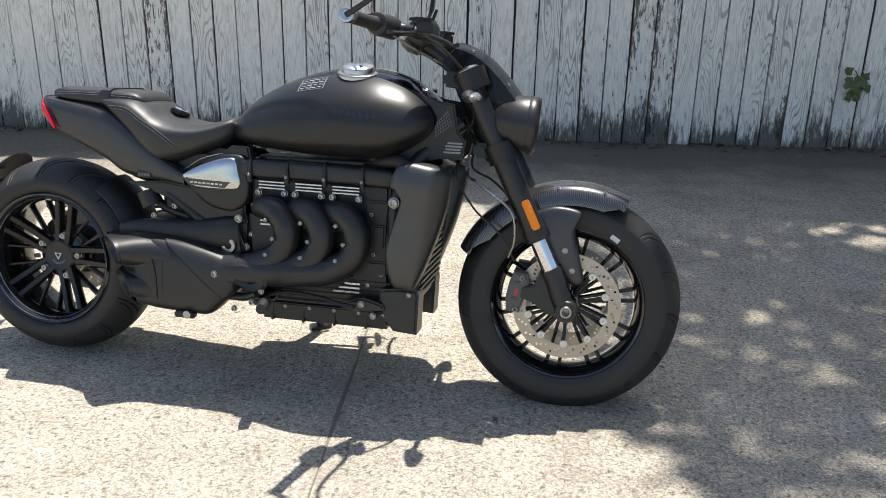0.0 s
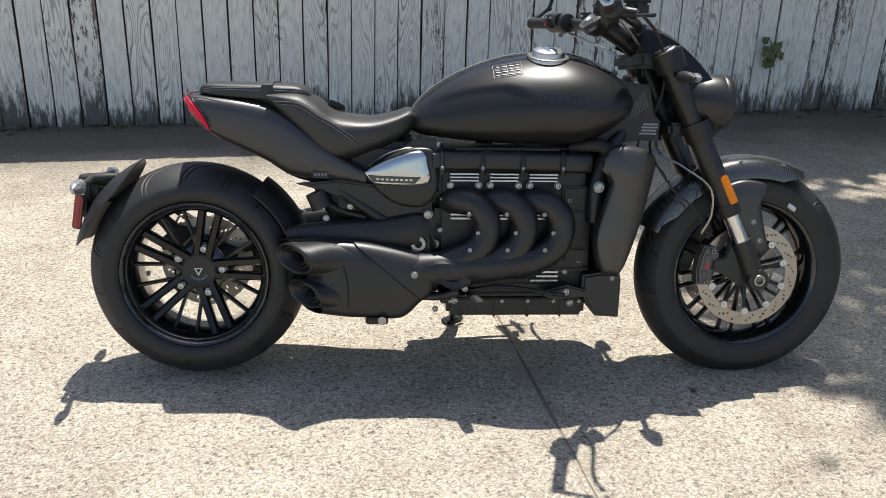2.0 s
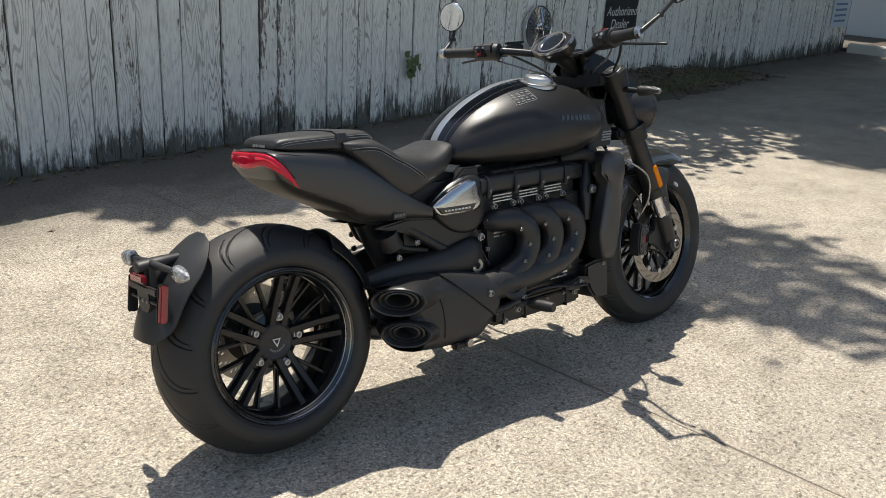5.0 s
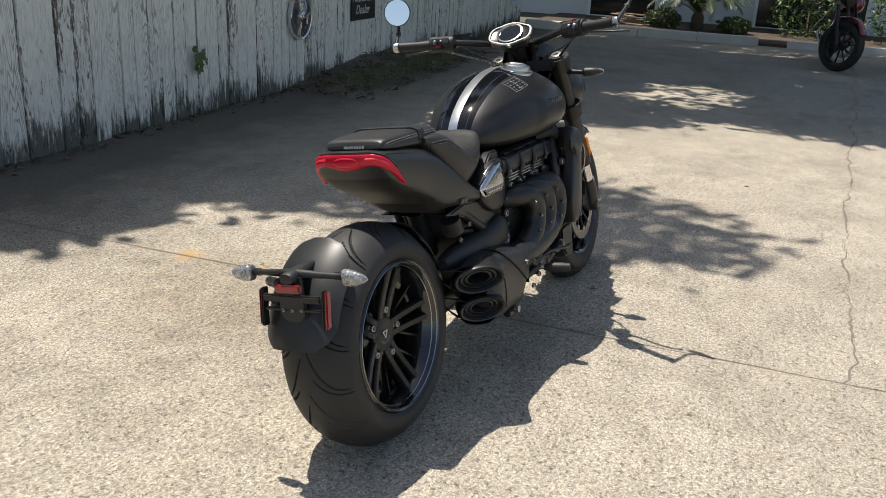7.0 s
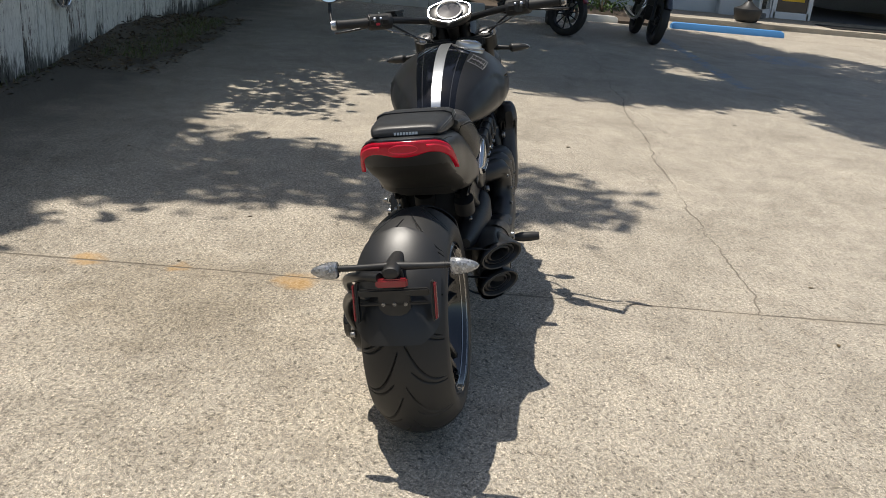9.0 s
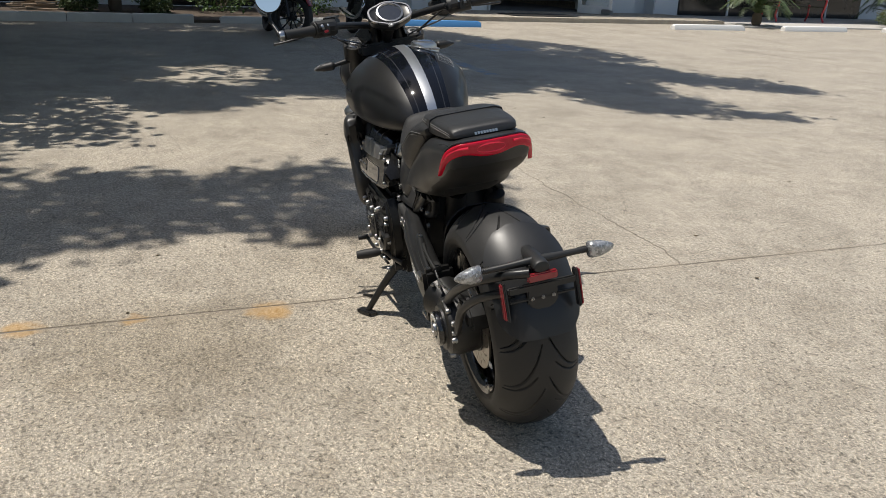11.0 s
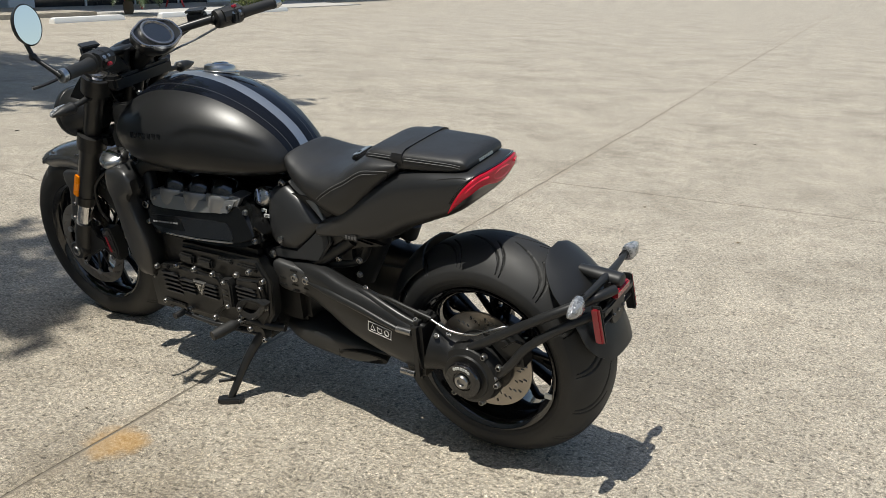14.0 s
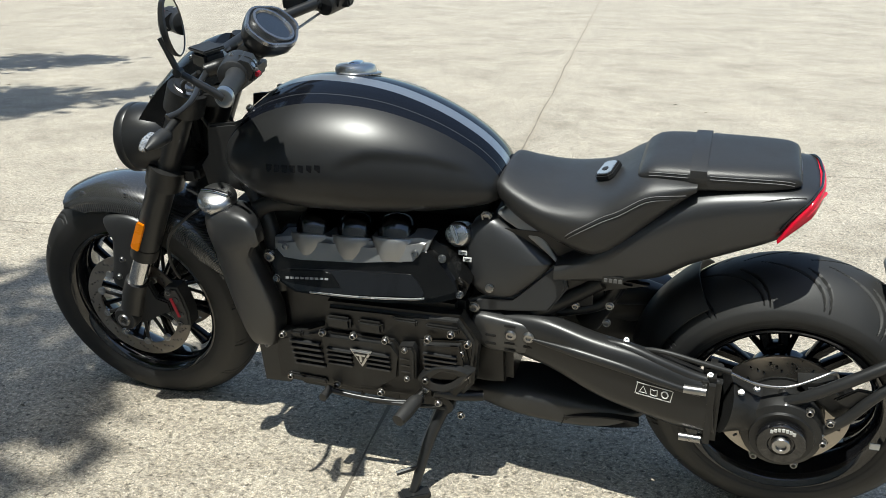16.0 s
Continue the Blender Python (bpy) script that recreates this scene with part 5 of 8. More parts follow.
def side_panels():
    frame_outline = [(0.30, 0.60), (0.42, 0.612), (0.52, 0.600), (0.60, 0.700), (0.645, 0.735), (0.70, 0.735), (0.71, 0.69), (0.69, 0.54), (0.70, 0.50), (0.66, 0.485), (0.55, 0.50), (0.47, 0.545), (0.38, 0.58)]
    for s in (-1, 1):
        fr = part("side_frame", plate(frame_outline, s * 0.095, s * 0.128, 0.006) if s < 0 else plate([(x, min(z, 0.672)) for x, z in frame_outline], 0.085, 0.112, 0.006), SATIN, bike, "black frame side plate")
        if s < 0:
            pn = part("side_panel", dome([(0.500, 0.640), (0.54, 0.672), (0.626, 0.708), (0.695, 0.704), (0.708, 0.66), (0.710, 0.592), (0.690, 0.555), (0.654, 0.536), (0.586, 0.546), (0.526, 0.590)], -0.128, -0.152, 4.0), SATIN, bike, "black side panel with a silver badge panel", smooth=60)
            bd = part("badge_panel", dome([(0.494, 0.638), (0.512, 0.651), (0.556, 0.674), (0.606, 0.693), (0.628, 0.699), (0.668, 0.698), (0.680, 0.660), (0.688, 0.624), (0.667, 0.603), (0.565, 0.600), (0.517, 0.608)], -0.144, -0.162, 3.0, 3), SILVER, pn, "bright silver badge panel", smooth=60)
            part("badge_edge", tube([(0.500, -0.146, 0.652), (0.554, -0.150, 0.689), (0.60, -0.150, 0.705), (0.628, -0.148, 0.711)], [0.0015, 0.005, 0.006, 0.002], 8, 5, 0.5), SILVER, bd)
            part("badge_inset", plate([(0.506, 0.631), (0.658, 0.627), (0.640, 0.608), (0.522, 0.613)], -0.150, -0.1630, 0.0005), GLOSS, bd)
            flat_bars([(Vector((0.534 + 0.0135 * k, -0.1636, 0.6205 - 0.0003 * k)), 0.0088) for k in range(8)], 0.0048, bd, WHITE, "badge_letters", "pale badge letters", (0, -1, 0))
        else:
            pn = part("side_panel", dome([(0.706, 0.680), (0.690, 0.705), (0.655, 0.716), (0.625, 0.708), (0.568, 0.676), (0.512, 0.638), (0.508, 0.628), (0.530, 0.600), (0.582, 0.553), (0.605, 0.542), (0.655, 0.540), (0.690, 0.560), (0.704, 0.600), (0.709, 0.640)], 0.118, 0.148, 2.6, 5, 14), GRAPHITE, bike, "grey-black side panel with a lock", xf=INWARD, smooth=60)
            part("frame_cover", dome([(0.640, 0.728), (0.604, 0.748), (0.580, 0.735), (0.552, 0.712), (0.520, 0.672), (0.490, 0.626), (0.506, 0.638), (0.566, 0.682), (0.624, 0.716)], 0.112, 0.130, 5.0, 3), SUNLITGREY, fr, "satin frame cover in grey lightened as if sunlit", xf=INWARD)
            part("frame_cover_low", plate([(0.700, 0.524), (0.682, 0.503), (0.511, 0.521), (0.472, 0.578), (0.484, 0.622), (0.506, 0.628), (0.595, 0.545), (0.66, 0.540)], 0.108, 0.130, 0.006, 3), GRAPHITE, fr, xf=INWARD)
            part("lock", lathe([(0.010, 0.0), (0.010, 0.004), (0.007, 0.005), (0, 0.004)], (0.644, 0.1450, 0.569), (0, 1, 0.25), 18), STEEL, pn)
            for x, z in ((0.709, 0.642), (0.698, 0.628)):
                part("notice", box(x - 0.010, x + 0.010, 0.1455, 0.1472, z - 0.005, z + 0.005, 0.0004), WHITE, pn, "small white label with illegible print", xf=INWARD, smooth=0)
                flat_bars([(INWARD @ Vector((x, 0.1475, z + 0.0015)), 0.014), (INWARD @ Vector((x, 0.1475, z - 0.002)), 0.010)], 0.0014, pn, DARK, "notice_print", "illegible dark print", (0, 1, 0.25))
            oc = part("oil_cap", lathe([(0.030, -0.03), (0.030, 0.0), (0.027, 0.012), (0.022, 0.016), (0.0, 0.017)], (0.724, 0.106, 0.676), (0.1, 0.9, 0.42), 30), ALLOY, bike, "polished oil filler cap")
            part("cap_grip", box(-0.022, 0.022, -0.005, 0.005, 0, 0.012, 0.003), CHROME, oc, xf=Matrix.Translation((0.726, 0.119, 0.682)) @ Vector((0.1, 0.9, 0.42)).to_track_quat("Z", "X").to_matrix().to_4x4() @ Matrix.Rotation(0.5, 4, "Z"))
        for x, y, z, r in ((0.664, 0.128, 0.716, 0.011), (0.680, 0.150, 0.517, 0.011)):
            part("frame_bolt", bolt((x, s * y * (0.66 if z > 0.7 else 1), z), (0, s, 0), r, 0.006), STEEL, fr)
    # rear subframe struts and the shock with its reservoir
    for s in (-1, 1):
        st = part("subframe_strut", join(tube([(0.40, s * 0.11, 0.60), (0.47, s * 0.115, 0.55), (0.56, s * 0.12, 0.49), (0.64, s * 0.125, 0.44)], 0.017, 12, 5), tube([(0.36, s * 0.09, 0.60), (0.40, s * 0.09, 0.53), (0.50, s * 0.10, 0.50)], 0.013, 10, 5)), CAST, bike)
        for x, z in ((0.38, 0.545), (0.385, 0.500), (0.455, 0.535)):
            part("strut_bolt", bolt((x, s * 0.118, z), (0, s, 0), 0.008, 0.005), STEEL, st)
    part("shock_reservoir", join(tube([(0.355, -0.105, 0.575), (0.375, -0.105, 0.53)], 0.032, 20), tube([(0.36, 0.02, 0.60), (0.44, 0.03, 0.44)], 0.032, 18)), PLASTIC, bike, "shock absorber with reservoir")
    part("link_cover", body([(0.27, 0.470, 0.430, 0.020, -0.105), (0.34, 0.484, 0.420, 0.034, -0.108), (0.45, 0.494, 0.410, 0.044, -0.112), (0.55, 0.503, 0.405, 0.048, -0.116), (0.64, 0.520, 0.400, 0.046, -0.118), (0.68, 0.516, 0.410, 0.036, -0.118)], 2.6, 36, 5, 0.5), PLASTIC, bike, "smooth black cover over the swing arm")
    part("battery_box", box(0.40, 0.66, -0.10, 0.10, 0.50, 0.72, 0.02), PLASTIC, bike)


def fender_shell(a0, a1, radius, half, drop, thick=0.004, taper=None):
    rings = []
    k = 24
    for i in range(k + 1):
        t = i / k
        a = radians(a0 + (a1 - a0) * t)
        w = half * (taper(t) if taper else 1.0)
        prof = [(u * w, radius - drop * abs(u * w / half) ** 2.6) for u in (-1, -0.85, -0.6, -0.3, 0, 0.3, 0.6, 0.85, 1)]
        prof = prof + [(y * 0.985, r - thick) for y, r in reversed(prof)]
        rings.append([Vector((AXLE_R.x - r * math.sin(a), AXLE_R.y + y, AXLE_R.z + r * math.cos(a))) for y, r in prof])
    return skin(rings)


def rear_end():
    hug = part("rear_fender", fender_shell(26, 77, 0.366, 0.112, 0.040, 0.004, lambda t: (0.22 + 0.78 * math.sqrt(1 - (1 - t / 0.38) ** 2)) if t < 0.38 else 1.0 - 0.42 * (max(0, t - 0.70) / 0.30) ** 3.2), MATT, bike, "short matt black rear fender")
    part("inner_fender", fender_shell(-76, -36, 0.346, 0.104, 0.05), PLASTIC, bike, "black inner fender ahead of the rear wheel")
    # fender stays on the left
    stays = part("fender_stay", join(
        tube([(0.0, 0.172, 0.398), (-0.06, 0.176, 0.44), (-0.13, 0.168, 0.487), (-0.22, 0.140, 0.538), (-0.30, 0.085, 0.572), (-0.335, 0.03, 0.58)], 0.0125, 14, 6),
        tube([(-0.075, 0.172, 0.335), (-0.12, 0.176, 0.385), (-0.165, 0.168, 0.445), (-0.24, 0.13, 0.50), (-0.31, 0.07, 0.525)], 0.0115, 14, 6)), SATIN, bike, "black tube stays carrying the fender")
    for p in ((0.0, 0.182, 0.398), (-0.075, 0.182, 0.335), (-0.09, 0.182, 0.371)):
        part("stay_bolt", bolt(p, (0, 1, 0), 0.008, 0.006), STEEL, stays)
    part("stay_web", plate([(-0.09, 0.42), (-0.13, 0.455), (-0.165, 0.452), (-0.125, 0.40)], 0.160, 0.170, 0.003), SATIN, stays)
    # plate carrier
    pc = part("plate_carrier", join(box(-0.334, -0.322, -0.090, 0.090, 0.528, 0.548, 0.004), box(-0.332, -0.322, -0.088, 0.088, 0.505, 0.512, 0.002),
                                     plate([(-0.040, 0.548), (0.040, 0.548), (0.040, 0.500), (0.028, 0.484), (0.010, 0.476), (0.007, 0.466), (-0.007, 0.466), (-0.010, 0.476), (-0.028, 0.484), (-0.040, 0.500)], 0, 0.016, 0.003), box(-0.328, -0.30, -0.026, 0.026, 0.53, 0.60, 0.008)), PLASTIC, bike, "black number plate carrier without a plate")
    for v in pc.data.vertices:
        if v.co.y > -0.001 and v.co.y < 0.0165 and abs(v.co.x) < 0.0405 and v.co.z < 0.549:
            v.co = Vector((-0.332 + v.co.y, v.co.x, v.co.z - 0.004))
    for y in (-0.028, 0.0, 0.028):
        part("carrier_bolt", bolt((-0.3325, y, 0.508), (-1, 0, 0), 0.0042, 0.003), STEEL, pc)
    part("rear_reflector", box(-0.345, -0.330, -0.040, 0.040, 0.556, 0.578, 0.004), REFLEX, pc, "red rear reflector")
    for s in (-1, 1):
        part("side_reflector", join(box(-0.006, 0.006, -0.004, 0.004, -0.047, 0.047, 0.003)), REFLEX, pc, "red side reflector", xf=Matrix.Translation((-0.322, s * 0.102, 0.511)) @ Matrix.Rotation(0.16, 4, "Y") @ Matrix.Diagonal((1.9, 1, 1, 1)))
        part("reflector_back", box(-0.013, 0.013, -0.004, 0.004, -0.051, 0.051, 0.003), PLASTIC, pc, xf=Matrix.Translation((-0.322, s * 0.095, 0.511)) @ Matrix.Rotation(0.16, 4, "Y"))
    # indicators
    bar = part("indicator_bar", join(tube([(-0.292, -0.150, 0.592), (-0.299, -0.07, 0.595), (-0.304, 0, 0.598), (-0.299, 0.07, 0.595), (-0.292, 0.150, 0.592)], [0.007, 0.009, 0.012, 0.009, 0.007], 14, 5),
                                     body([(-0.342, 0.602, 0.582, 0.016), (-0.335, 0.608, 0.578, 0.021), (-0.28, 0.612, 0.582, 0.022), (-0.23, 0.612, 0.592, 0.016)], 2.2, 24, 4)), PLASTIC, bike, "rear indicator bar")
    for s in (-1, 1):
        rings = []
        for y, h, d, dx in ((0.141, 0.012, 0.009, 0.0), (0.143, 0.0200, 0.013, 0.0), (0.149, 0.0222, 0.016, -0.002), (0.172, 0.0205, 0.016, -0.004), (0.192, 0.0150, 0.012, -0.004), (0.206, 0.0085, 0.007, -0.003), (0.2120, 0.003, 0.002, -0.002)):
            rings.append([Vector((-0.293 + dx + d * math.copysign(abs(math.cos(a)) ** 0.75, math.cos(a)), s * y, 0.590 - 0.02 * (y - 0.146) + h * math.copysign(abs(math.sin(a)) ** 0.75, math.sin(a)))) for a in (2 * math.pi * k / 18 for k in range(18))])
        part("rear_indicator", skin(rings), CLEAR, bar, "clear tapered rear indicator lens", smooth=35)
        part("stalk_rib", join(*[lathe([(0.007, -0.0012), (0.0098, -0.0008), (0.0098, 0.0008), (0.007, 0.0012)], (-0.2925, s * (0.118 + 0.0060 * k), 0.5925), (0, 1, 0), 14) for k in range(4)]), PLASTIC, bar)
    # swing arm with the drive shaft, left side only
    arm_pts = [(0.640, 0.118, 0.452), (0.52, 0.134, 0.446), (0.40, 0.155, 0.414), (0.30, 0.163, 0.394), (0.21, 0.166, 0.374), (0.14, 0.168, 0.362)]
    rings = []
    line = smooth_line(arm_pts, 6)
    for i, p in enumerate(line):
        t = i / (len(line) - 1)
        h, w = 0.046 + 0.036 * math.sin(t * 2.5), 0.036 + 0.004 * t
        rings.append([p + Vector((0.35 * h * math.copysign(abs(math.sin(a)) ** 0.7, math.sin(a)) * 0.3, w * math.copysign(abs(math.cos(a)) ** 0.7, math.cos(a)), h * math.copysign(abs(math.sin(a)) ** 0.7, math.sin(a)))) for a in (2 * math.pi * j / 24 for j in range(24))])
    arm = part("swing_arm", skin(rings), SATIN, bike, "single-sided black swing arm with drive shaft", smooth=50)
    part("arm_rib", tube([(0.54, 0.168, 0.462), (0.44, 0.182, 0.455), (0.34, 0.192, 0.442), (0.25, 0.200, 0.424), (0.17, 0.202, 0.408)], [0.004, 0.012, 0.012, 0.009, 0.006], 12, 5), SATIN, arm)
    part("arm_rib", tube([(0.42, 0.150, 0.474), (0.34, 0.162, 0.474), (0.26, 0.174, 0.456), (0.19, 0.180, 0.438), (0.13, 0.182, 0.428)], [0.006, 0.015, 0.014, 0.012, 0.010], 12, 5), SATIN, arm)
    for p in ((0.335, 0.160, 0.489), (0.155, 0.185, 0.448), (0.09, 0.19, 0.420), (0.06, 0.175, 0.425)):
        part("arm_bolt", bolt(p, (0, 0.5, 0.85), 0.006, 0.005), STEEL, arm)
    part("wire_clamp", box(0.13, 0.17, 0.150, 0.176, 0.440, 0.462, 0.004), PLASTIC, arm)
    part("arm_flange", join(box(0.130, 0.168, 0.112, 0.208, 0.272, 0.450, 0.012)), CAST, arm)
    for z in (0.418, 0.288):
        part("flange_bolt", tube([(0.206, 0.203, z), (0.160, 0.203, z)], 0.0095, 12), STEEL, arm)
    down = 0.15
    def on_label(u, w):
        return Vector((0.266 - 0.5 * u, 0.2045, 0.397 - 0.5 * u * down + 0.5 * w))
    flat_bars([(on_label(0, 0.030), 0.076), (on_label(0, -0.030), 0.076)], 0.0018, arm, WHITE, "label_frame", "outlined warning label", (0, 1, 0), (-1, 0, -down))
    flat_bars([(on_label(0.075, 0), 0.0018), (on_label(-0.075, 0), 0.0018)], 0.030, arm, WHITE, "label_frame", "outlined warning label", (0, 1, 0), (-1, 0, -down))
    sign = tube([on_label(-0.061, -0.017), on_label(-0.046, 0.018), on_label(-0.031, -0.017), on_label(-0.061, -0.017)], 0.0011, 6, 1)
    book = tube([on_label(-0.014, -0.016), on_label(-0.014, 0.014), on_label(0.0, 0.008), on_label(0.014, 0.014), on_label(0.014, -0.016), on_label(0.0, -0.020), on_label(-0.014, -0.016)], 0.0011, 6, 1)
    part("label_signs", join(sign, book, tube([on_label(0.046 + 0.014 * math.cos(a), 0.018 * math.sin(a)) for a in (0, 1.05, 2.1, 3.14, 4.2, 5.25, 6.28)], 0.0016, 6, 2)), WHITE, arm, "three small warning signs")
    # perforated heel guard
    g = part("heel_guard", dome([(0.689, 0.483), (0.669, 0.503), (0.59, 0.496), (0.510, 0.487), (0.501, 0.476), (0.515, 0.434), (0.554, 0.412), (0.640, 0.409), (0.674, 0.428)], 0.146, 0.166, 3.5), GUARD, bike, "perforated grey heel guard")
    for x, z in ((0.592, 0.465), (0.550, 0.465)):
        part("guard_bolt", lathe([(0.0135, -0.002), (0.0135, 0.004), (0.010, 0.007), (0.006, 0.007), (0.005, 0.003), (0.0, 0.003)], (x, 0.165, z), (0, 1, 0), 20), STEEL, g)
    for x, z in ((0.638, 0.456), (0.593, 0.487), (0.639, 0.434), (0.594, 0.422), (0.550, 0.438), (0.595, 0.441)):
        part("guard_slot", box(x - 0.013, x + 0.013, 0.1648, 0.1668, z - 0.0034, z + 0.0034, 0.001), DARK, g)
    # final drive
    fd = part("final_drive", join(lathe([(0.05, 0.085), (0.085, 0.10), (0.088, 0.16), (0.080, 0.186), (0.066, 0.192), (0.064, 0.198), (0.0, 0.198)], AXLE_R, (0, 1, 0), 44),
                                  tube([(0.125, 0.160, 0.365), (0.085, 0.150, 0.355), (0.04, 0.138, 0.34), (0.0, 0.135, 0.33)], [0.066, 0.054, 0.056, 0.062], 22, 5), tube([(0.03, 0.165, 0.372), (0.01, 0.160, 0.395), (0.0, 0.150, 0.41)], [0.02, 0.016, 0.013], 12, 4)), CAST, bike, "black cast final drive housing")
    part("drive_cap", lathe([(0.048, 0.195), (0.051, 0.210), (0.048, 0.216), (0.028, 0.217), (0.025, 0.213), (0.0, 0.213)], AXLE_R, (0, 1, 0), 40), GLOSS, fd)
    part("axle_bolt", lathe([(0.020, 0.209), (0.0205, 0.219), (0.018, 0.223), (0.011, 0.223), (0.009, 0.217), (0.0, 0.217)], AXLE_R, (0, 1, 0), 24), STEEL, fd, "large bright axle bolt")
    flat_bars([(AXLE_R + Vector((-0.039 * math.sin(a), 0.2170, 0.039 * math.cos(a))), 0.006) for a in (-0.6, -0.4, -0.2, 0, 0.2, 0.4, 0.6)], 0.008, fd, WHITE, "print", "small pale letters", (0, 1, 0), (-1, 0, 0))
    for a in (35, 95, 155, 215):
        p = AXLE_R + Vector((-0.083 * math.sin(radians(a)), 0.176, 0.083 * math.cos(radians(a))))
        part("cover_bolt", bolt(p, (0, 1, 0), 0.008, 0.010), STEEL, fd)
    cal = part("rear_caliper", plate([(-0.02, 0.43), (-0.09, 0.44), (-0.135, 0.40), (-0.14, 0.36), (-0.10, 0.355), (-0.06, 0.39)], 0.085, 0.150, 0.010, 2), CAST, bike, "black rear brake caliper")
    part("brake_hose", tube([(0.12, 0.172, 0.455), (0.06, 0.174, 0.436), (0.0, 0.165, 0.434), (-0.05, 0.15, 0.452), (-0.085, 0.132, 0.462), (-0.10, 0.125, 0.44)], 0.0036, 10, 7), STEEL, cal, "steel brake hose")
    part("hose_cover", tube([(0.33, 0.150, 0.462), (0.26, 0.168, 0.480), (0.18, 0.174, 0.470), (0.115, 0.172, 0.456)], 0.0060, 10, 7), PLASTIC, cal)
    part("wheel_tag", box(-0.205, -0.185, 0.118, 0.122, 0.27, 0.285, 0.0005), WHITE, bike, "small pale tag on the rear tyre")


# --- engine ---
def engine():
    blk = part("crankcase", box(0.70, 1.165, -0.135, 0.170, 0.265, 0.55, 0.02), CAST, bike, "black three-cylinder engine block")
    part("sump", box(0.74, 1.16, -0.125, 0.16, 0.205, 0.27, 0.012), CAST, blk)
    part("gearbox", box(0.60, 0.72, -0.13, 0.13, 0.28, 0.52, 0.02), CAST, blk)
    for k in range(4):
        part("sump_rib", box(0.78 + 0.10 * k, 0.788 + 0.10 * k, -0.1285, 0.162, 0.203, 0.262, 0.002), CAST, blk)
    part("sump_rail", box(0.72, 1.165, -0.132, -0.120, 0.245, 0.262, 0.004), CAST, blk)
    for k in range(6):
        part("sump_bolt", bolt((0.75 + 0.078 * k, -0.132, 0.253), (0, -1, 0), 0.005, 0.004), STEEL, blk)
    head = part("cylinder_head", join(box(0.712, 1.145, -0.124, 0.12, 0.535, 0.648, 0.010), box(0.705, 1.15, -0.118, 0.10, 0.395, 0.54, 0.012)), CAST, bike)
    cam = part("cam_cover", body([(0.698, 0.688, 0.648, 0.055, -0.09), (0.708, 0.702, 0.644, 0.064, -0.09), (0.92, 0.704, 0.642, 0.065, -0.09), (1.135, 0.699, 0.638, 0.064, -0.09), (1.150, 0.686, 0.640, 0.055, -0.09)], 4.5, 40, 4, 0.5), MATT, bike, "matt black cam cover")
    part("cam_badge", plate([(0.835, 0.697), (0.975, 0.695), (0.960, 0.684), (0.945, 0.680), (0.865, 0.681), (0.850, 0.686)], -0.150, -0.158, 0.002), GRAPHITE, cam, "small name plate", xf=Matrix.Translation((0, 0.010, 0.004)))
    part("cam_tray", join(box(0.72, 1.13, -0.10, 0.02, 0.700, 0.710, 0.004), *[box(0.76, 1.06, -0.128 + 0.012 * k, -0.124 + 0.012 * k, 0.703, 0.7095, 0.001) for k in range(3)]), CAST, cam)
    for k in range(4):
        x = 0.718 + 0.1165 * k
        part("cover_rib", tube([(x, -0.120, 0.7035), (x, -0.148, 0.697), (x, -0.1565, 0.678), (x, -0.158, 0.655), (x, -0.152, 0.636)], [0.0045, 0.0055, 0.006, 0.0085, 0.0085], 12, 5), MATT, cam)
        part("rib_bolt", bolt((x, -0.1655, 0.656), (0, -1, 0.1), 0.0045, 0.003), STEEL, cam)
    for k in range(3):
        x = 0.742 + 0.1155 * k
        for j in range(3):
            part("head_fin", box(x, x + 0.083, -0.146, -0.120, 0.6145 + 0.0095 * j, 0.6185 + 0.0095 * j, 0.0008), ALLOY, head, "bright machined fin edge")
            part("head_fin", box(x + 0.004, x + 0.062, -0.139, -0.116, 0.502 + 0.0115 * j, 0.5070 + 0.0115 * j, 0.0008), ALLOY, head, "bright machined fin edge")
        for dx in (0.001, 0.083):
            part("head_bolt", bolt((x + dx, -0.146, 0.6035), (0, -1, 0), 0.0090, 0.008), STEEL, head)
        part("head_bolt", bolt((x + 0.032, -0.140, 0.545), (0, -1, 0), 0.0075, 0.008), STEEL, head)
    for j in range(3):
        part("case_edge", box(0.985 + 0.018 * j, 1.068, -0.150, -0.128, 0.318 + 0.013 * j, 0.3235 + 0.013 * j, 0.0008), ALLOY, blk, "bright machined fin edge")
    for j in range(6):
        part("case_rib", box(0.70, 1.16, -0.1400, -0.130, 0.272 + 0.0155 * j, 0.279 + 0.0155 * j, 0.0015), CAST, blk)
    for x, z in ((1.095, 0.56), (1.12, 0.50), (1.105, 0.44), (1.13, 0.38), (1.09, 0.345), (0.722, 0.56), (0.716, 0.47)):
        part("case_bolt", bolt((x, -0.136, z), (0, -1, 0), 0.0065, 0.006), STEEL, blk)
    part("end_cover", join(plate([(1.075, 0.60), (1.150, 0.60), (1.158, 0.40), (1.10, 0.36), (1.07, 0.42)], -0.12, -0.138, 0.006), box(1.09, 1.14, -0.150, -0.13, 0.46, 0.53, 0.006), box(1.085, 1.15, -0.148, -0.13, 0.375, 0.42, 0.006)), CAST, blk)
    # exhaust: three headers, a collector and a heavy twin silencer
    ex = part("exhaust", tube([(1.045, -0.170, 0.405), (0.98, -0.182, 0.390), (0.86, -0.186, 0.376), (0.74, -0.184, 0.368), (0.64, -0.178, 0.360)], [0.034, 0.044, 0.048, 0.048, 0.05], 22, 6), MATT, bike, "matt black exhaust with three curved headers")
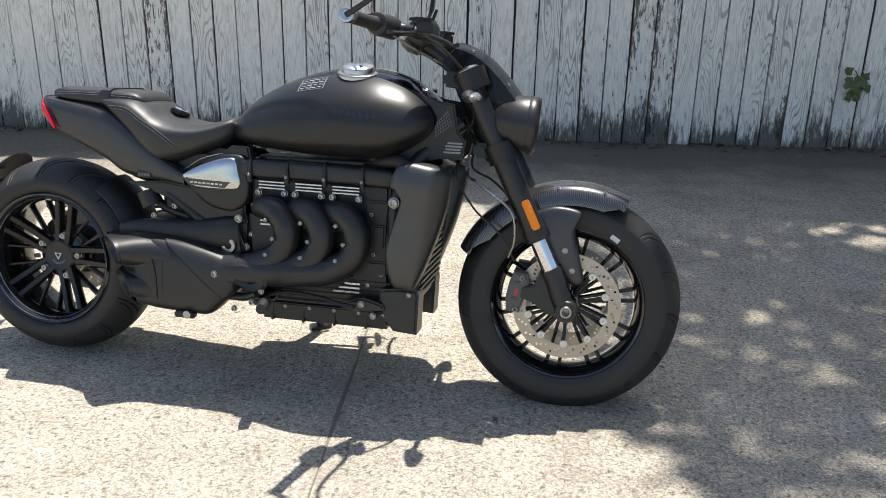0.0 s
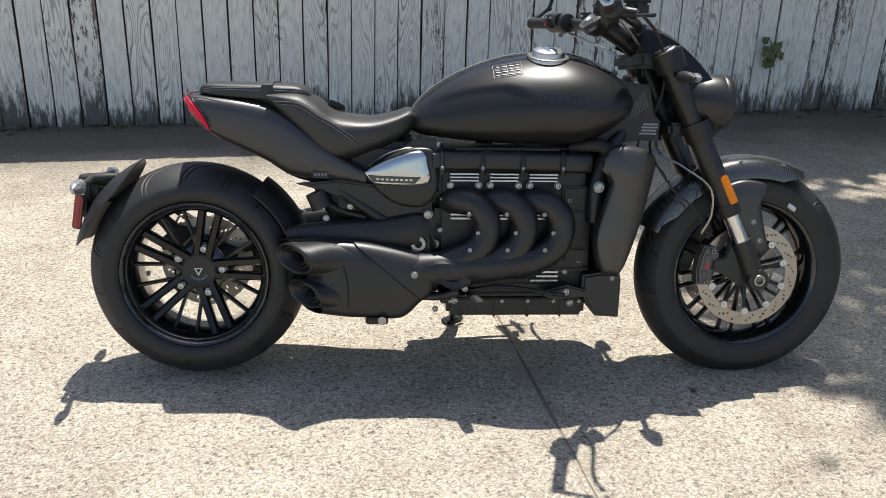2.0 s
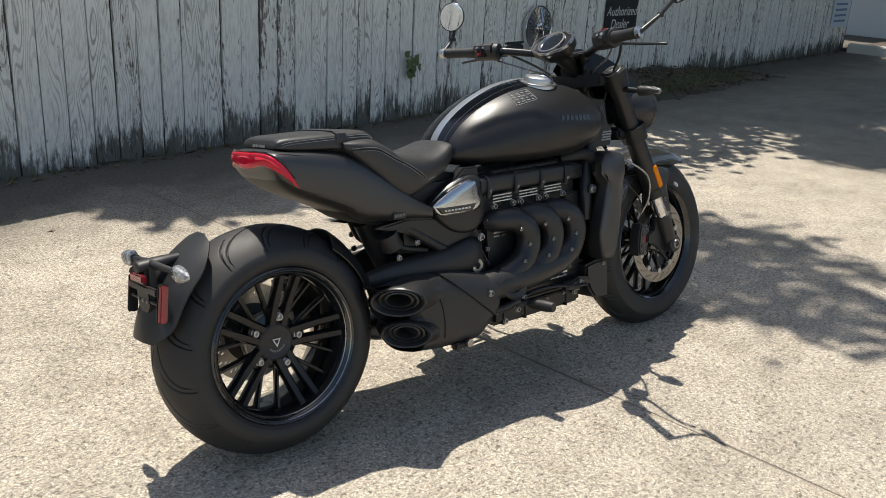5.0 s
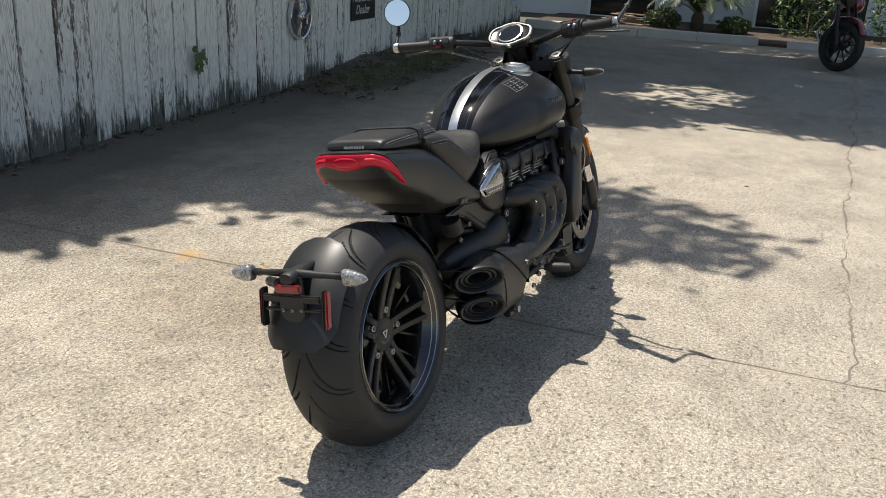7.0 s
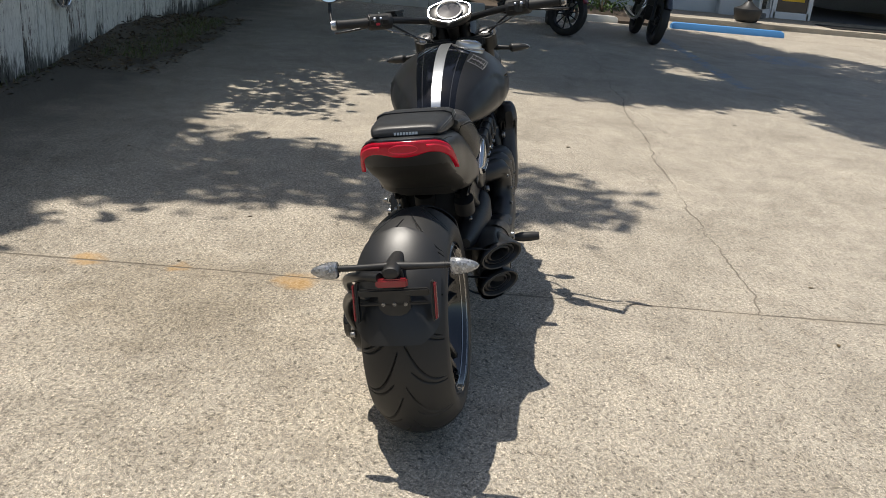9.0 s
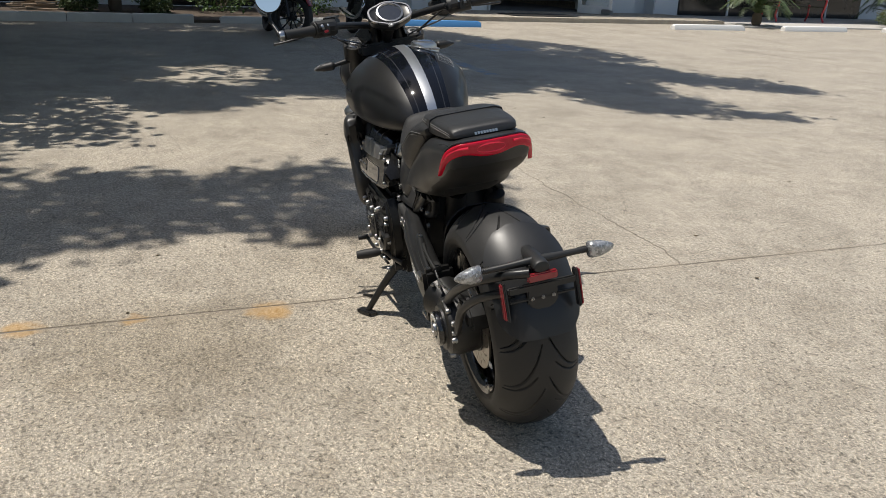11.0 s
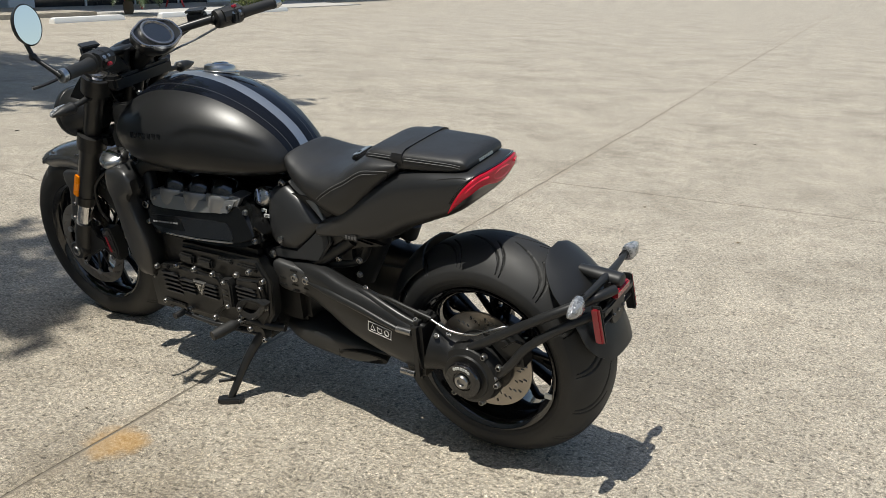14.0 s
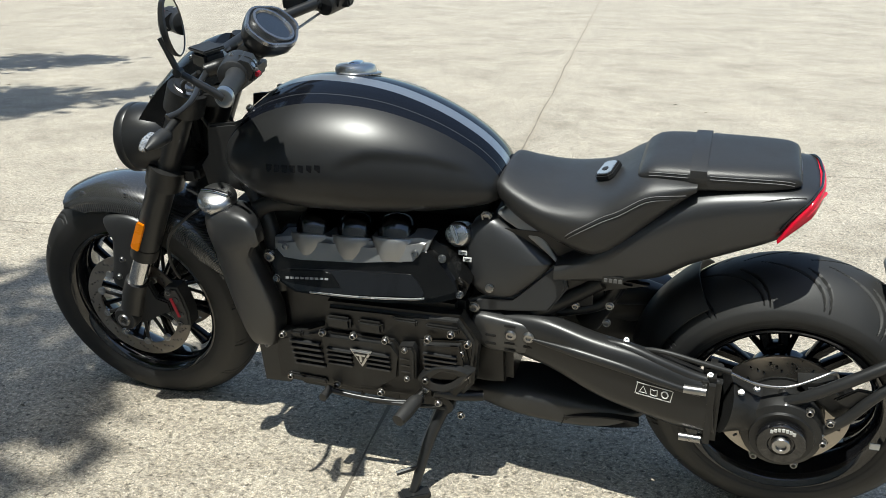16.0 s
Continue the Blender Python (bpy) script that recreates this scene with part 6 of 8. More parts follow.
    for k in range(3):
        o = 0.108 * k
        part("header", tube([(0.740 + o, -0.112, 0.550), (0.764 + o, -0.150, 0.557), (0.808 + o, -0.178, 0.554), (0.842 + o, -0.187, 0.520), (0.848 + o, -0.188, 0.474), (0.827 + o, -0.187, 0.428), (0.775 + o, -0.185, 0.395), (0.728 + o, -0.180, 0.376)],
                            [0.034, 0.037, 0.0385, 0.039, 0.039, 0.0395, 0.041, 0.043], 26, 7), MATT, ex, "curved exhaust header with heat shield")
        for (x, y, z) in ((0.792, -0.2195, 0.530), (0.818, -0.2285, 0.478), (0.796, -0.2275, 0.428)):
            part("shield_rivet", bolt((x + o, y + 0.004, z), (-0.15, -1, 0), 0.0055, 0.004), STEEL, ex)
    CAN = [(0.697, 0.384, 0.310, 0.030, -0.168), (0.686, 0.394, 0.292, 0.046, -0.167), (0.655, 0.405, 0.262, 0.055, -0.166), (0.605, 0.419, 0.219, 0.059, -0.166), (0.53, 0.435, 0.218, 0.060, -0.166), (0.46, 0.446, 0.221, 0.061, -0.168), (0.42, 0.449, 0.226, 0.061, -0.170), (0.385, 0.447, 0.236, 0.054, -0.172), (0.36, 0.438, 0.252, 0.042, -0.172)]
    sil = part("silencer", body(CAN, 3.2, 64, 8, 0.5), MATT, ex, "stacked twin silencer", smooth=45)

    def lagging(x_from, x_to, lift):
        """A skin over the silencer between two stations."""
        return body([(x, top + lift, low - lift, w + lift, y) for x, top, low, w, y in CAN if x_from <= x <= x_to], 3.2, 64, 8, 0.5)
    shield = lagging(0.45, 0.70, 0.0045)
    geom = shield.verts[:] + shield.edges[:] + shield.faces[:]
    bmesh.ops.bisect_plane(shield, geom=geom, plane_co=(0.465, 0, 0.447), plane_no=(0.155, 0, 0.184), clear_inner=True)
    part("heat_shield", shield, MATT, sil, "satin heat shield with a slanting edge", smooth=45)
    for a, b in (((0.412, 0.446), (0.452, 0.262)), ((0.465, 0.444), (0.655, 0.284))):
        pts = [(a[0] + (b[0] - a[0]) * f, a[1] + (b[1] - a[1]) * f) for f in (0.05, 0.2, 0.4, 0.6, 0.8, 1.0)]
        bow = 0.014 if a[0] < 0.45 else 0.0
        part("shell_seam", tube([on_flank(CAN, 3.2, 0.5, x + bow * math.sin(math.pi * i / 5), z, -1, 0.0015) for i, (x, z) in enumerate(pts)], 0.0022, 6, 6), DARK, sil)
    part("shield_rivet", bolt((0.639, -0.2290, 0.357), (0, -1, 0), 0.009, 0.006), STEEL, sil)
    part("hanger_tab", box(0.500, 0.566, -0.215, -0.190, 0.206, 0.226, 0.004), CAST, sil)
    end = Vector((-0.735, -0.675, -0.30)).normalized()
    shell = body([(0.47, 0.4465, 0.2200, 0.0620, -0.168), (0.42, 0.4510, 0.2245, 0.0625, -0.170), (0.37, 0.4530, 0.2320, 0.0600, -0.175), (0.31, 0.4510, 0.2400, 0.0580, -0.184), (0.25, 0.4480, 0.2460, 0.0560, -0.196), (0.17, 0.4450, 0.2500, 0.0550, -0.212)], 2.8, 72, 8, 0.5)
    for v in shell.verts:
        k = min(1.0, max(0.0, (0.43 - v.co.x) / 0.10))
        v.co.y += (-0.172 - v.co.y) * 0.40 * k * math.exp(-((v.co.z - 0.346) / 0.016) ** 2)
    bmesh.ops.bisect_plane(shell, geom=shell.verts[:] + shell.edges[:] + shell.faces[:], plane_co=Vector((0.315, -0.209, 0.348)) - end * 0.010, plane_no=end, clear_outer=True)
    part("silencer_shell", shell, MATT, sil, "sculpted silencer end cut off aslant", smooth=40)
    for path, tall, long in ((((0.58, -0.166, 0.372), (0.50, -0.170, 0.384), (0.43, -0.176, 0.394), (0.37, -0.190, 0.399), (0.300, -0.216, 0.401)), (0.044, 0.050, 0.053, 0.052, 0.046), (0.050, 0.054, 0.057, 0.066, 0.080)),
                                   (((0.58, -0.166, 0.282), (0.50, -0.170, 0.282), (0.43, -0.174, 0.287), (0.39, -0.182, 0.291), (0.330, -0.202, 0.296)), (0.050, 0.056, 0.055, 0.050, 0.044), (0.050, 0.054, 0.056, 0.062, 0.074))):
        line = smooth_line(path, 6)
        talls, longs = smooth_line([(v, 0, 0) for v in tall], 6), smooth_line([(v, 0, 0) for v in long], 6)
        rings = []
        for i, p in enumerate(line):
            f = i / (len(line) - 1)
            face = Vector((-1, 0, 0)).lerp(end, f ** 1.5).normalized()
            side = face.cross(Vector((0, 0, 1))).normalized()
            rise = side.cross(face)
            rings.append([p + side * longs[i].x * math.cos(q) + rise * talls[i].x * math.sin(q) for q in (2 * math.pi * j / 44 for j in range(44))])
        pipe = part("tail_pipe", skin(rings, caps=False), MATT, sil, "slash-cut oval tail pipe", smooth=40)
        side = end.cross(Vector((0, 0, 1))).normalized()
        rise, c, h, l = side.cross(end), Vector(path[-1]), tall[-1], long[-1]
        steps = ((1.0, -0.010), (1.02, 0.001), (0.98, 0.005), (0.90, 0.003), (0.84, -0.003), (0.79, -0.011), (0.75, -0.015), (0.735, -0.008), (0.65, -0.006), (0.61, -0.010), (0.565, -0.019), (0.55, -0.019), (0.535, -0.011), (0.45, -0.009), (0.41, -0.014), (0.37, -0.04), (0.30, -0.07), (0.02, -0.075))
        part("pipe_mouth", skin([[c + end * d + (side * l * math.cos(q) + rise * h * math.sin(q)) * k for q in (2 * math.pi * j / 52 for j in range(52))] for k, d in steps], caps=False), MATT, pipe, "stepped oval rings in the mouth", smooth=30)
        part("pipe_fin", join(*[tube([c + side * l * u + rise * h * v * 0.98, c + side * l * (u + 0.42) + rise * h * v * 0.86 - end * 0.030, c + side * l * (u + 0.75) + rise * h * v * 0.50 - end * 0.065] if u > 0 else [c + side * l * 0.5 + rise * h * v, c + side * l * 0.9 + rise * h * v * 0.8 - end * 0.04, c + side * l * 1.0 + rise * h * v * 0.4 - end * 0.08], [0.002, 0.006, 0.002], 10, 6, 0.6) for u, v in ((0.62, 0.80), (0.62, -0.80))]), MATT, pipe)
    lsil = part("left_silencer", body([(0.72, 0.258, 0.215, 0.04, 0.060), (0.66, 0.278, 0.212, 0.062, 0.068), (0.59, 0.291, 0.206, 0.072, 0.075), (0.48, 0.292, 0.204, 0.074, 0.080), (0.39, 0.289, 0.212, 0.070, 0.082), (0.32, 0.284, 0.244, 0.060, 0.086), (0.285, 0.280, 0.266, 0.036, 0.090)], 3.4, 44, 6, 0.55), worn(material("exhaust_grey", (0.045, 0.046, 0.047), 0.42, 0.5), 0.06, 16), ex, "single left silencer", smooth=55)
    mouth = lathe([(0.030, -0.02), (0.031, 0.004), (0.027, 0.006), (0.021, -0.004), (0.019, 0.000), (0.013, -0.012), (0.0, -0.02)], (0, 0, 0), (0, 1, -0.35), 40)
    part("left_pipe_mouth", mouth, DARK, lsil, "long oval pipe mouth", xf=Matrix.Translation((0.385, 0.148, 0.246)) @ Matrix.Rotation(0.12, 4, "Y") @ Matrix.Diagonal((2.9, 1, 0.8, 1)))
    part("silencer_seam", tube([(0.50, 0.120, 0.289), (0.475, 0.145, 0.275), (0.468, 0.154, 0.245), (0.475, 0.150, 0.220)], 0.0015, 6, 6), DARK, lsil)
    part("hanger_bolt", lathe([(0.012, 0), (0.012, 0.02), (0.0, 0.021)], (0.548, -0.208, 0.221), (0, -1, 0), 18), STEEL, sil)
    # right foot control and pivot
    piv = part("pivot_plate", plate([(0.62, 0.475), (0.675, 0.478), (0.70, 0.43), (0.695, 0.32), (0.72, 0.27), (0.80, 0.27), (0.82, 0.30), (0.74, 0.345), (0.72, 0.40), (0.69, 0.405), (0.63, 0.40)], -0.128, -0.152, 0.006), SATIN, bike, "black swing arm pivot plate")
    part("pivot_bolt", lathe([(0.023, 0.0), (0.0235, 0.006), (0.021, 0.009), (0.011, 0.009), (0.009, 0.004), (0, 0.004)], (0.652, -0.152, 0.432), (0, -1, 0), 28), STEEL, piv, "large steel pivot bolt")
    part("bolt_socket", lathe([(0.0085, 0.0), (0.0085, 0.0062), (0, 0.0064)], (0.652, -0.152, 0.432), (0, -1, 0), 6), DARK, piv)
    part("frame_bolt", bolt((0.700, -0.142, 0.428), (0, -1, 0), 0.012, 0.007), STEEL, piv)
    for s in (-1, 1):
        hang = part("foot_hanger", join(ring_plate([(0.664, 0.388), (0.70, 0.396), (0.755, 0.390), (0.800, 0.350), (0.790, 0.318), (0.745, 0.312), (0.705, 0.335), (0.680, 0.368)], [(0.700, 0.368), (0.715, 0.376), (0.745, 0.374), (0.770, 0.352), (0.768, 0.340), (0.745, 0.335), (0.722, 0.346), (0.707, 0.360)], s * 0.206, s * 0.228),
                                         tube([(0.77, s * 0.215, 0.305), (0.72, s * 0.19, 0.285), (0.66, s * 0.17, 0.28)], 0.013, 12, 4)), SATIN, bike, "black footrest hanger")
        for x, z in ((0.785, 0.315), (0.755, 0.280), (0.70, 0.255)):
            part("hanger_bolt", bolt((x, s * 0.222, z), (0, s, 0), 0.008, 0.006), STEEL, hang)
        part("footrest", tube([(0.800, s * 0.225, 0.290), (0.806, s * 0.245, 0.290), (0.815, s * 0.285, 0.288), (0.822, s * 0.315, 0.287)], [0.010, 0.017, 0.018, 0.015], 16, 5), RUBBER, hang, "rubber-covered footrest")
        part("footrest_pin", tube([(0.795, s * 0.205, 0.295), (0.803, s * 0.232, 0.291)], 0.010, 12), STEEL, hang)
    ped = part("brake_pedal", join(tube([(0.79, -0.190, 0.300), (0.87, -0.200, 0.316), (0.95, -0.205, 0.312), (1.03, -0.22, 0.300), (1.075, -0.225, 0.297)], [0.010, 0.008, 0.008, 0.008, 0.009], 12, 5, 0.7), plate([(1.03, 0.300), (1.09, 0.316), (1.15, 0.300), (1.155, 0.282), (1.06, 0.272), (1.02, 0.282)], -0.160, -0.19, 0.006)), SATIN, bike, "black brake pedal and guard")
    for p in ((1.085, -0.192, 0.297), (1.11, -0.140, 0.25)):
        part("pedal_bolt", bolt(p, (0, -1, 0), 0.009, 0.006), STEEL, ped)
    sh = part("gear_lever", join(tube([(0.80, 0.20, 0.255), (0.88, 0.225, 0.262), (0.96, 0.235, 0.268), (1.03, 0.24, 0.278)], 0.007, 10, 5), tube([(0.74, 0.215, 0.262), (0.93, 0.232, 0.258)], 0.005, 8)), SATIN, bike, "black gear lever with linkage")
    part("toe_rubber", tube([(1.03, 0.235, 0.278), (1.032, 0.275, 0.280)], 0.0105, 14), RUBBER, sh)
    # left side: intake cover, throttle bodies, finned case
    cov = part("intake_cover", plate([(1.180, 0.617), (1.161, 0.647), (1.074, 0.653), (0.923, 0.657), (0.773, 0.675), (0.742, 0.657), (0.702, 0.612), (0.682, 0.588), (0.691, 0.563), (0.755, 0.540), (0.861, 0.527), (0.979, 0.521), (1.109, 0.522), (1.152, 0.542), (1.179, 0.582)], 0.110, 0.202, 0.020, 4), SEMI, bike, "gloss black intake cover with a grey upper band", xf=COVER)
    part("cover_band", plate([(1.160, 0.646), (1.074, 0.660), (0.915, 0.662), (0.802, 0.681), (0.773, 0.678), (0.786, 0.646), (0.805, 0.625), (0.944, 0.607), (1.088, 0.598), (1.134, 0.600), (1.157, 0.620)], 0.140, 0.207, 0.010, 3), SUNLITGREY, cov, "satin upper band in grey lightened as if sunlit", xf=COVER)
    part("cover_inset", plate([(1.141, 0.582), (1.039, 0.592), (0.813, 0.608), (0.793, 0.591), (0.777, 0.569), (0.783, 0.558), (0.940, 0.543), (1.093, 0.536), (1.134, 0.552)], 0.198, 0.2045, 0.003), GLOSS, cov, xf=COVER)
    part("cover_trim", tube([COVER @ Vector(p) for p in ((1.060, 0.2055, 0.539), (0.948, 0.2055, 0.542), (0.824, 0.2055, 0.552), (0.779, 0.2050, 0.558))], 0.0026, 8, 5), ALLOY, cov, "bright trim strip")
    part("cover_plate", plate([(1.141, 0.579), (1.031, 0.590), (1.005, 0.585), (0.982, 0.557), (1.037, 0.552), (1.111, 0.553), (1.139, 0.561)], 0.2035, 0.2070, 0.001), SEMI, cov, xf=COVER)
    flat_bars([(COVER @ Vector((1.118 - 0.0125 * k, 0.2078, 0.5655 + 0.0010 * k)), 0.0088) for k in range(9)], 0.0050, cov, NOTICE, "badge_letters", "pale badge letters", (0, 1, 0.39), (-1, 0, 0.08))
    for p in ((0.806, 0.207, 0.651), (0.744, 0.202, 0.645), (1.127, 0.207, 0.633), (0.700, 0.196, 0.572), (1.150, 0.198, 0.556)):
        part("cover_bolt", bolt(COVER @ Vector(p), (0, 1, 0.39), 0.0080, 0.006), STEEL, cov)
    for x, z in ((1.074, 0.650), (0.968, 0.655), (0.866, 0.664)):
        up = Vector((0.02, -0.42, 1)).normalized()
        foot = Vector((x, 0.122, z - 0.004))
        tb = part("throttle_body", lathe([(0.043, -0.05), (0.0450, -0.010), (0.0455, 0.008), (0.0440, 0.022), (0.0400, 0.036), (0.032, 0.047), (0.018, 0.054), (0.0, 0.056)], foot, up, 40), TRUMPET, bike, "rounded dark polished intake trumpet")
        part("trumpet_seat", lathe([(0.046, -0.052), (0.0535, -0.030), (0.0570, -0.012), (0.0580, -0.003), (0.0565, 0.001), (0.0450, 0.002)], foot, up, 44), SUNLITGREY, tb, "grey scalloped seat")
    case = part("clutch_case", join(plate([(1.175, 0.390), (1.09, 0.418), (1.045, 0.432), (1.03, 0.505), (0.70, 0.515), (0.66, 0.45), (0.675, 0.33), (0.72, 0.27), (1.03, 0.255), (1.19, 0.252), (1.190, 0.33)], 0.15, 0.203, 0.012, 3),
                                    plate([(1.045, 0.432), (0.86, 0.436), (0.838, 0.40), (0.85, 0.33), (0.90, 0.290), (1.03, 0.275), (1.045, 0.34)], 0.195, 0.222, 0.010, 3),
                                    plate([(0.795, 0.445), (0.69, 0.460), (0.68, 0.40), (0.69, 0.345), (0.79, 0.335)], 0.195, 0.218, 0.010, 3)), CAST, bike, "black finned engine case")
    for j in range(5):
        z = 0.318 + 0.0160 * j
        part("case_fin", box(1.048 + 0.002 * j, 1.130 + 0.002 * j, 0.198, 0.213, z, z + 0.0065, 0.001), GRAPHITE, case, "fin with a bright edge")
        if j < 4:
            part("case_fin", box(0.965, 1.030, 0.218, 0.230, 0.348 + 0.0135 * j, 0.3535 + 0.0135 * j, 0.001), GRAPHITE, case, "fin with a bright edge")
            part("case_fin", box(0.868, 0.930, 0.218, 0.230, 0.353 + 0.0135 * j, 0.3585 + 0.0135 * j, 0.001), GRAPHITE, case, "fin with a bright edge")
            part("case_fin", box(0.705, 0.785, 0.214, 0.225, 0.375 + 0.0135 * j, 0.3805 + 0.0135 * j, 0.001), GRAPHITE, case, "fin with a bright edge")
    part("case_emblem", plate([(0.967, 0.404), (0.911, 0.404), (0.939, 0.356)], 0.222, 0.232, 0.003), ALLOY, case, "triangular metal emblem")
    part("emblem_inset", plate([(0.958, 0.399), (0.920, 0.399), (0.939, 0.366)], 0.2315, 0.2335, 0.0005), GLOSS, case)
    part("emblem_bar", join(box(0.9265, 0.9515, 0.233, 0.2345, 0.391, 0.395), box(0.9365, 0.9415, 0.233, 0.2345, 0.374, 0.391)), ALLOY, case)
    for x, z in ((1.036, 0.436), (0.956, 0.440), (0.875, 0.441), (0.770, 0.462), (0.714, 0.484), (0.681, 0.452), (0.696, 0.425), (0.782, 0.344), (1.015, 0.285), (1.15, 0.275), (0.69, 0.36), (0.90, 0.285), (1.155, 0.40)):
        part("case_bolt", bolt((x, 0.2045 if x > 1.045 or x < 0.70 else 0.221, z), (0, 1, 0), 0.0080, 0.009), STEEL, case)
    for x0 in (0.885, 0.965):
        part("case_rib", box(x0, x0 + 0.062, 0.20, 0.217, 0.446, 0.478, 0.006), CAST, case)
    for x0, x1, z in ((1.05, 1.16, 0.268), (1.10, 1.13, 0.40), (0.70, 0.78, 0.475), (0.80, 0.86, 0.48)):
        part("case_rib", box(x0, x1, 0.198, 0.212, z, z + 0.016, 0.004), CAST, case)
    sc = part("sensor_cover", plate([(0.842, 0.430), (0.809, 0.436), (0.800, 0.42), (0.805, 0.342), (0.815, 0.335), (0.850, 0.339)], 0.20, 0.230, 0.005), CAST, case)
    part("cover_slot", join(*[box(0.816, 0.840, 0.2295, 0.2315, 0.360 + 0.018 * k, 0.366 + 0.018 * k, 0.001) for k in range(3)]), GRAPHITE, sc)
    for z in (0.426, 0.345):
        part("cover_bolt", bolt((0.826, 0.230, z), (0, 1, 0), 0.0065, 0.006), STEEL, sc)
    # oil lines and hoses in the gap behind the radiator, both sides
    for s in (-1, 1):
        part("coolant_hose", tube([(1.10, s * 0.10, 0.71), (1.18, s * 0.145, 0.72), (1.235, s * 0.15, 0.66), (1.24, s * 0.14, 0.56), (1.20, s * 0.13, 0.46)], 0.020, 14, 6), RUBBER, bike, "black coolant hose")
        part("frame_rail", tube([(1.34, s * 0.06, 0.84), (1.27, s * 0.085, 0.78), (1.205, s * 0.125, 0.70), (1.17, s * 0.150, 0.60), (1.165, s * 0.15, 0.50)], [0.022, 0.022, 0.022, 0.022, 0.022], 14, 6), SATIN, bike, "black frame rail")
        part("rail_bolt", bolt((1.170, s * 0.180, 0.605), (0, s, 0), 0.014, 0.008), STEEL, bike)


RAKE = Matrix.Identity(4)
RAKE[0][2], RAKE[0][3] = 0.13, -0.13 * 0.72


def shroud_shape(v):
    """A fuller cap above, drawn in and notched below it."""
    v.y *= 1.0 - 0.03 * ease((0.655 - v.z) / 0.05)
    v.x += 0.036 * ease((0.660 - v.z) / 0.028) * min(1.0, max(0.0, (v.z - 0.46) / 0.16)) * min(1.0, max(0.0, (1.275 - v.x) / 0.08))
    return v


def radiator():
    core = part("radiator", box(1.252, 1.298, -0.165, 0.165, 0.30, 0.70, 0.006), CAST, bike, "black radiator", xf=RAKE)
    for k in range(18):
        part("radiator_fin", box(1.298, 1.303, -0.155, 0.155, 0.325 + 0.02 * k, 0.335 + 0.02 * k), PLASTIC, core, xf=RAKE)
    for s in (-1, 1):
        part("radiator_shroud", body([(1.176, 0.695, 0.640, 0.014, s * 0.210), (1.190, 0.718, 0.470, 0.032, s * 0.204), (1.225, 0.728, 0.368, 0.054, s * 0.186), (1.262, 0.724, 0.352, 0.064, s * 0.174), (1.292, 0.718, 0.360, 0.062, s * 0.168), (1.322, 0.706, 0.480, 0.044, s * 0.160), (1.338, 0.690, 0.590, 0.024, s * 0.156)], 4.4, 56, 7, 0.55, shroud_shape), SHROUD, bike, "matt graphite radiator shroud", xf=RAKE, smooth=32)
        low = part("shroud_foot", plate([(1.138, 0.342), (1.19, 0.350), (1.248, 0.350), (1.254, 0.330), (1.252, 0.213), (1.18, 0.218), (1.155, 0.25), (1.136, 0.30)], s * 0.085, s * 0.175, 0.008, 2), MATT, bike, "black lower radiator cover")
        part("cover_bolt", bolt((1.225, s * 0.176, 0.334), (0, s, 0), 0.006, 0.004), STEEL, low)
    c = Vector((1.292, 0.172, 0.738))
    cap = part("radiator_cap", lathe([(0.044, -0.012), (0.046, -0.004), (0.046, 0.002), (0.043, 0.009), (0.034, 0.015), (0.014, 0.018), (0, 0.018)], c, (-0.10, 0.30, 0.95), 40), ALLOY, bike, "polished radiator cap")
    part("cap_grip", tube([c + Vector((-0.034, 0.004, 0.012)), c + Vector((0, 0.004, 0.019)), c + Vector((0.034, 0.004, 0.019))], 0.007, 10, 4, 0.7), CHROME, cap)


def side_stand():
    w = BIKE.inverted()
    foot = w @ Vector((-0.315, 2.875, 0.012))
    top = Vector((0.752, 0.178, 0.245))
    st = part("side_stand", join(tube([top, top.lerp(foot, 0.45) + Vector((0.006, 0.0, 0.004)), foot], [0.016, 0.0135, 0.011], 14, 5),
                                 lathe([(0.022, -0.015), (0.024, 0.0), (0.022, 0.015)], top, (0, 1, 0.1), 20)), SATIN, bike, "black side stand")
    f = bmesh.new()
    bmesh.ops.create_cube(f, size=1)
    bmesh.ops.bevel(f, geom=f.edges[:], offset=0.12, segments=2, affect="EDGES")
    part("stand_foot", f, SATIN, st, xf=w @ Matrix.Translation((-0.318, 2.880, 0.008)) @ Matrix.Rotation(0.5, 4, "Z") @ Matrix.Diagonal((0.075, 0.04, 0.014, 1)))
    part("stand_tab", tube([top.lerp(foot, 0.7), top.lerp(foot, 0.78) + Vector((0.05, 0.03, 0.01))], 0.006, 8), SATIN, st)
    part("stand_spring", tube([top + Vector((0.02, 0.01, -0.01)), top.lerp(foot, 0.5) + Vector((0.022, 0, 0))], 0.006, 10), STEEL, st)


tank()
seat()
tail()
side_panels()
rear_end()
engine()
radiator()
side_stand()


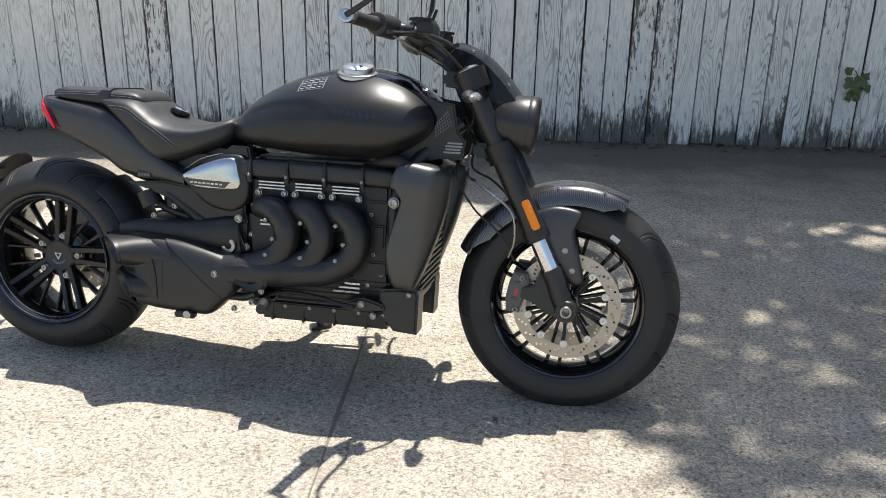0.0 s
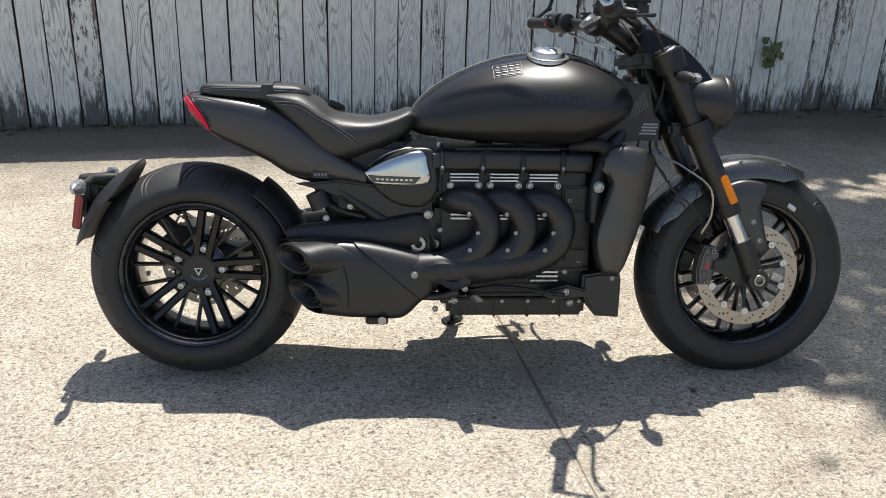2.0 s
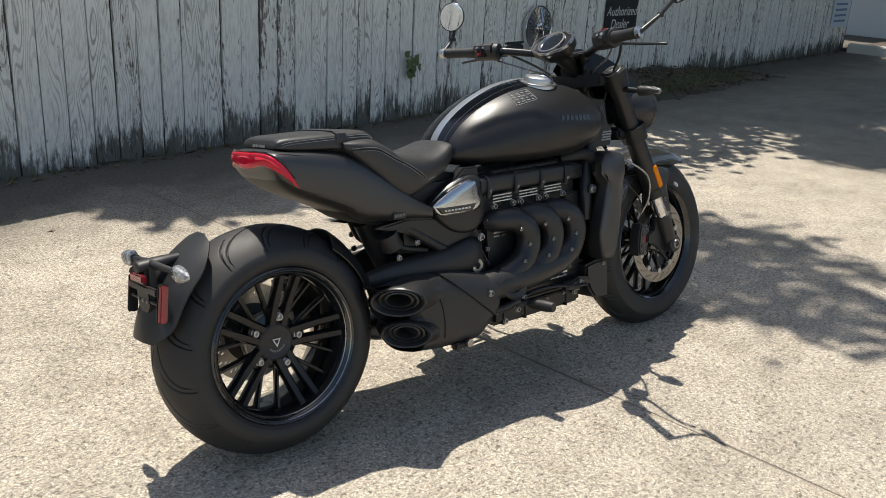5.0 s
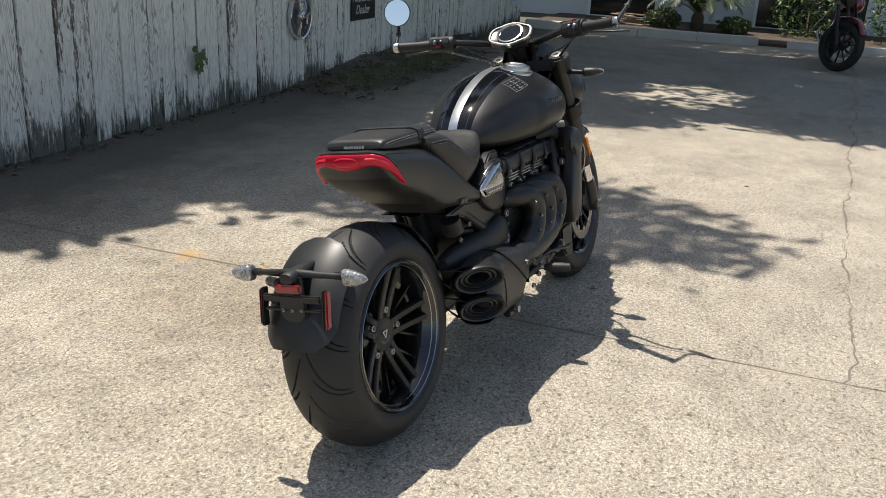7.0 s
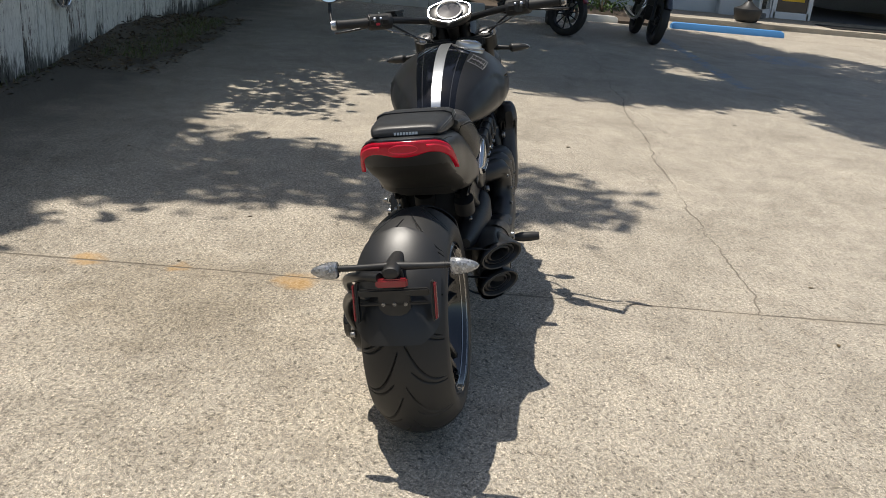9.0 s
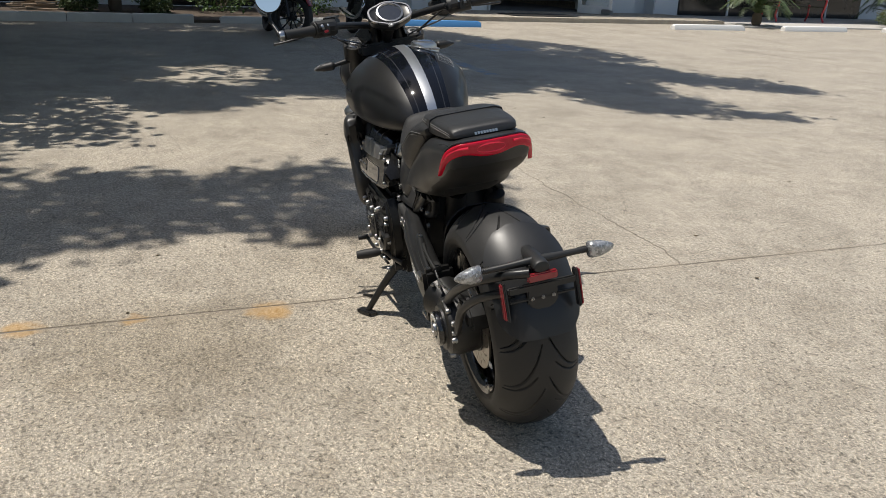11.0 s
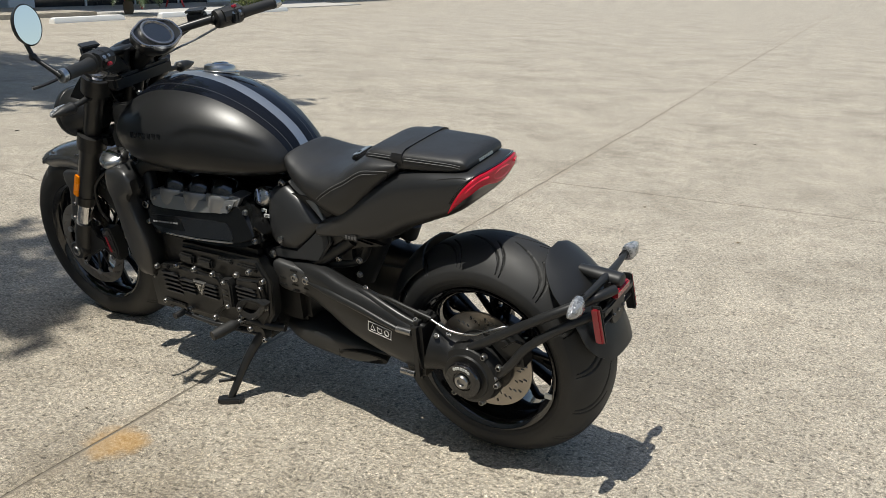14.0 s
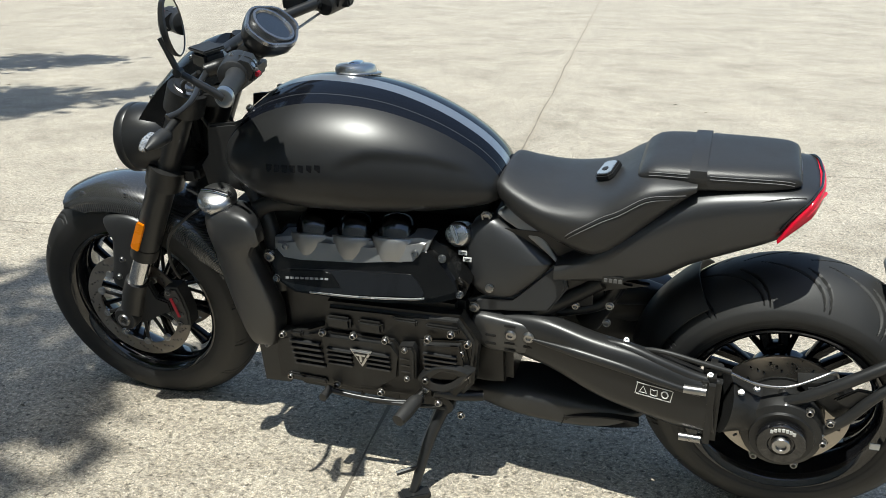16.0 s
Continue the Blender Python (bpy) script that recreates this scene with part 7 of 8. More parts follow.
# ---- trees over the fence ----
def shade_wanted(x, y):
    """How thickly the crowns stand between the sun and the ground at (x, y), 0 to 1."""
    blobs = ((1.38, 2.68, 0.68, 0.86, 0.0, 0.34), (1.26, 1.86, 0.40, 0.25, 0.1, 0.22), (1.45, 4.05, 0.72, 0.90, 0.0, 0.62), (0.9, 5.50, 2.2, 0.76, 0.0, 1.0), (3.2, 5.32, 2.6, 0.80, 0.0, 1.0),
             (5.6, 5.2, 1.7, 1.2, 0.0, 1.0), (8.6, 4.6, 3.4, 1.7, 0.0, 0.95), (5.0, 2.85, 0.70, 0.60, 0.0, 0.9), (6.6, 2.6, 1.8, 1.6, 0.0, 0.9), (5.75, 0.4, 0.95, 1.7, 0.15, 0.9), (8.2, 1.2, 2.9, 1.5, 0.0, 0.82), (11.6, 2.0, 2.6, 3.2, 0.0, 0.85), (10.0, -1.6, 3.0, 1.5, 0.0, 0.72),
             (6.9, -1.9, 2.2, 0.9, 0.0, 0.85), (6.6, -3.1, 1.7, 0.55, 0.3, 0.75), (4.15, -1.65, 0.80, 0.55, 0.3, 0.8), (3.15, -2.35, 0.13, 0.55, -0.35, 0.5), (5.1, -3.95, 0.75, 0.34, 0.2, 0.7), (9.0, -3.6, 1.6, 0.6, 0.1, 0.5))
    best = 0.0
    for cx, cy, rx, ry, turn, amount in blobs:
        dx, dy = x - cx, y - cy
        u = (dx * math.cos(turn) + dy * math.sin(turn)) / rx
        v = (-dx * math.sin(turn) + dy * math.cos(turn)) / ry
        d = math.sqrt(u * u + v * v)
        best = max(best, amount * min(1.0, max(0.0, (1.12 - d) / 0.26)))
    # openings in the crowns that let larger patches of sun through
    for cx, cy, rx, ry, turn, amount in ((6.45, 2.30, 1.20, 0.70, -0.25, 0.95), (12.2, 1.7, 0.75, 1.3, 0.1, 0.65), (9.6, 0.6, 1.0, 0.30, 0.1, 0.5)):
        dx, dy = x - cx, y - cy
        u = (dx * math.cos(turn) + dy * math.sin(turn)) / rx
        v = (-dx * math.sin(turn) + dy * math.cos(turn)) / ry
        d = math.sqrt(u * u + v * v) + 0.35 * noise.noise(Vector((x * 2.2, y * 4.5, 6.0)))
        best *= 1.0 - amount * min(1.0, max(0.0, (1.1 - d) / 0.3))
    holes = noise.noise(Vector((x * 1.15, y * 1.5, 3.3))) + 0.5 * noise.noise(Vector((x * 3.1, y * 3.6, 8.1)))
    if x < 3.6:
        holes -= 0.35 * min(1.0, max(0.0, (y - 4.0) / 0.6))
    return best * min(1.0, max(0.0, (0.74 - holes) * 4.5))


def trees():
    rng = random.Random(11)
    stems = [Vector((2.6, 8.3, 0)), Vector((7.6, 8.6, 0)), Vector((12.4, 8.2, 0))]
    leaves = [[], [], []]
    tips = [[], [], []]

    def spray(p, k, who, spread):
        for _ in range(k):
            q = p + Vector((rng.gauss(0, spread), rng.gauss(0, spread), rng.gauss(0, spread * 0.5)))
            leaves[who].append(q)

    for _ in range(26000):
        x, y = rng.uniform(-0.3, 14.2), rng.uniform(-4.8, 6.2)
        d = shade_wanted(x, y)
        if rng.random() > d:
            continue
        # out of view, leaves reach lower here to block more of the sky
        z = rng.uniform(5.0 if y > 4.2 or x > 4.6 else 7.2, 10.2)
        p = Vector((x - SUN_X * z, y - SUN_Y * z, z))
        who = 0 if x < 4.2 else (1 if x < 9.5 else 2)
        spray(p, rng.randint(8, 14), who, 0.13)
        if rng.random() < 0.02:
            tips[who].append(p)
    for _ in range(4500):
        x, y = rng.uniform(-0.2, 4.4), rng.uniform(4.45, 6.1)
        if rng.random() < shade_wanted(x, y):
            z = rng.uniform(4.4, 9.0)
            spray(Vector((x - SUN_X * z, y - SUN_Y * z, z)), 10, 0, 0.13)
    # unseen low leaves, added over the fence further along to hold back sky light
    for _ in range(1500):
        x, y = rng.uniform(3.6, 13.0), rng.uniform(4.9, 7.6)
        p = Vector((x, y, rng.uniform(3.0, 4.6) + 0.25 * abs(y - 6.2)))
        spray(p, 9, 1 if x < 9.5 else 2, 0.16)
    for who, s in enumerate(stems):
        for _ in range(420):
            a, r = rng.uniform(0, 2 * math.pi), 3.2 * math.sqrt(rng.random())
            p = s + Vector((r * math.cos(a), abs(r * math.sin(a)) + 0.4, rng.uniform(7.5, 12.5) - 0.12 * r * r))
            spray(p, 10, who, 0.22)
    for who, s in enumerate(stems):
        root = thing("tree", "broad leafy tree behind the fence shading the car park", "tree", Matrix.Translation(s), "shade trees")
        part("trunk", tube([(0, 0, -0.1), (0.1, 0.05, 2.0), (0.05, -0.1, 4.6), (0.1, -0.3, 7.0)], [0.40, 0.30, 0.26, 0.19], 14, 5), BARK, root)
        top = Vector((0.1, -0.3, 7.0))
        for p in tips[who][:14]:
            q = p - s
            mid = top.lerp(q, 0.5) + Vector((rng.uniform(-0.4, 0.4), rng.uniform(-0.4, 0.4), 0.5))
            part("limb", tube([top - Vector((0, 0, rng.uniform(0, 2.2))), mid, q], [0.045, 0.022, 0.006], 7, 4), BARK, root)
        pts = leaves[who]
        n = len(pts)
        v = np.zeros((n, 4, 3))
        r2 = np.random.RandomState(3 + who)
        c = np.array([tuple(p - s) for p in pts])
        a = r2.normal(size=(n, 3))
        a /= np.linalg.norm(a, axis=1)[:, None]
        a[:, 2] *= 0.5
        b = np.cross(a, r2.normal(size=(n, 3)) + np.array([0, 0, 2.0]))
        b /= np.linalg.norm(b, axis=1)[:, None]
        ln = r2.uniform(0.060, 0.110, (n, 1))
        wd = ln * r2.uniform(0.4, 0.6, (n, 1))
        v[:, 0], v[:, 1], v[:, 2], v[:, 3] = c - a * ln, c + b * wd, c + a * ln, c - b * wd
        me = bpy.data.meshes.new("crown")
        idx = np.arange(n * 4).reshape(n, 4)
        me.from_pydata(v.reshape(-1, 3).tolist(), [], idx.tolist())
        me.materials.append(LEAF)
        crown = new("crown", me)
        crown.parent = root
        tagged(crown, kind="stuff")


trees()


# ---- along the fence ----
def wire_wheel():
    """A chromed wire wheel trim hung on the boards."""
    c = Vector((4.415, FENCE_Y - 0.05, 0.672))
    root = thing("wheel_trim", "chromed wire wheel trim hung on the board fence", "wheel trim", Matrix.Translation(c))
    part("outer_ring", lathe([(0.205, 0.03), (0.212, 0.0), (0.206, -0.016), (0.196, -0.012), (0.192, 0.012), (0.198, 0.03)], (0, 0, 0), (0, 1, 0), 64, True), CHROME, root)
    part("backing", lathe([(0.19, 0.032), (0.19, 0.036), (0.02, 0.038), (0.02, 0.03)], (0, 0, 0), (0, 1, 0), 48, True), worn(material("dull_trim_backing", (0.17, 0.17, 0.175), 0.5, 0.5), 0.06, 20), root)
    part("hub", lathe([(0.062, 0.02), (0.058, -0.02), (0.05, -0.035), (0.034, -0.04), (0.03, -0.062), (0.022, -0.07), (0.0, -0.07)], (0, 0, 0), (0, 1, 0), 36), CHROME, root)
    for k in range(3):
        a = radians(30 + 120 * k)
        part("hub_ear", tube([(0.02 * math.cos(a), -0.058, 0.02 * math.sin(a)), (0.062 * math.cos(a), -0.066, 0.062 * math.sin(a))], [0.014, 0.007], 8), CHROME, root)
    for k in range(54):
        a, b = 2 * math.pi * k / 54, 2 * math.pi * (k + (2.2 if k % 2 else -2.2)) / 54
        part("wire_spoke", tube([(0.05 * math.cos(a), -0.026 if k % 2 else -0.008, 0.05 * math.sin(a)), (0.196 * math.cos(b), 0.0, 0.196 * math.sin(b))], 0.0028, 5), CHROME, root)


SIGN_BLACK = worn(material("black_sign_face", (0.012, 0.012, 0.014), 0.35), 0.05, 8, 0, 0.1)


def lettering(text, size, m, mat, parent, shear=0.0, width=1.0):
    cu = bpy.data.curves.new("lettering", "FONT")
    cu.body, cu.size, cu.align_x, cu.extrude, cu.shear = text, size, "CENTER", 0.0012, shear
    tmp = new("lettering", cu)
    dg = bpy.context.evaluated_depsgraph_get()
    me = bpy.data.meshes.new_from_object(tmp.evaluated_get(dg))
    bpy.data.objects.remove(tmp)
    me.transform(m @ Matrix.Diagonal((width, 1, 1, 1)))
    me.materials.clear()
    me.materials.append(mat)
    ob = new("lettering", me)
    ob.parent = parent
    return ob


def dealer_sign():
    root = thing("sign", "black dealer sign with white letters on the board fence", "sign", Matrix.Translation((5.97, FENCE_Y - 0.022, 0.547)))
    part("panel", box(-0.33, 0.33, -0.004, 0.004, 0, 0.86, 0.002), SIGN_BLACK, root)
    part("edge", box(-0.333, 0.333, -0.0055, 0.003, -0.006, 0.006, 0.001), WHITE, root)
    up = Matrix.Rotation(radians(90), 4, "X")
    tagged(lettering("Authorized", 0.135, Matrix.Translation((0.0, -0.006, 0.205)) @ up, WHITE, root, 0.28), "white italic word Authorized")
    tagged(lettering("Dealer", 0.135, Matrix.Translation((-0.03, -0.006, 0.075)) @ up, WHITE, root, 0.28), "white italic word Dealer")
    part("rule", box(-0.20, 0.22, -0.0062, -0.003, 0.385, 0.397), WHITE, root)
    part("emblem", join(box(-0.05, -0.022, -0.0062, -0.003, 0.43, 0.62), box(-0.014, 0.014, -0.0062, -0.003, 0.43, 0.62), box(0.022, 0.05, -0.0062, -0.003, 0.43, 0.62)), WHITE, root, "plain pale emblem")


def far_notice():
    root = thing("notice_board", "pale blue faded notice on the fence", "sign", Matrix.Translation((13.1, FENCE_Y - 0.02, 0.412)))
    part("panel", box(-0.42, 0.42, -0.004, 0.004, 0, 0.55, 0.002), worn(material("pale_sign", (0.50, 0.58, 0.66), 0.5), 0.05, 6), root)
    part("print", join(*[box(-0.3, 0.25, -0.006, -0.002, 0.08 + 0.09 * k, 0.115 + 0.09 * k) for k in range(4)]), worn(material("blue_print", (0.10, 0.18, 0.32), 0.5), 0.05, 6), root, "plain bars of print")


def leaf_cards(pts, rng, lo, hi, flat=0.3, up=(0, 0, 1)):
    """Many small pointed leaves, each folded along its rib."""
    v, f = [], []
    upv = Vector(up)
    for p in pts:
        d = Vector((rng.gauss(0, 1), rng.gauss(0, 1), rng.gauss(0, flat))).normalized()
        s = d.cross(upv + Vector((rng.gauss(0, flat), rng.gauss(0, flat), 0))).normalized()
        h = rng.uniform(lo, hi)
        w = h * rng.uniform(0.35, 0.5)
        n = s.cross(d) * h * 0.12
        i = len(v)
        v += [p, p + d * h * 0.5 + s * w * 0.5 + n, p + d * h, p + d * h * 0.5 - s * w * 0.5 + n]
        f += [(i, i + 1, i + 2), (i, i + 2, i + 3)]
    return v, f


def stuff(name, v, f, mat, label, category):
    me = bpy.data.meshes.new(name)
    me.from_pydata([tuple(p) for p in v], [], f)
    me.materials.append(mat)
    return tagged(new(name, me), label, category, kind="stuff")


def litter():
    rng = random.Random(5)
    # heap of dirt against the boards
    bm = bmesh.new()
    grid = []
    nx, ny = 40, 14
    for i in range(nx + 1):
        row = []
        for j in range(ny + 1):
            u, w = i / nx, j / ny
            x, y = 4.1 + 4.6 * u, 4.95 + (FENCE_Y - 4.95) * w
            h = 0.16 * math.sin(math.pi * u) ** 0.8 * max(0.0, w - 0.08 * noise.noise(Vector((u * 9, 1, 2))) - 0.25 * (1 - math.sin(math.pi * u))) ** 1.4
            h += 0.02 * noise.noise(Vector((x * 5, y * 5, 0))) * (1 if 0 < i < nx and 0 < j else 0)
            row.append(bm.verts.new((x, y, h - 0.006 - (0.02 if i in (0, nx) or j == 0 else 0))))
        grid.append(row)
    for a, b in zip(grid, grid[1:]):
        for j in range(ny):
            bm.faces.new((a[j], b[j], b[j + 1], a[j + 1]))
    heap = mesh_object("dirt_heap", bm, worn(material("damp_soil", (0.105, 0.088, 0.062), 0.95), 0.03, 8, 0.8, 0.35))
    tagged(heap, "low heap of dark soil against the board fence", "soil", kind="stuff")
    pts = []
    for _ in range(1500):
        u, w = rng.random(), rng.random() ** 0.8
        x, y = 4.1 + 4.6 * u, 5.0 + 0.85 * w
        h = 0.16 * math.sin(math.pi * u) ** 0.8 * max(0.0, w - 0.25 * (1 - math.sin(math.pi * u))) ** 1.4
        pts.append(Vector((x, y, h + rng.uniform(0.0, 0.02))))
    for _ in range(900):
        pts.append(Vector((rng.uniform(-6, 13.5), FENCE_Y - abs(rng.gauss(0, 0.10)) - 0.01, 0.005)))
    v, f = leaf_cards(pts, rng, 0.03, 0.075, 0.25)
    stuff("leaf_litter", v, f, LITTER, "dry brown leaves along the foot of the fence", "leaves")
    pts = [Vector((rng.uniform(4.6, 8.0), rng.uniform(5.15, 5.7), 0.05)) for _ in range(1100)] + [Vector((rng.uniform(-4, 13), FENCE_Y - abs(rng.gauss(0, 0.04)) - 0.01, 0.0)) for _ in range(500)]
    v, f = [], []
    for p in pts:
        d = Vector((rng.gauss(0, 0.5), rng.gauss(0, 0.5), 1)).normalized()
        s = Vector((rng.gauss(0, 1), rng.gauss(0, 1), 0)).normalized() * 0.004
        h = rng.uniform(0.03, 0.09)
        i = len(v)
        v += [p - s, p + s, p + d * h]
        f.append((i, i + 1, i + 2))
    stuff("weeds", v, f, GRASS, "thin weeds and grass at the foot of the fence", "grass")
    # a few fallen leaves on the open concrete
    pts = [Vector((rng.uniform(-3.2, 6), rng.uniform(-3.5, 5.5), 0.002)) for _ in range(70)]
    v, f = leaf_cards(pts, rng, 0.018, 0.05, 0.1)
    stuff("fallen_leaves", v, f, LITTER, "scattered dry leaves on the concrete", "leaves")


def vine():
    rng = random.Random(9)
    root = thing("vine", "small green vine growing through the board fence", "plant", Matrix.Translation((2.70, FENCE_Y - 0.012, 0.482)))
    part("stem", tube([(0.0, 0.02, 0.05), (0.02, -0.02, 0.0), (0.05, -0.03, -0.05), (0.04, -0.03, -0.12)], 0.003, 6, 5), BARK, root)
    for k in range(16):
        p = Vector((rng.uniform(-0.07, 0.10), rng.uniform(-0.06, -0.015), rng.uniform(-0.14, 0.06)))
        a = rng.uniform(0, 6.28)
        ring = [Vector((0.034 * r * math.cos(q + a), -0.006 * r + 0.010 * (1 - r), 0.034 * r * math.sin(q + a))) for q, r in ((0, 1.25), (0.7, 0.8), (1.3, 1.0), (2.2, 0.7), (3.1, 0.35), (4.1, 0.7), (5.0, 1.0), (5.6, 0.8))]
        bm = bmesh.new()
        c = bm.verts.new(p + Vector((0, -0.004, 0)))
        vs = [bm.verts.new(p + q) for q in ring]
        for i in range(8):
            bm.faces.new((c, vs[i], vs[(i + 1) % 8]))
        part("leaf", bm, PALM, root, smooth=0)


wire_wheel()
dealer_sign()
far_notice()
litter()
vine()


# ---- kerb, bed and building at the far side ----
KERB = worn(material("painted_kerb", (0.58, 0.57, 0.53), 0.8), 0.06, 8, 0.5, 0.2)
WHITEPAINT = worn(material("white_stop_paint", (0.80, 0.79, 0.76), 0.7), 0.06, 8, 0.3, 0.05)
BLUEPAINT = worn(material("blue_stop_paint", (0.07, 0.27, 0.58), 0.65), 0.06, 8, 0.3, 0.1)
STUCCO = worn(material("pale_stucco", (0.60, 0.63, 0.66), 0.85), 0.05, 4, 0.5, 0.05)
SOIL = worn(material("bed_soil", (0.07, 0.05, 0.035), 0.95), 0.03, 5, 0.9, 0.3)
ROOFING = worn(material("grey_roofing", (0.16, 0.16, 0.16), 0.8), 0.05, 5, 0.3)


def stop_block(y, mat, label, x=13.42, length=2.05):
    """A precast wheel stop, wider at its foot."""
    bm = bmesh.new()
    rings = []
    for yy in (-length / 2, -length / 2 + 0.06, length / 2 - 0.06, length / 2):
        k = 0.75 if abs(yy) > length / 2 - 0.01 else 1.0
        rings.append([Vector((a, yy, z * k)) for a, z in ((-0.085, 0), (-0.08, 0.05), (-0.055, 0.115), (-0.045, 0.12), (0.045, 0.12), (0.055, 0.115), (0.08, 0.05), (0.085, 0))])
    bm = skin(rings)
    ob = mesh_object("wheel_stop", bm, mat)
    ob.matrix_world = pose(x, y, 0.0, 0, 0, random.Random(int(y * 10)).uniform(-1.5, 1.5))
    return tagged(ob, label, "wheel stop", "wheel stops")


stop_block(0.0, KERB, "worn grey concrete wheel stop", 13.45)
stop_block(-3.12, BLUEPAINT, "blue painted concrete wheel stop", 13.35, 2.15)
for yy in (-10.15, -13.45, -16.85):
    stop_block(yy, WHITEPAINT, "white painted concrete wheel stop")


def far_side():
    kb = thing("kerb", "worn concrete kerb round the planting bed", "kerb", kind="structure")
    for y0 in (5.7, 4.65, 3.6, 2.55):
        part("kerb_stone", box(13.25, 13.45, y0 - 1.04, y0, -0.02, 0.15, 0.015), KERB, kb)
    bed = box(13.40, 17.4, -2.0, 5.85, -0.03, 0.05, 0.01)
    tagged(mesh_object("planting_bed", bed, SOIL), "dark soil planting bed with leaf litter", "planting bed", kind="structure")
    bed2 = box(14.3, 18.4, -24.0, -12.0, -0.03, 0.03, 0.01)
    tagged(mesh_object("gravel_bed", bed2, worn(material("pale_gravel", (0.42, 0.40, 0.37), 0.9), 0.05, 60, 1.0, 0.4)), "pale gravel bed in front of the building", "gravel", kind="structure")
    walk_slab = box(15.0, 17.6, -12.0, -2.0, -0.03, 0.10, 0.02)
    tagged(mesh_object("pavement", walk_slab, CONCRETE), "raised concrete walk before the entrance", "pavement", kind="structure")
    b = thing("building", "pale stucco shop building with glass entrance doors", "building", kind="structure")
    for k, (y0, y1) in enumerate(((12.0, 4.2), (4.2, -1.0), (-1.0, -5.2))):
        part("wall", box(17.4, 17.7, y1, y0, 0, 3.6, 0.01), STUCCO, b)
    part("wall", box(17.4, 17.7, -9.9, -9.3, 0, 3.6, 0.01), STUCCO, b)
    part("wall", box(18.5, 18.8, -30.0, -9.9, 0, 3.6, 0.01), STUCCO, b)
    part("wall", box(17.4, 18.9, -10.2, -9.9, 0, 3.6, 0.01), STUCCO, b)
    part("wall", box(17.4, 17.7, -9.3, -5.2, 2.3, 3.6, 0.01), STUCCO, b)
    for y in (-10.9, -12.4, -4.6):
        part("column", box(17.15 if y > -5 else 18.0, 17.42 if y > -5 else 18.52, y - 0.42, y + 0.42, 0, 3.4, 0.02), STUCCO, b, "square stucco column")
    part("roof", box(16.4, 30, -30.2, 12.2, 3.6, 3.9, 0.03), ROOFING, b)
    part("back_wall", box(26, 26.3, -30, 12, 0, 3.6), STUCCO, b)
    part("room_floor", box(17.7, 26, -9.9, -5.0, 0.02, 0.10), ROOFING, b)
    part("dark_panel", box(18.44, 18.51, -20.5, -13.2, 0.0, 2.4, 0.01), worn(material("dark_shop_glass", (0.012, 0.014, 0.016), 0.08), 0.02, 3), b, "dark shop window")
    for y in (-15.0, -17.0, -19.0):
        part("window_frame", box(18.40, 18.46, y - 0.03, y + 0.03, 0.0, 2.4, 0.005), STUCCO, b)
    glass = material("door_glass", (0.9, 0.95, 0.95), 0.02)
    glass.node_tree.nodes["Principled BSDF"].inputs["Transmission Weight"].default_value = 1.0
    frame = worn(material("white_door_frame", (0.72, 0.73, 0.74), 0.45), 0.05, 10)
    for k, (y, turn) in enumerate(((-5.45, 55), (-9.05, 125))):
        dr = thing("door_%d" % (k + 1), "white framed glass entrance door standing open", "door", Matrix.Translation((17.38, y, 0.10)) @ Matrix.Rotation(radians(90 + turn), 4, "Z"), kind="structure")
        for q in ((0.0, 0.09, 0.0, 2.1), (0.86, 0.95, 0.0, 2.1), (0.09, 0.86, 0.0, 0.2), (0.09, 0.86, 2.0, 2.1)):
            part("door_rail", box(q[0], q[1], -0.022, 0.022, q[2], q[3], 0.004), frame, dr)
        part("pane", box(0.09, 0.86, -0.004, 0.004, 0.2, 2.0), glass, dr)
        part("door_stop", box(0.7, 0.95, -0.12, 0.12, -0.0, 0.13, 0.02), ROOFING, dr)
    # a shop window, then a flat dark sheet for a garage opening's shade
    for k, (y0, y1) in enumerate(((1.55, -0.6), (5.15, 3.72))):
        w2 = thing("window_%d" % (k + 2), "dark pane on the wall behind the planting bed", "window", kind="structure")
        part("pane", box(17.36, 17.385, y1, y0, 0.06, 2.4), worn(material("dark_window_and_opening", (0.012, 0.014, 0.014), 0.10), 0.02, 3), w2)
        part("window_frame", join(box(17.33, 17.40, y0, y0 + 0.07, 0.0, 2.5, 0.004), box(17.33, 17.40, y1 - 0.07, y1, 0.0, 2.5, 0.004), box(17.33, 17.40, y1, y0, 0.0, 0.07, 0.004)), frame, w2)
    win = thing("window_1", "glass side light beside the entrance with a yellow notice", "window", kind="structure")
    part("pane", box(17.42, 17.44, -6.35, -5.6, 0.25, 2.2), worn(material("dark_window", (0.02, 0.022, 0.024), 0.08), 0.02, 3), win)
    part("window_frame", join(box(17.38, 17.46, -6.4, -5.55, 0.1, 0.25, 0.004), box(17.38, 17.46, -6.45, -6.35, 0.1, 2.3, 0.004), box(17.38, 17.46, -5.6, -5.5, 0.1, 2.3, 0.004)), frame, win)
    part("notice", box(17.405, 17.415, -6.25, -5.72, 0.50, 0.75), worn(material("yellow_notice", (0.75, 0.45, 0.02), 0.5), 0.05, 8), win, "yellow notice with a red mark")
    part("notice_print", join(box(17.40, 17.404, -6.15, -5.82, 0.58, 0.645), box(17.40, 17.404, -6.15, -5.80, 0.675, 0.69)), REDPAINT, win, "red print as plain bars")
    badge = lathe([(0.22, 0), (0.22, 0.01), (0.19, 0.012), (0, 0.012)], (17.395, -3.3, 0.62), (-1, 0, 0), 24)
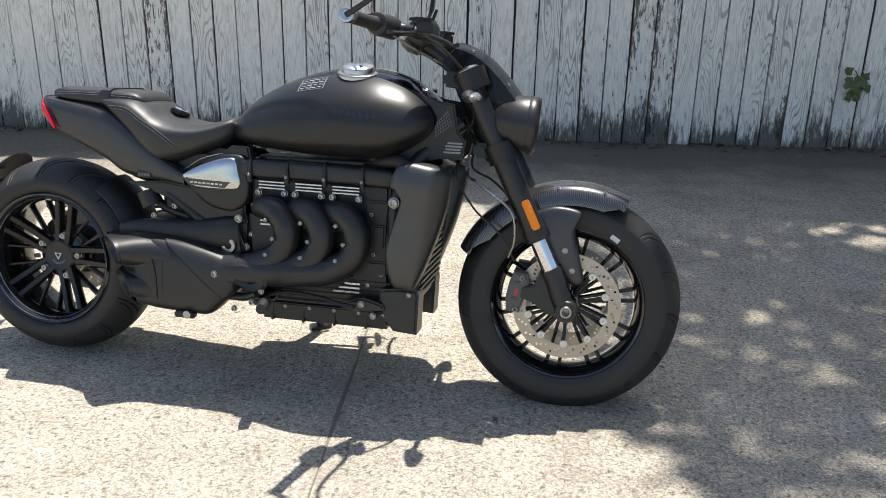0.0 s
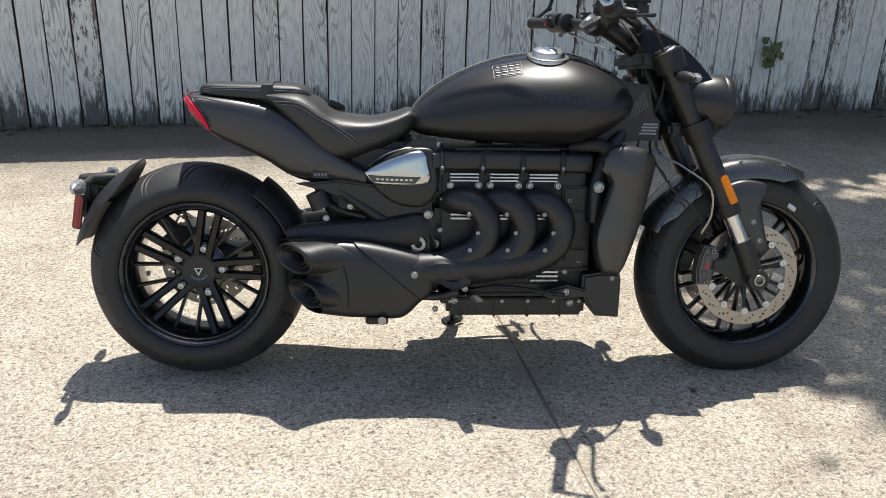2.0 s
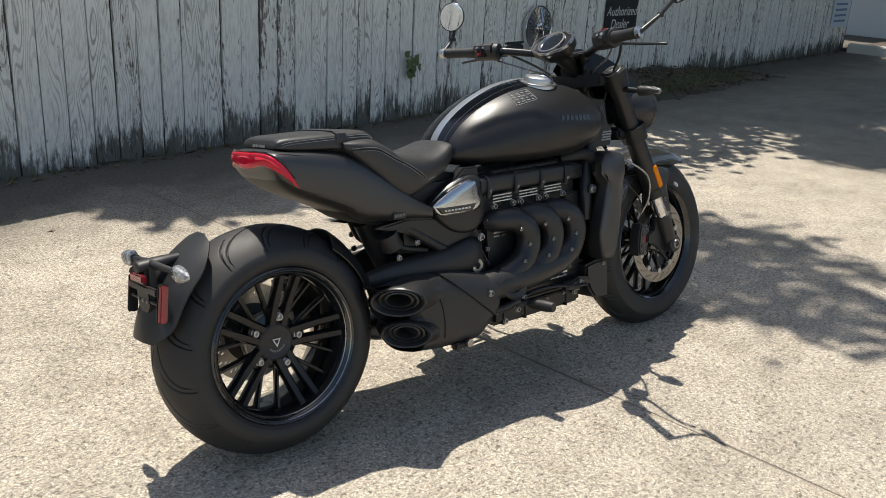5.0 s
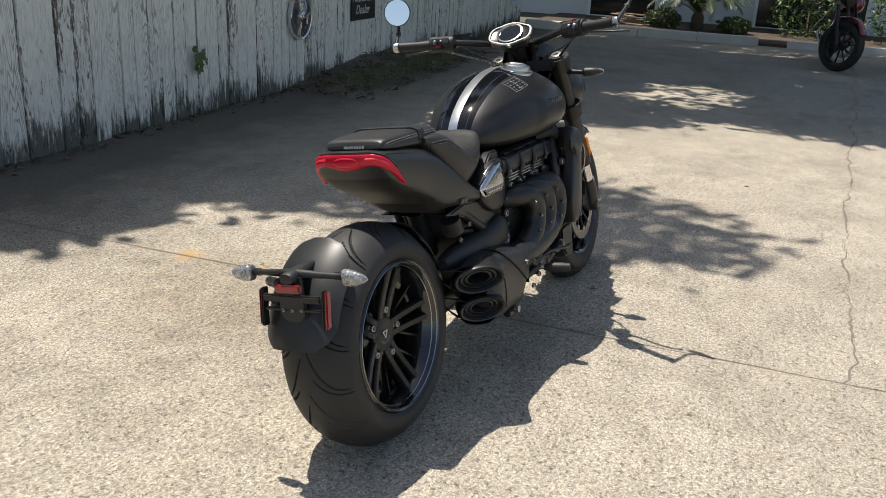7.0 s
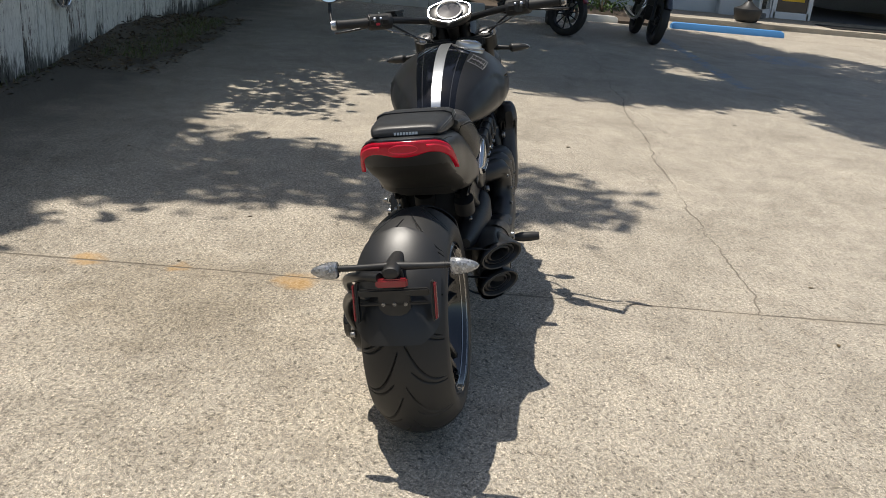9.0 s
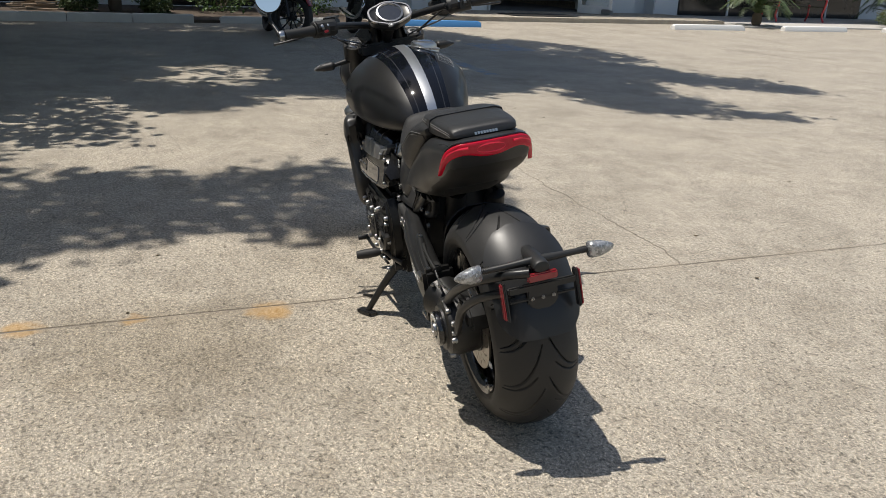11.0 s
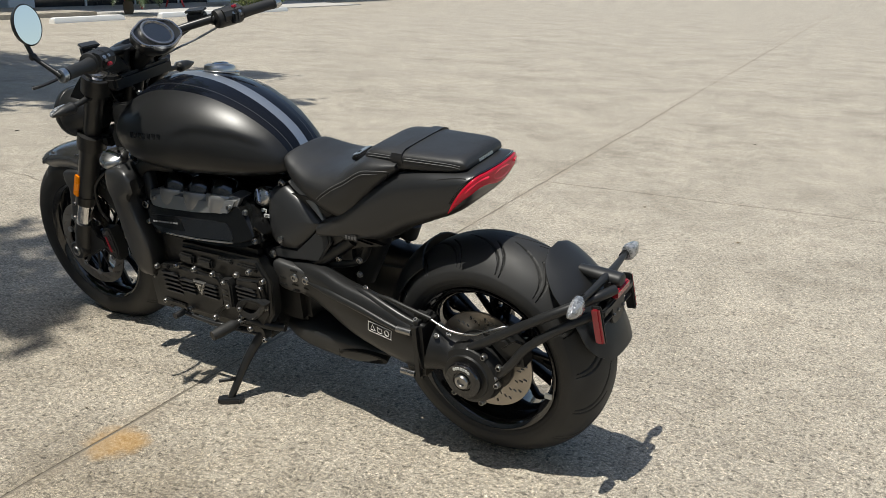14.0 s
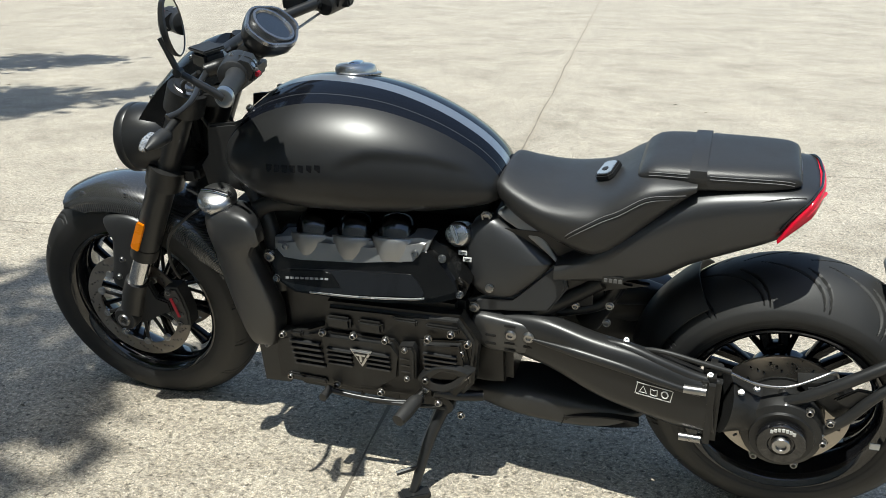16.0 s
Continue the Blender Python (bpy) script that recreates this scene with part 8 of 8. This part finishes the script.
    tagged(mesh_object("wall_badge", badge, BLUEPAINT), "round blue painted badge on the stucco wall", "sign")
    tagged(mesh_object("door_mat", box(15.4, 16.3, -7.9, -6.1, 0.10, 0.118, 0.004), RUBBER), "black rubber door mat before the entrance", "door mat")
    pot = thing("umbrella_base", "dark round weighted stand with a post", "planter", Matrix.Translation((15.25, -4.15, 0.10)))
    part("pot", lathe([(0.19, 0.0), (0.25, 0.06), (0.29, 0.24), (0.28, 0.27), (0.14, 0.33), (0.06, 0.42), (0.0, 0.42)], (0, 0, 0), (0, 0, 1), 28), PLASTIC, pot)
    part("post", tube([(0, 0, 0.38), (0, 0, 2.2)], 0.04, 14), PLASTIC, pot)


far_side()


def palm(x, y, size, seed, label="spiky green palm with arching fronds", upright=0.1):
    rng = random.Random(seed)
    root = thing("palm", label, "palm", Matrix.Translation((x, y, 0.03)), "palms")
    part("trunk", lathe([(0.10, 0), (0.13, 0.1), (0.12, 0.28 * size), (0.05, 0.36 * size)], (0, 0, 0), (0, 0, 1), 12), BARK, root)
    for k in range(30):
        a = k * 2.4 + rng.uniform(-0.2, 0.2)
        rise = rng.uniform(upright, 1.25 + 0.3 * upright)
        ln = size * rng.uniform(0.8, 1.15)
        d = Vector((math.cos(a), math.sin(a), 0))
        base = Vector((0, 0, 0.28 * size))
        line = smooth_line([base, base + d * ln * 0.35 * math.cos(rise) + Vector((0, 0, ln * 0.45 * math.sin(rise))), base + d * ln * 0.72 * math.cos(rise * 0.7) + Vector((0, 0, ln * 0.62 * math.sin(rise) - 0.02)), base + d * ln * 0.98 + Vector((0, 0, ln * (0.62 * math.sin(rise) - 0.30)))], 6)
        bm = bmesh.new()
        side = d.cross(Vector((0, 0, 1)))
        for i in range(2, len(line) - 1):
            p, q = line[i], line[i + 1]
            t = i / len(line)
            w = size * 0.20 * math.sin(math.pi * min(1, 0.15 + t * 0.9)) + 0.03
            for s in (-1, 1):
                for h in (0.0, 0.5):
                    o = p.lerp(q, h)
                    tip = o + side * s * w + (q - p) * 0.9 + Vector((0, 0, 0.05 * size - 0.10 * size * t))
                    e = (q - p) * 0.22
                    bm.faces.new([bm.verts.new(o - e), bm.verts.new(o + e), bm.verts.new(tip)])
        part("frond", join(bm, tube(line, [0.010, 0.004], 5, 1)), PALM, root, smooth=0)


palm(15.4, 2.68, 1.05, 1, "spiky green palm with stiff upright fronds in the bed", 0.45)
palm(14.7, -12.75, 0.95, 2)
palm(15.9, -19.1, 1.15, 3)


def shrub(x, y, r, h, seed, mat, label):
    rng = random.Random(seed)
    pts = []
    for _ in range(900):
        d = Vector((rng.gauss(0, 1), rng.gauss(0, 1), rng.gauss(0, 1))).normalized()
        k = rng.uniform(0.72, 1.0) * (1 + 0.25 * noise.noise(d * 2.2 + Vector((seed, 0, 0))))
        pts.append(Vector((d.x * r * k, d.y * r * k, h * 0.5 + d.z * h * 0.5 * k)))
    v, f = leaf_cards(pts, rng, 0.06, 0.13, 0.8)
    root = thing("shrub", label, "shrub", Matrix.Translation((x, y, 0.04)), "shrubs")
    me = bpy.data.meshes.new("crown")
    me.from_pydata([tuple(p) for p in v], [], f)
    me.materials.append(mat)
    c = new("crown", me)
    c.parent = root
    tagged(c, kind="stuff")
    for k in range(4):
        a = k * 1.7
        part("stem", tube([(0, 0, 0), (0.2 * r * math.cos(a), 0.2 * r * math.sin(a), h * 0.3), (0.5 * r * math.cos(a), 0.5 * r * math.sin(a), h * 0.6)], [0.02, 0.008], 6, 4), BARK, root)


for i, (x, y, r, h) in enumerate(((15.3, -1.1, 0.75, 1.1), (15.6, 0.6, 0.8, 0.9), (15.35, 3.35, 0.36, 0.36), (15.1, 1.95, 0.30, 0.30), (14.6, -17.7, 0.55, 0.5), (14.9, -18.9, 0.55, 0.5))):
    shrub(x, y, r, h, 20 + i, PALM if i in (2, 3) else LEAF if i < 2 else GRASS, "low dark clump of leaves beside the palm" if i in (2, 3) else "dense dark green shrub in the bed" if i < 2 else "low grey-green hedge shrub")


def timber_pile():
    """Weathered boards dumped in the bed."""
    rng = random.Random(15)
    root = thing("timber_pile", "loose pile of weathered brown boards in the planting bed", "boards", Matrix.Translation((15.5, 4.0, 0.05)))
    wood = worn(material("weathered_board", (0.27, 0.20, 0.14), 0.85), 0.10, 12, 0.6, 0.3)
    for k in range(9):
        ln = rng.uniform(0.45, 0.9)
        m = Matrix.Translation((rng.uniform(-0.25, 0.25), rng.uniform(-0.22, 0.22), 0.014 + 0.022 * k)) @ pose(0, 0, 0, rng.uniform(-2, 2), rng.uniform(-2, 2), rng.uniform(60, 120))
        part("board", box(-ln / 2, ln / 2, -0.05, 0.05, -0.010, 0.010, 0.002), wood, root, xf=m)


timber_pile()


def bench():
    root = thing("bench", "black slatted bench with red scrolled arms", "bench", Matrix.Translation((16.4, -15.6, 0.03)))
    for k in range(5):
        part("seat_slat", box(-0.30 + 0.11 * k, -0.21 + 0.11 * k, -0.85, 0.85, 0.42, 0.445, 0.005), GLOSS, root)
    for k in range(5):
        part("back_slat", box(0.26 + 0.02 * k, 0.285 + 0.02 * k, -0.85, 0.85, 0.50 + 0.10 * k, 0.58 + 0.10 * k, 0.005), GLOSS, root)
    for s in (-0.87, 0.87):
        part("arm", tube([(-0.34, s, 0.02), (-0.26, s, 0.2), (-0.32, s, 0.42), (-0.36, s, 0.60), (-0.26, s, 0.68), (-0.10, s, 0.64), (0.10, s, 0.66), (0.27, s, 0.70), (0.36, s, 0.98)], 0.028, 10, 5), REDPAINT, root, "red scrolled cast arm")
        part("leg", tube([(0.34, s, 0.0), (0.26, s, 0.22), (0.28, s, 0.45), (0.20, s, 0.40)], 0.026, 10, 5), REDPAINT, root)


bench()


def parked_bike(m, paint, label, steer):
    """A far, upright-engined motorcycle standing on its side stand."""
    root = thing("motorcycle", label, "motorcycle", m, "far motorcycles")
    for x, name in ((0.0, "rear_wheel"), (1.42, "front_wheel")):
        xf = Matrix.Translation((x, 0, 0.31)) @ Matrix.Rotation(radians(steer if x else 0), 4, "Z") @ Matrix.Translation((-x, 0, -0.31))
        c = Vector((x, 0, 0.31))
        wl = part(name, lathe([(0.02, -0.05), (0.05, -0.045), (0.05, 0.045), (0.02, 0.05)], c, n=20), CAST, root, xf=xf)
        part("tyre", lathe([(0.225, -0.05), (0.26, -0.062), (0.295, -0.05), (0.31, -0.02), (0.31, 0.02), (0.295, 0.05), (0.26, 0.062), (0.225, 0.05)], c, n=48, closed=True), RUBBER, wl, xf=xf)
        part("rim", lathe([(0.228, -0.045), (0.215, -0.04), (0.208, 0), (0.215, 0.04), (0.228, 0.045)], c, n=48, closed=True), CAST, wl, xf=xf)
        for k in range(10):
            part("spoke", spoke_mesh(c, radians(36 * k), 0, 0.04, 0.212, 0, 0, 0.008, 0.006, 0.01), CAST, wl, xf=xf)
        part("brake_disc", disc_mesh(c, 0.09, 0.14, 0.06, 0.005, 16), DISC, wl, xf=xf)
        if x:
            for s in (-1, 1):
                part("fork_leg", tube([(1.42, s * 0.09, 0.31), (1.24, s * 0.09, 0.78)], 0.022, 12), SATIN, root, xf=xf)
            part("fender", tube([(1.68, 0, 0.50), (1.55, 0, 0.635), (1.40, 0, 0.655), (1.25, 0, 0.62)], 0.06, 12, 5, 0.35), paint, root, xf=xf)
            part("headlight", lathe([(0.0, -0.1), (0.07, -0.06), (0.09, 0.02), (0.085, 0.05), (0.0, 0.06)], (1.28, 0, 0.86), (1, 0, 0.05), 24), SATIN, root, xf=xf)
            part("handlebar", tube([(0.98, -0.4, 1.02), (1.12, -0.22, 1.05), (1.18, 0, 0.96), (1.12, 0.22, 1.05), (0.98, 0.4, 1.02)], 0.014, 10, 5), CAST, root, xf=xf)
    part("fuel_tank", body([(0.55, 0.80, 0.72, 0.06), (0.68, 0.90, 0.70, 0.13), (0.88, 0.94, 0.70, 0.15), (1.06, 0.90, 0.74, 0.12), (1.14, 0.84, 0.78, 0.06)], 2.4, 28, 5), paint, root)
    part("seat", body([(-0.20, 0.80, 0.74, 0.08), (0.0, 0.80, 0.72, 0.13), (0.30, 0.77, 0.69, 0.15), (0.52, 0.78, 0.70, 0.12), (0.60, 0.80, 0.74, 0.07)], 2.8, 28, 4), VINYL, root)
    part("engine", join(box(0.42, 0.98, -0.16, 0.16, 0.28, 0.48, 0.04), box(0.56, 0.86, -0.13, 0.13, 0.48, 0.68, 0.02)), CAST, root)
    part("exhaust", tube([(0.85, -0.12, 0.55), (0.98, -0.17, 0.42), (0.80, -0.19, 0.27), (0.40, -0.19, 0.27), (-0.05, -0.20, 0.33)], [0.022, 0.022, 0.025, 0.045, 0.045], 14, 6), CHROME, root, "chrome exhaust")
    part("frame", join(tube([(1.22, 0, 0.84), (1.05, 0.1, 0.60), (0.98, 0.12, 0.32), (0.5, 0.12, 0.26), (0.0, 0.10, 0.31)], 0.018, 10, 5), tube([(1.22, 0, 0.84), (0.6, 0.08, 0.70), (0.0, 0.11, 0.31)], 0.018, 10, 5)), CAST, root)
    part("rear_fender", tube([(0.20, 0, 0.62), (0.0, 0, 0.66), (-0.2, 0, 0.60), (-0.33, 0, 0.45)], 0.075, 12, 5, 0.35), paint, root)
    part("tail_light", lathe([(0.04, 0), (0.04, 0.03), (0, 0.035)], (-0.30, 0, 0.60), (-1, 0, 0), 16), RED, root)
    part("side_stand", tube([(0.55, 0.12, 0.26), (0.58, 0.26, 0.09), (0.60, 0.33, -0.03)], 0.012, 8), CAST, root)


parked_bike(Matrix.Translation((11.90, 0.50, 0.0)) @ pose(0, 0, 0, 0, 0, 179) @ pose(0, 0, 0, -9, 0, 0) @ Matrix.Scale(1.12, 4), worn(material("dark_red_paint", (0.20, 0.015, 0.02), 0.2, 0, 0.6), 0.04, 8), "dark red motorcycle parked at the kerb", 46)
parked_bike(Matrix.Translation((11.68, -0.92, 0.0)) @ pose(0, 0, 0, 0, 0, 177) @ pose(0, 0, 0, -9, 0, 0) @ Matrix.Scale(1.12, 4), GLOSS, "black motorcycle parked at the kerb", 3)


def lawn():
    rng = random.Random(8)
    tagged(mesh_object("lawn", box(16.0, 60, -80, -36.2, -0.05, 0.03, 0.02), worn(material("lawn_soil", (0.09, 0.10, 0.035), 0.95), 0.03, 2, 0.8, 0.3)), "strip of thin lawn at the edge of the car park", "lawn", kind="structure")
    v, f = [], []
    for _ in range(9000):
        p = Vector((rng.uniform(16.0, 30), -36.2 - 6 * rng.random() ** 2, 0.03))
        d = Vector((rng.gauss(0, 0.4), rng.gauss(0, 0.4), 1)).normalized()
        s = Vector((rng.gauss(0, 1), rng.gauss(0, 1), 0)).normalized() * 0.012
        h = rng.uniform(0.05, 0.14)
        i = len(v)
        v += [p - s, p + s, p + d * h]
        f.append((i, i + 1, i + 2))
    stuff("lawn_grass", v, f, GRASS, "thin uneven grass on the lawn strip", "grass")


lawn()


def car():
    paint = worn(material("silver_car_paint", (0.52, 0.53, 0.55), 0.25, 0.4, 0.6), 0.04, 4)
    root = thing("car", "silver car parked by the lawn", "car", Matrix.Translation((15.2, -35.6, 0.0)) @ pose(0, 0, 0, 0, 0, 200))
    part("car_body", body([(-2.1, 0.75, 0.35, 0.70), (-2.0, 0.92, 0.28, 0.82), (-1.2, 0.98, 0.24, 0.88), (0, 0.98, 0.22, 0.90), (1.2, 0.92, 0.24, 0.88), (2.0, 0.78, 0.28, 0.80), (2.15, 0.62, 0.35, 0.68)], 4, 36, 5), paint, root)
    part("cabin", body([(-1.75, 1.0, 0.9, 0.6), (-1.2, 1.38, 0.9, 0.66), (-0.2, 1.46, 0.9, 0.68), (0.4, 1.38, 0.9, 0.68), (1.15, 0.98, 0.88, 0.66)], 4, 32, 5), material("car_glass", (0.01, 0.012, 0.014), 0.05), root)
    for x in (-1.35, 1.35):
        for s in (-0.84, 0.84):
            w = part("wheel", lathe([(0.03, -0.06), (0.10, -0.05), (0.22, -0.06), (0.225, 0.06), (0.03, 0.06)], (x, s, 0.33), n=30), ALLOY, root)
            part("tyre", lathe([(0.22, -0.10), (0.30, -0.11), (0.33, -0.07), (0.33, 0.07), (0.30, 0.11), (0.22, 0.10)], (x, s, 0.33), n=40, closed=True), RUBBER, w)


car()


def key_fob():
    """The key left on the seat."""
    m = BIKE @ Matrix.Translation((0.408, 0.010, 0.8115)) @ Matrix.Rotation(radians(20), 4, "Y") @ Matrix.Rotation(1.25, 4, "Z") @ Matrix.Rotation(radians(6), 4, "Y")
    root = thing("key_fob", "small dark key fob lying on the rider seat", "key fob", m)
    case = plate([(-0.032, -0.012), (-0.024, -0.020), (0.022, -0.022), (0.031, -0.014), (0.031, 0.014), (0.022, 0.022), (-0.024, 0.020), (-0.032, 0.012)], 0, 0.015, 0.003)
    case.transform(Matrix.Rotation(radians(90), 4, "X"))
    part("shell", case, PLASTIC, root)
    top = plate([(-0.025, -0.010), (-0.019, -0.015), (0.018, -0.017), (0.026, -0.011), (0.026, 0.011), (0.018, 0.017), (-0.019, 0.015), (-0.025, 0.010)], 0, 0.003, 0.001)
    top.transform(Matrix.Translation((0, 0, 0.0145)) @ Matrix.Rotation(radians(90), 4, "X"))
    part("face", top, worn(material("blue_grey_fob_face", (0.20, 0.24, 0.29), 0.25), 0.05, 30), root, "blue-grey face plate")
    part("button", lathe([(0.007, 0.0), (0.007, 0.0014), (0.0, 0.0018)], (0.008, 0, 0.0176), (0, 0, 1), 16), PLASTIC, root)


key_fob()


# ---- slabs and boards ----
ground()
fence()
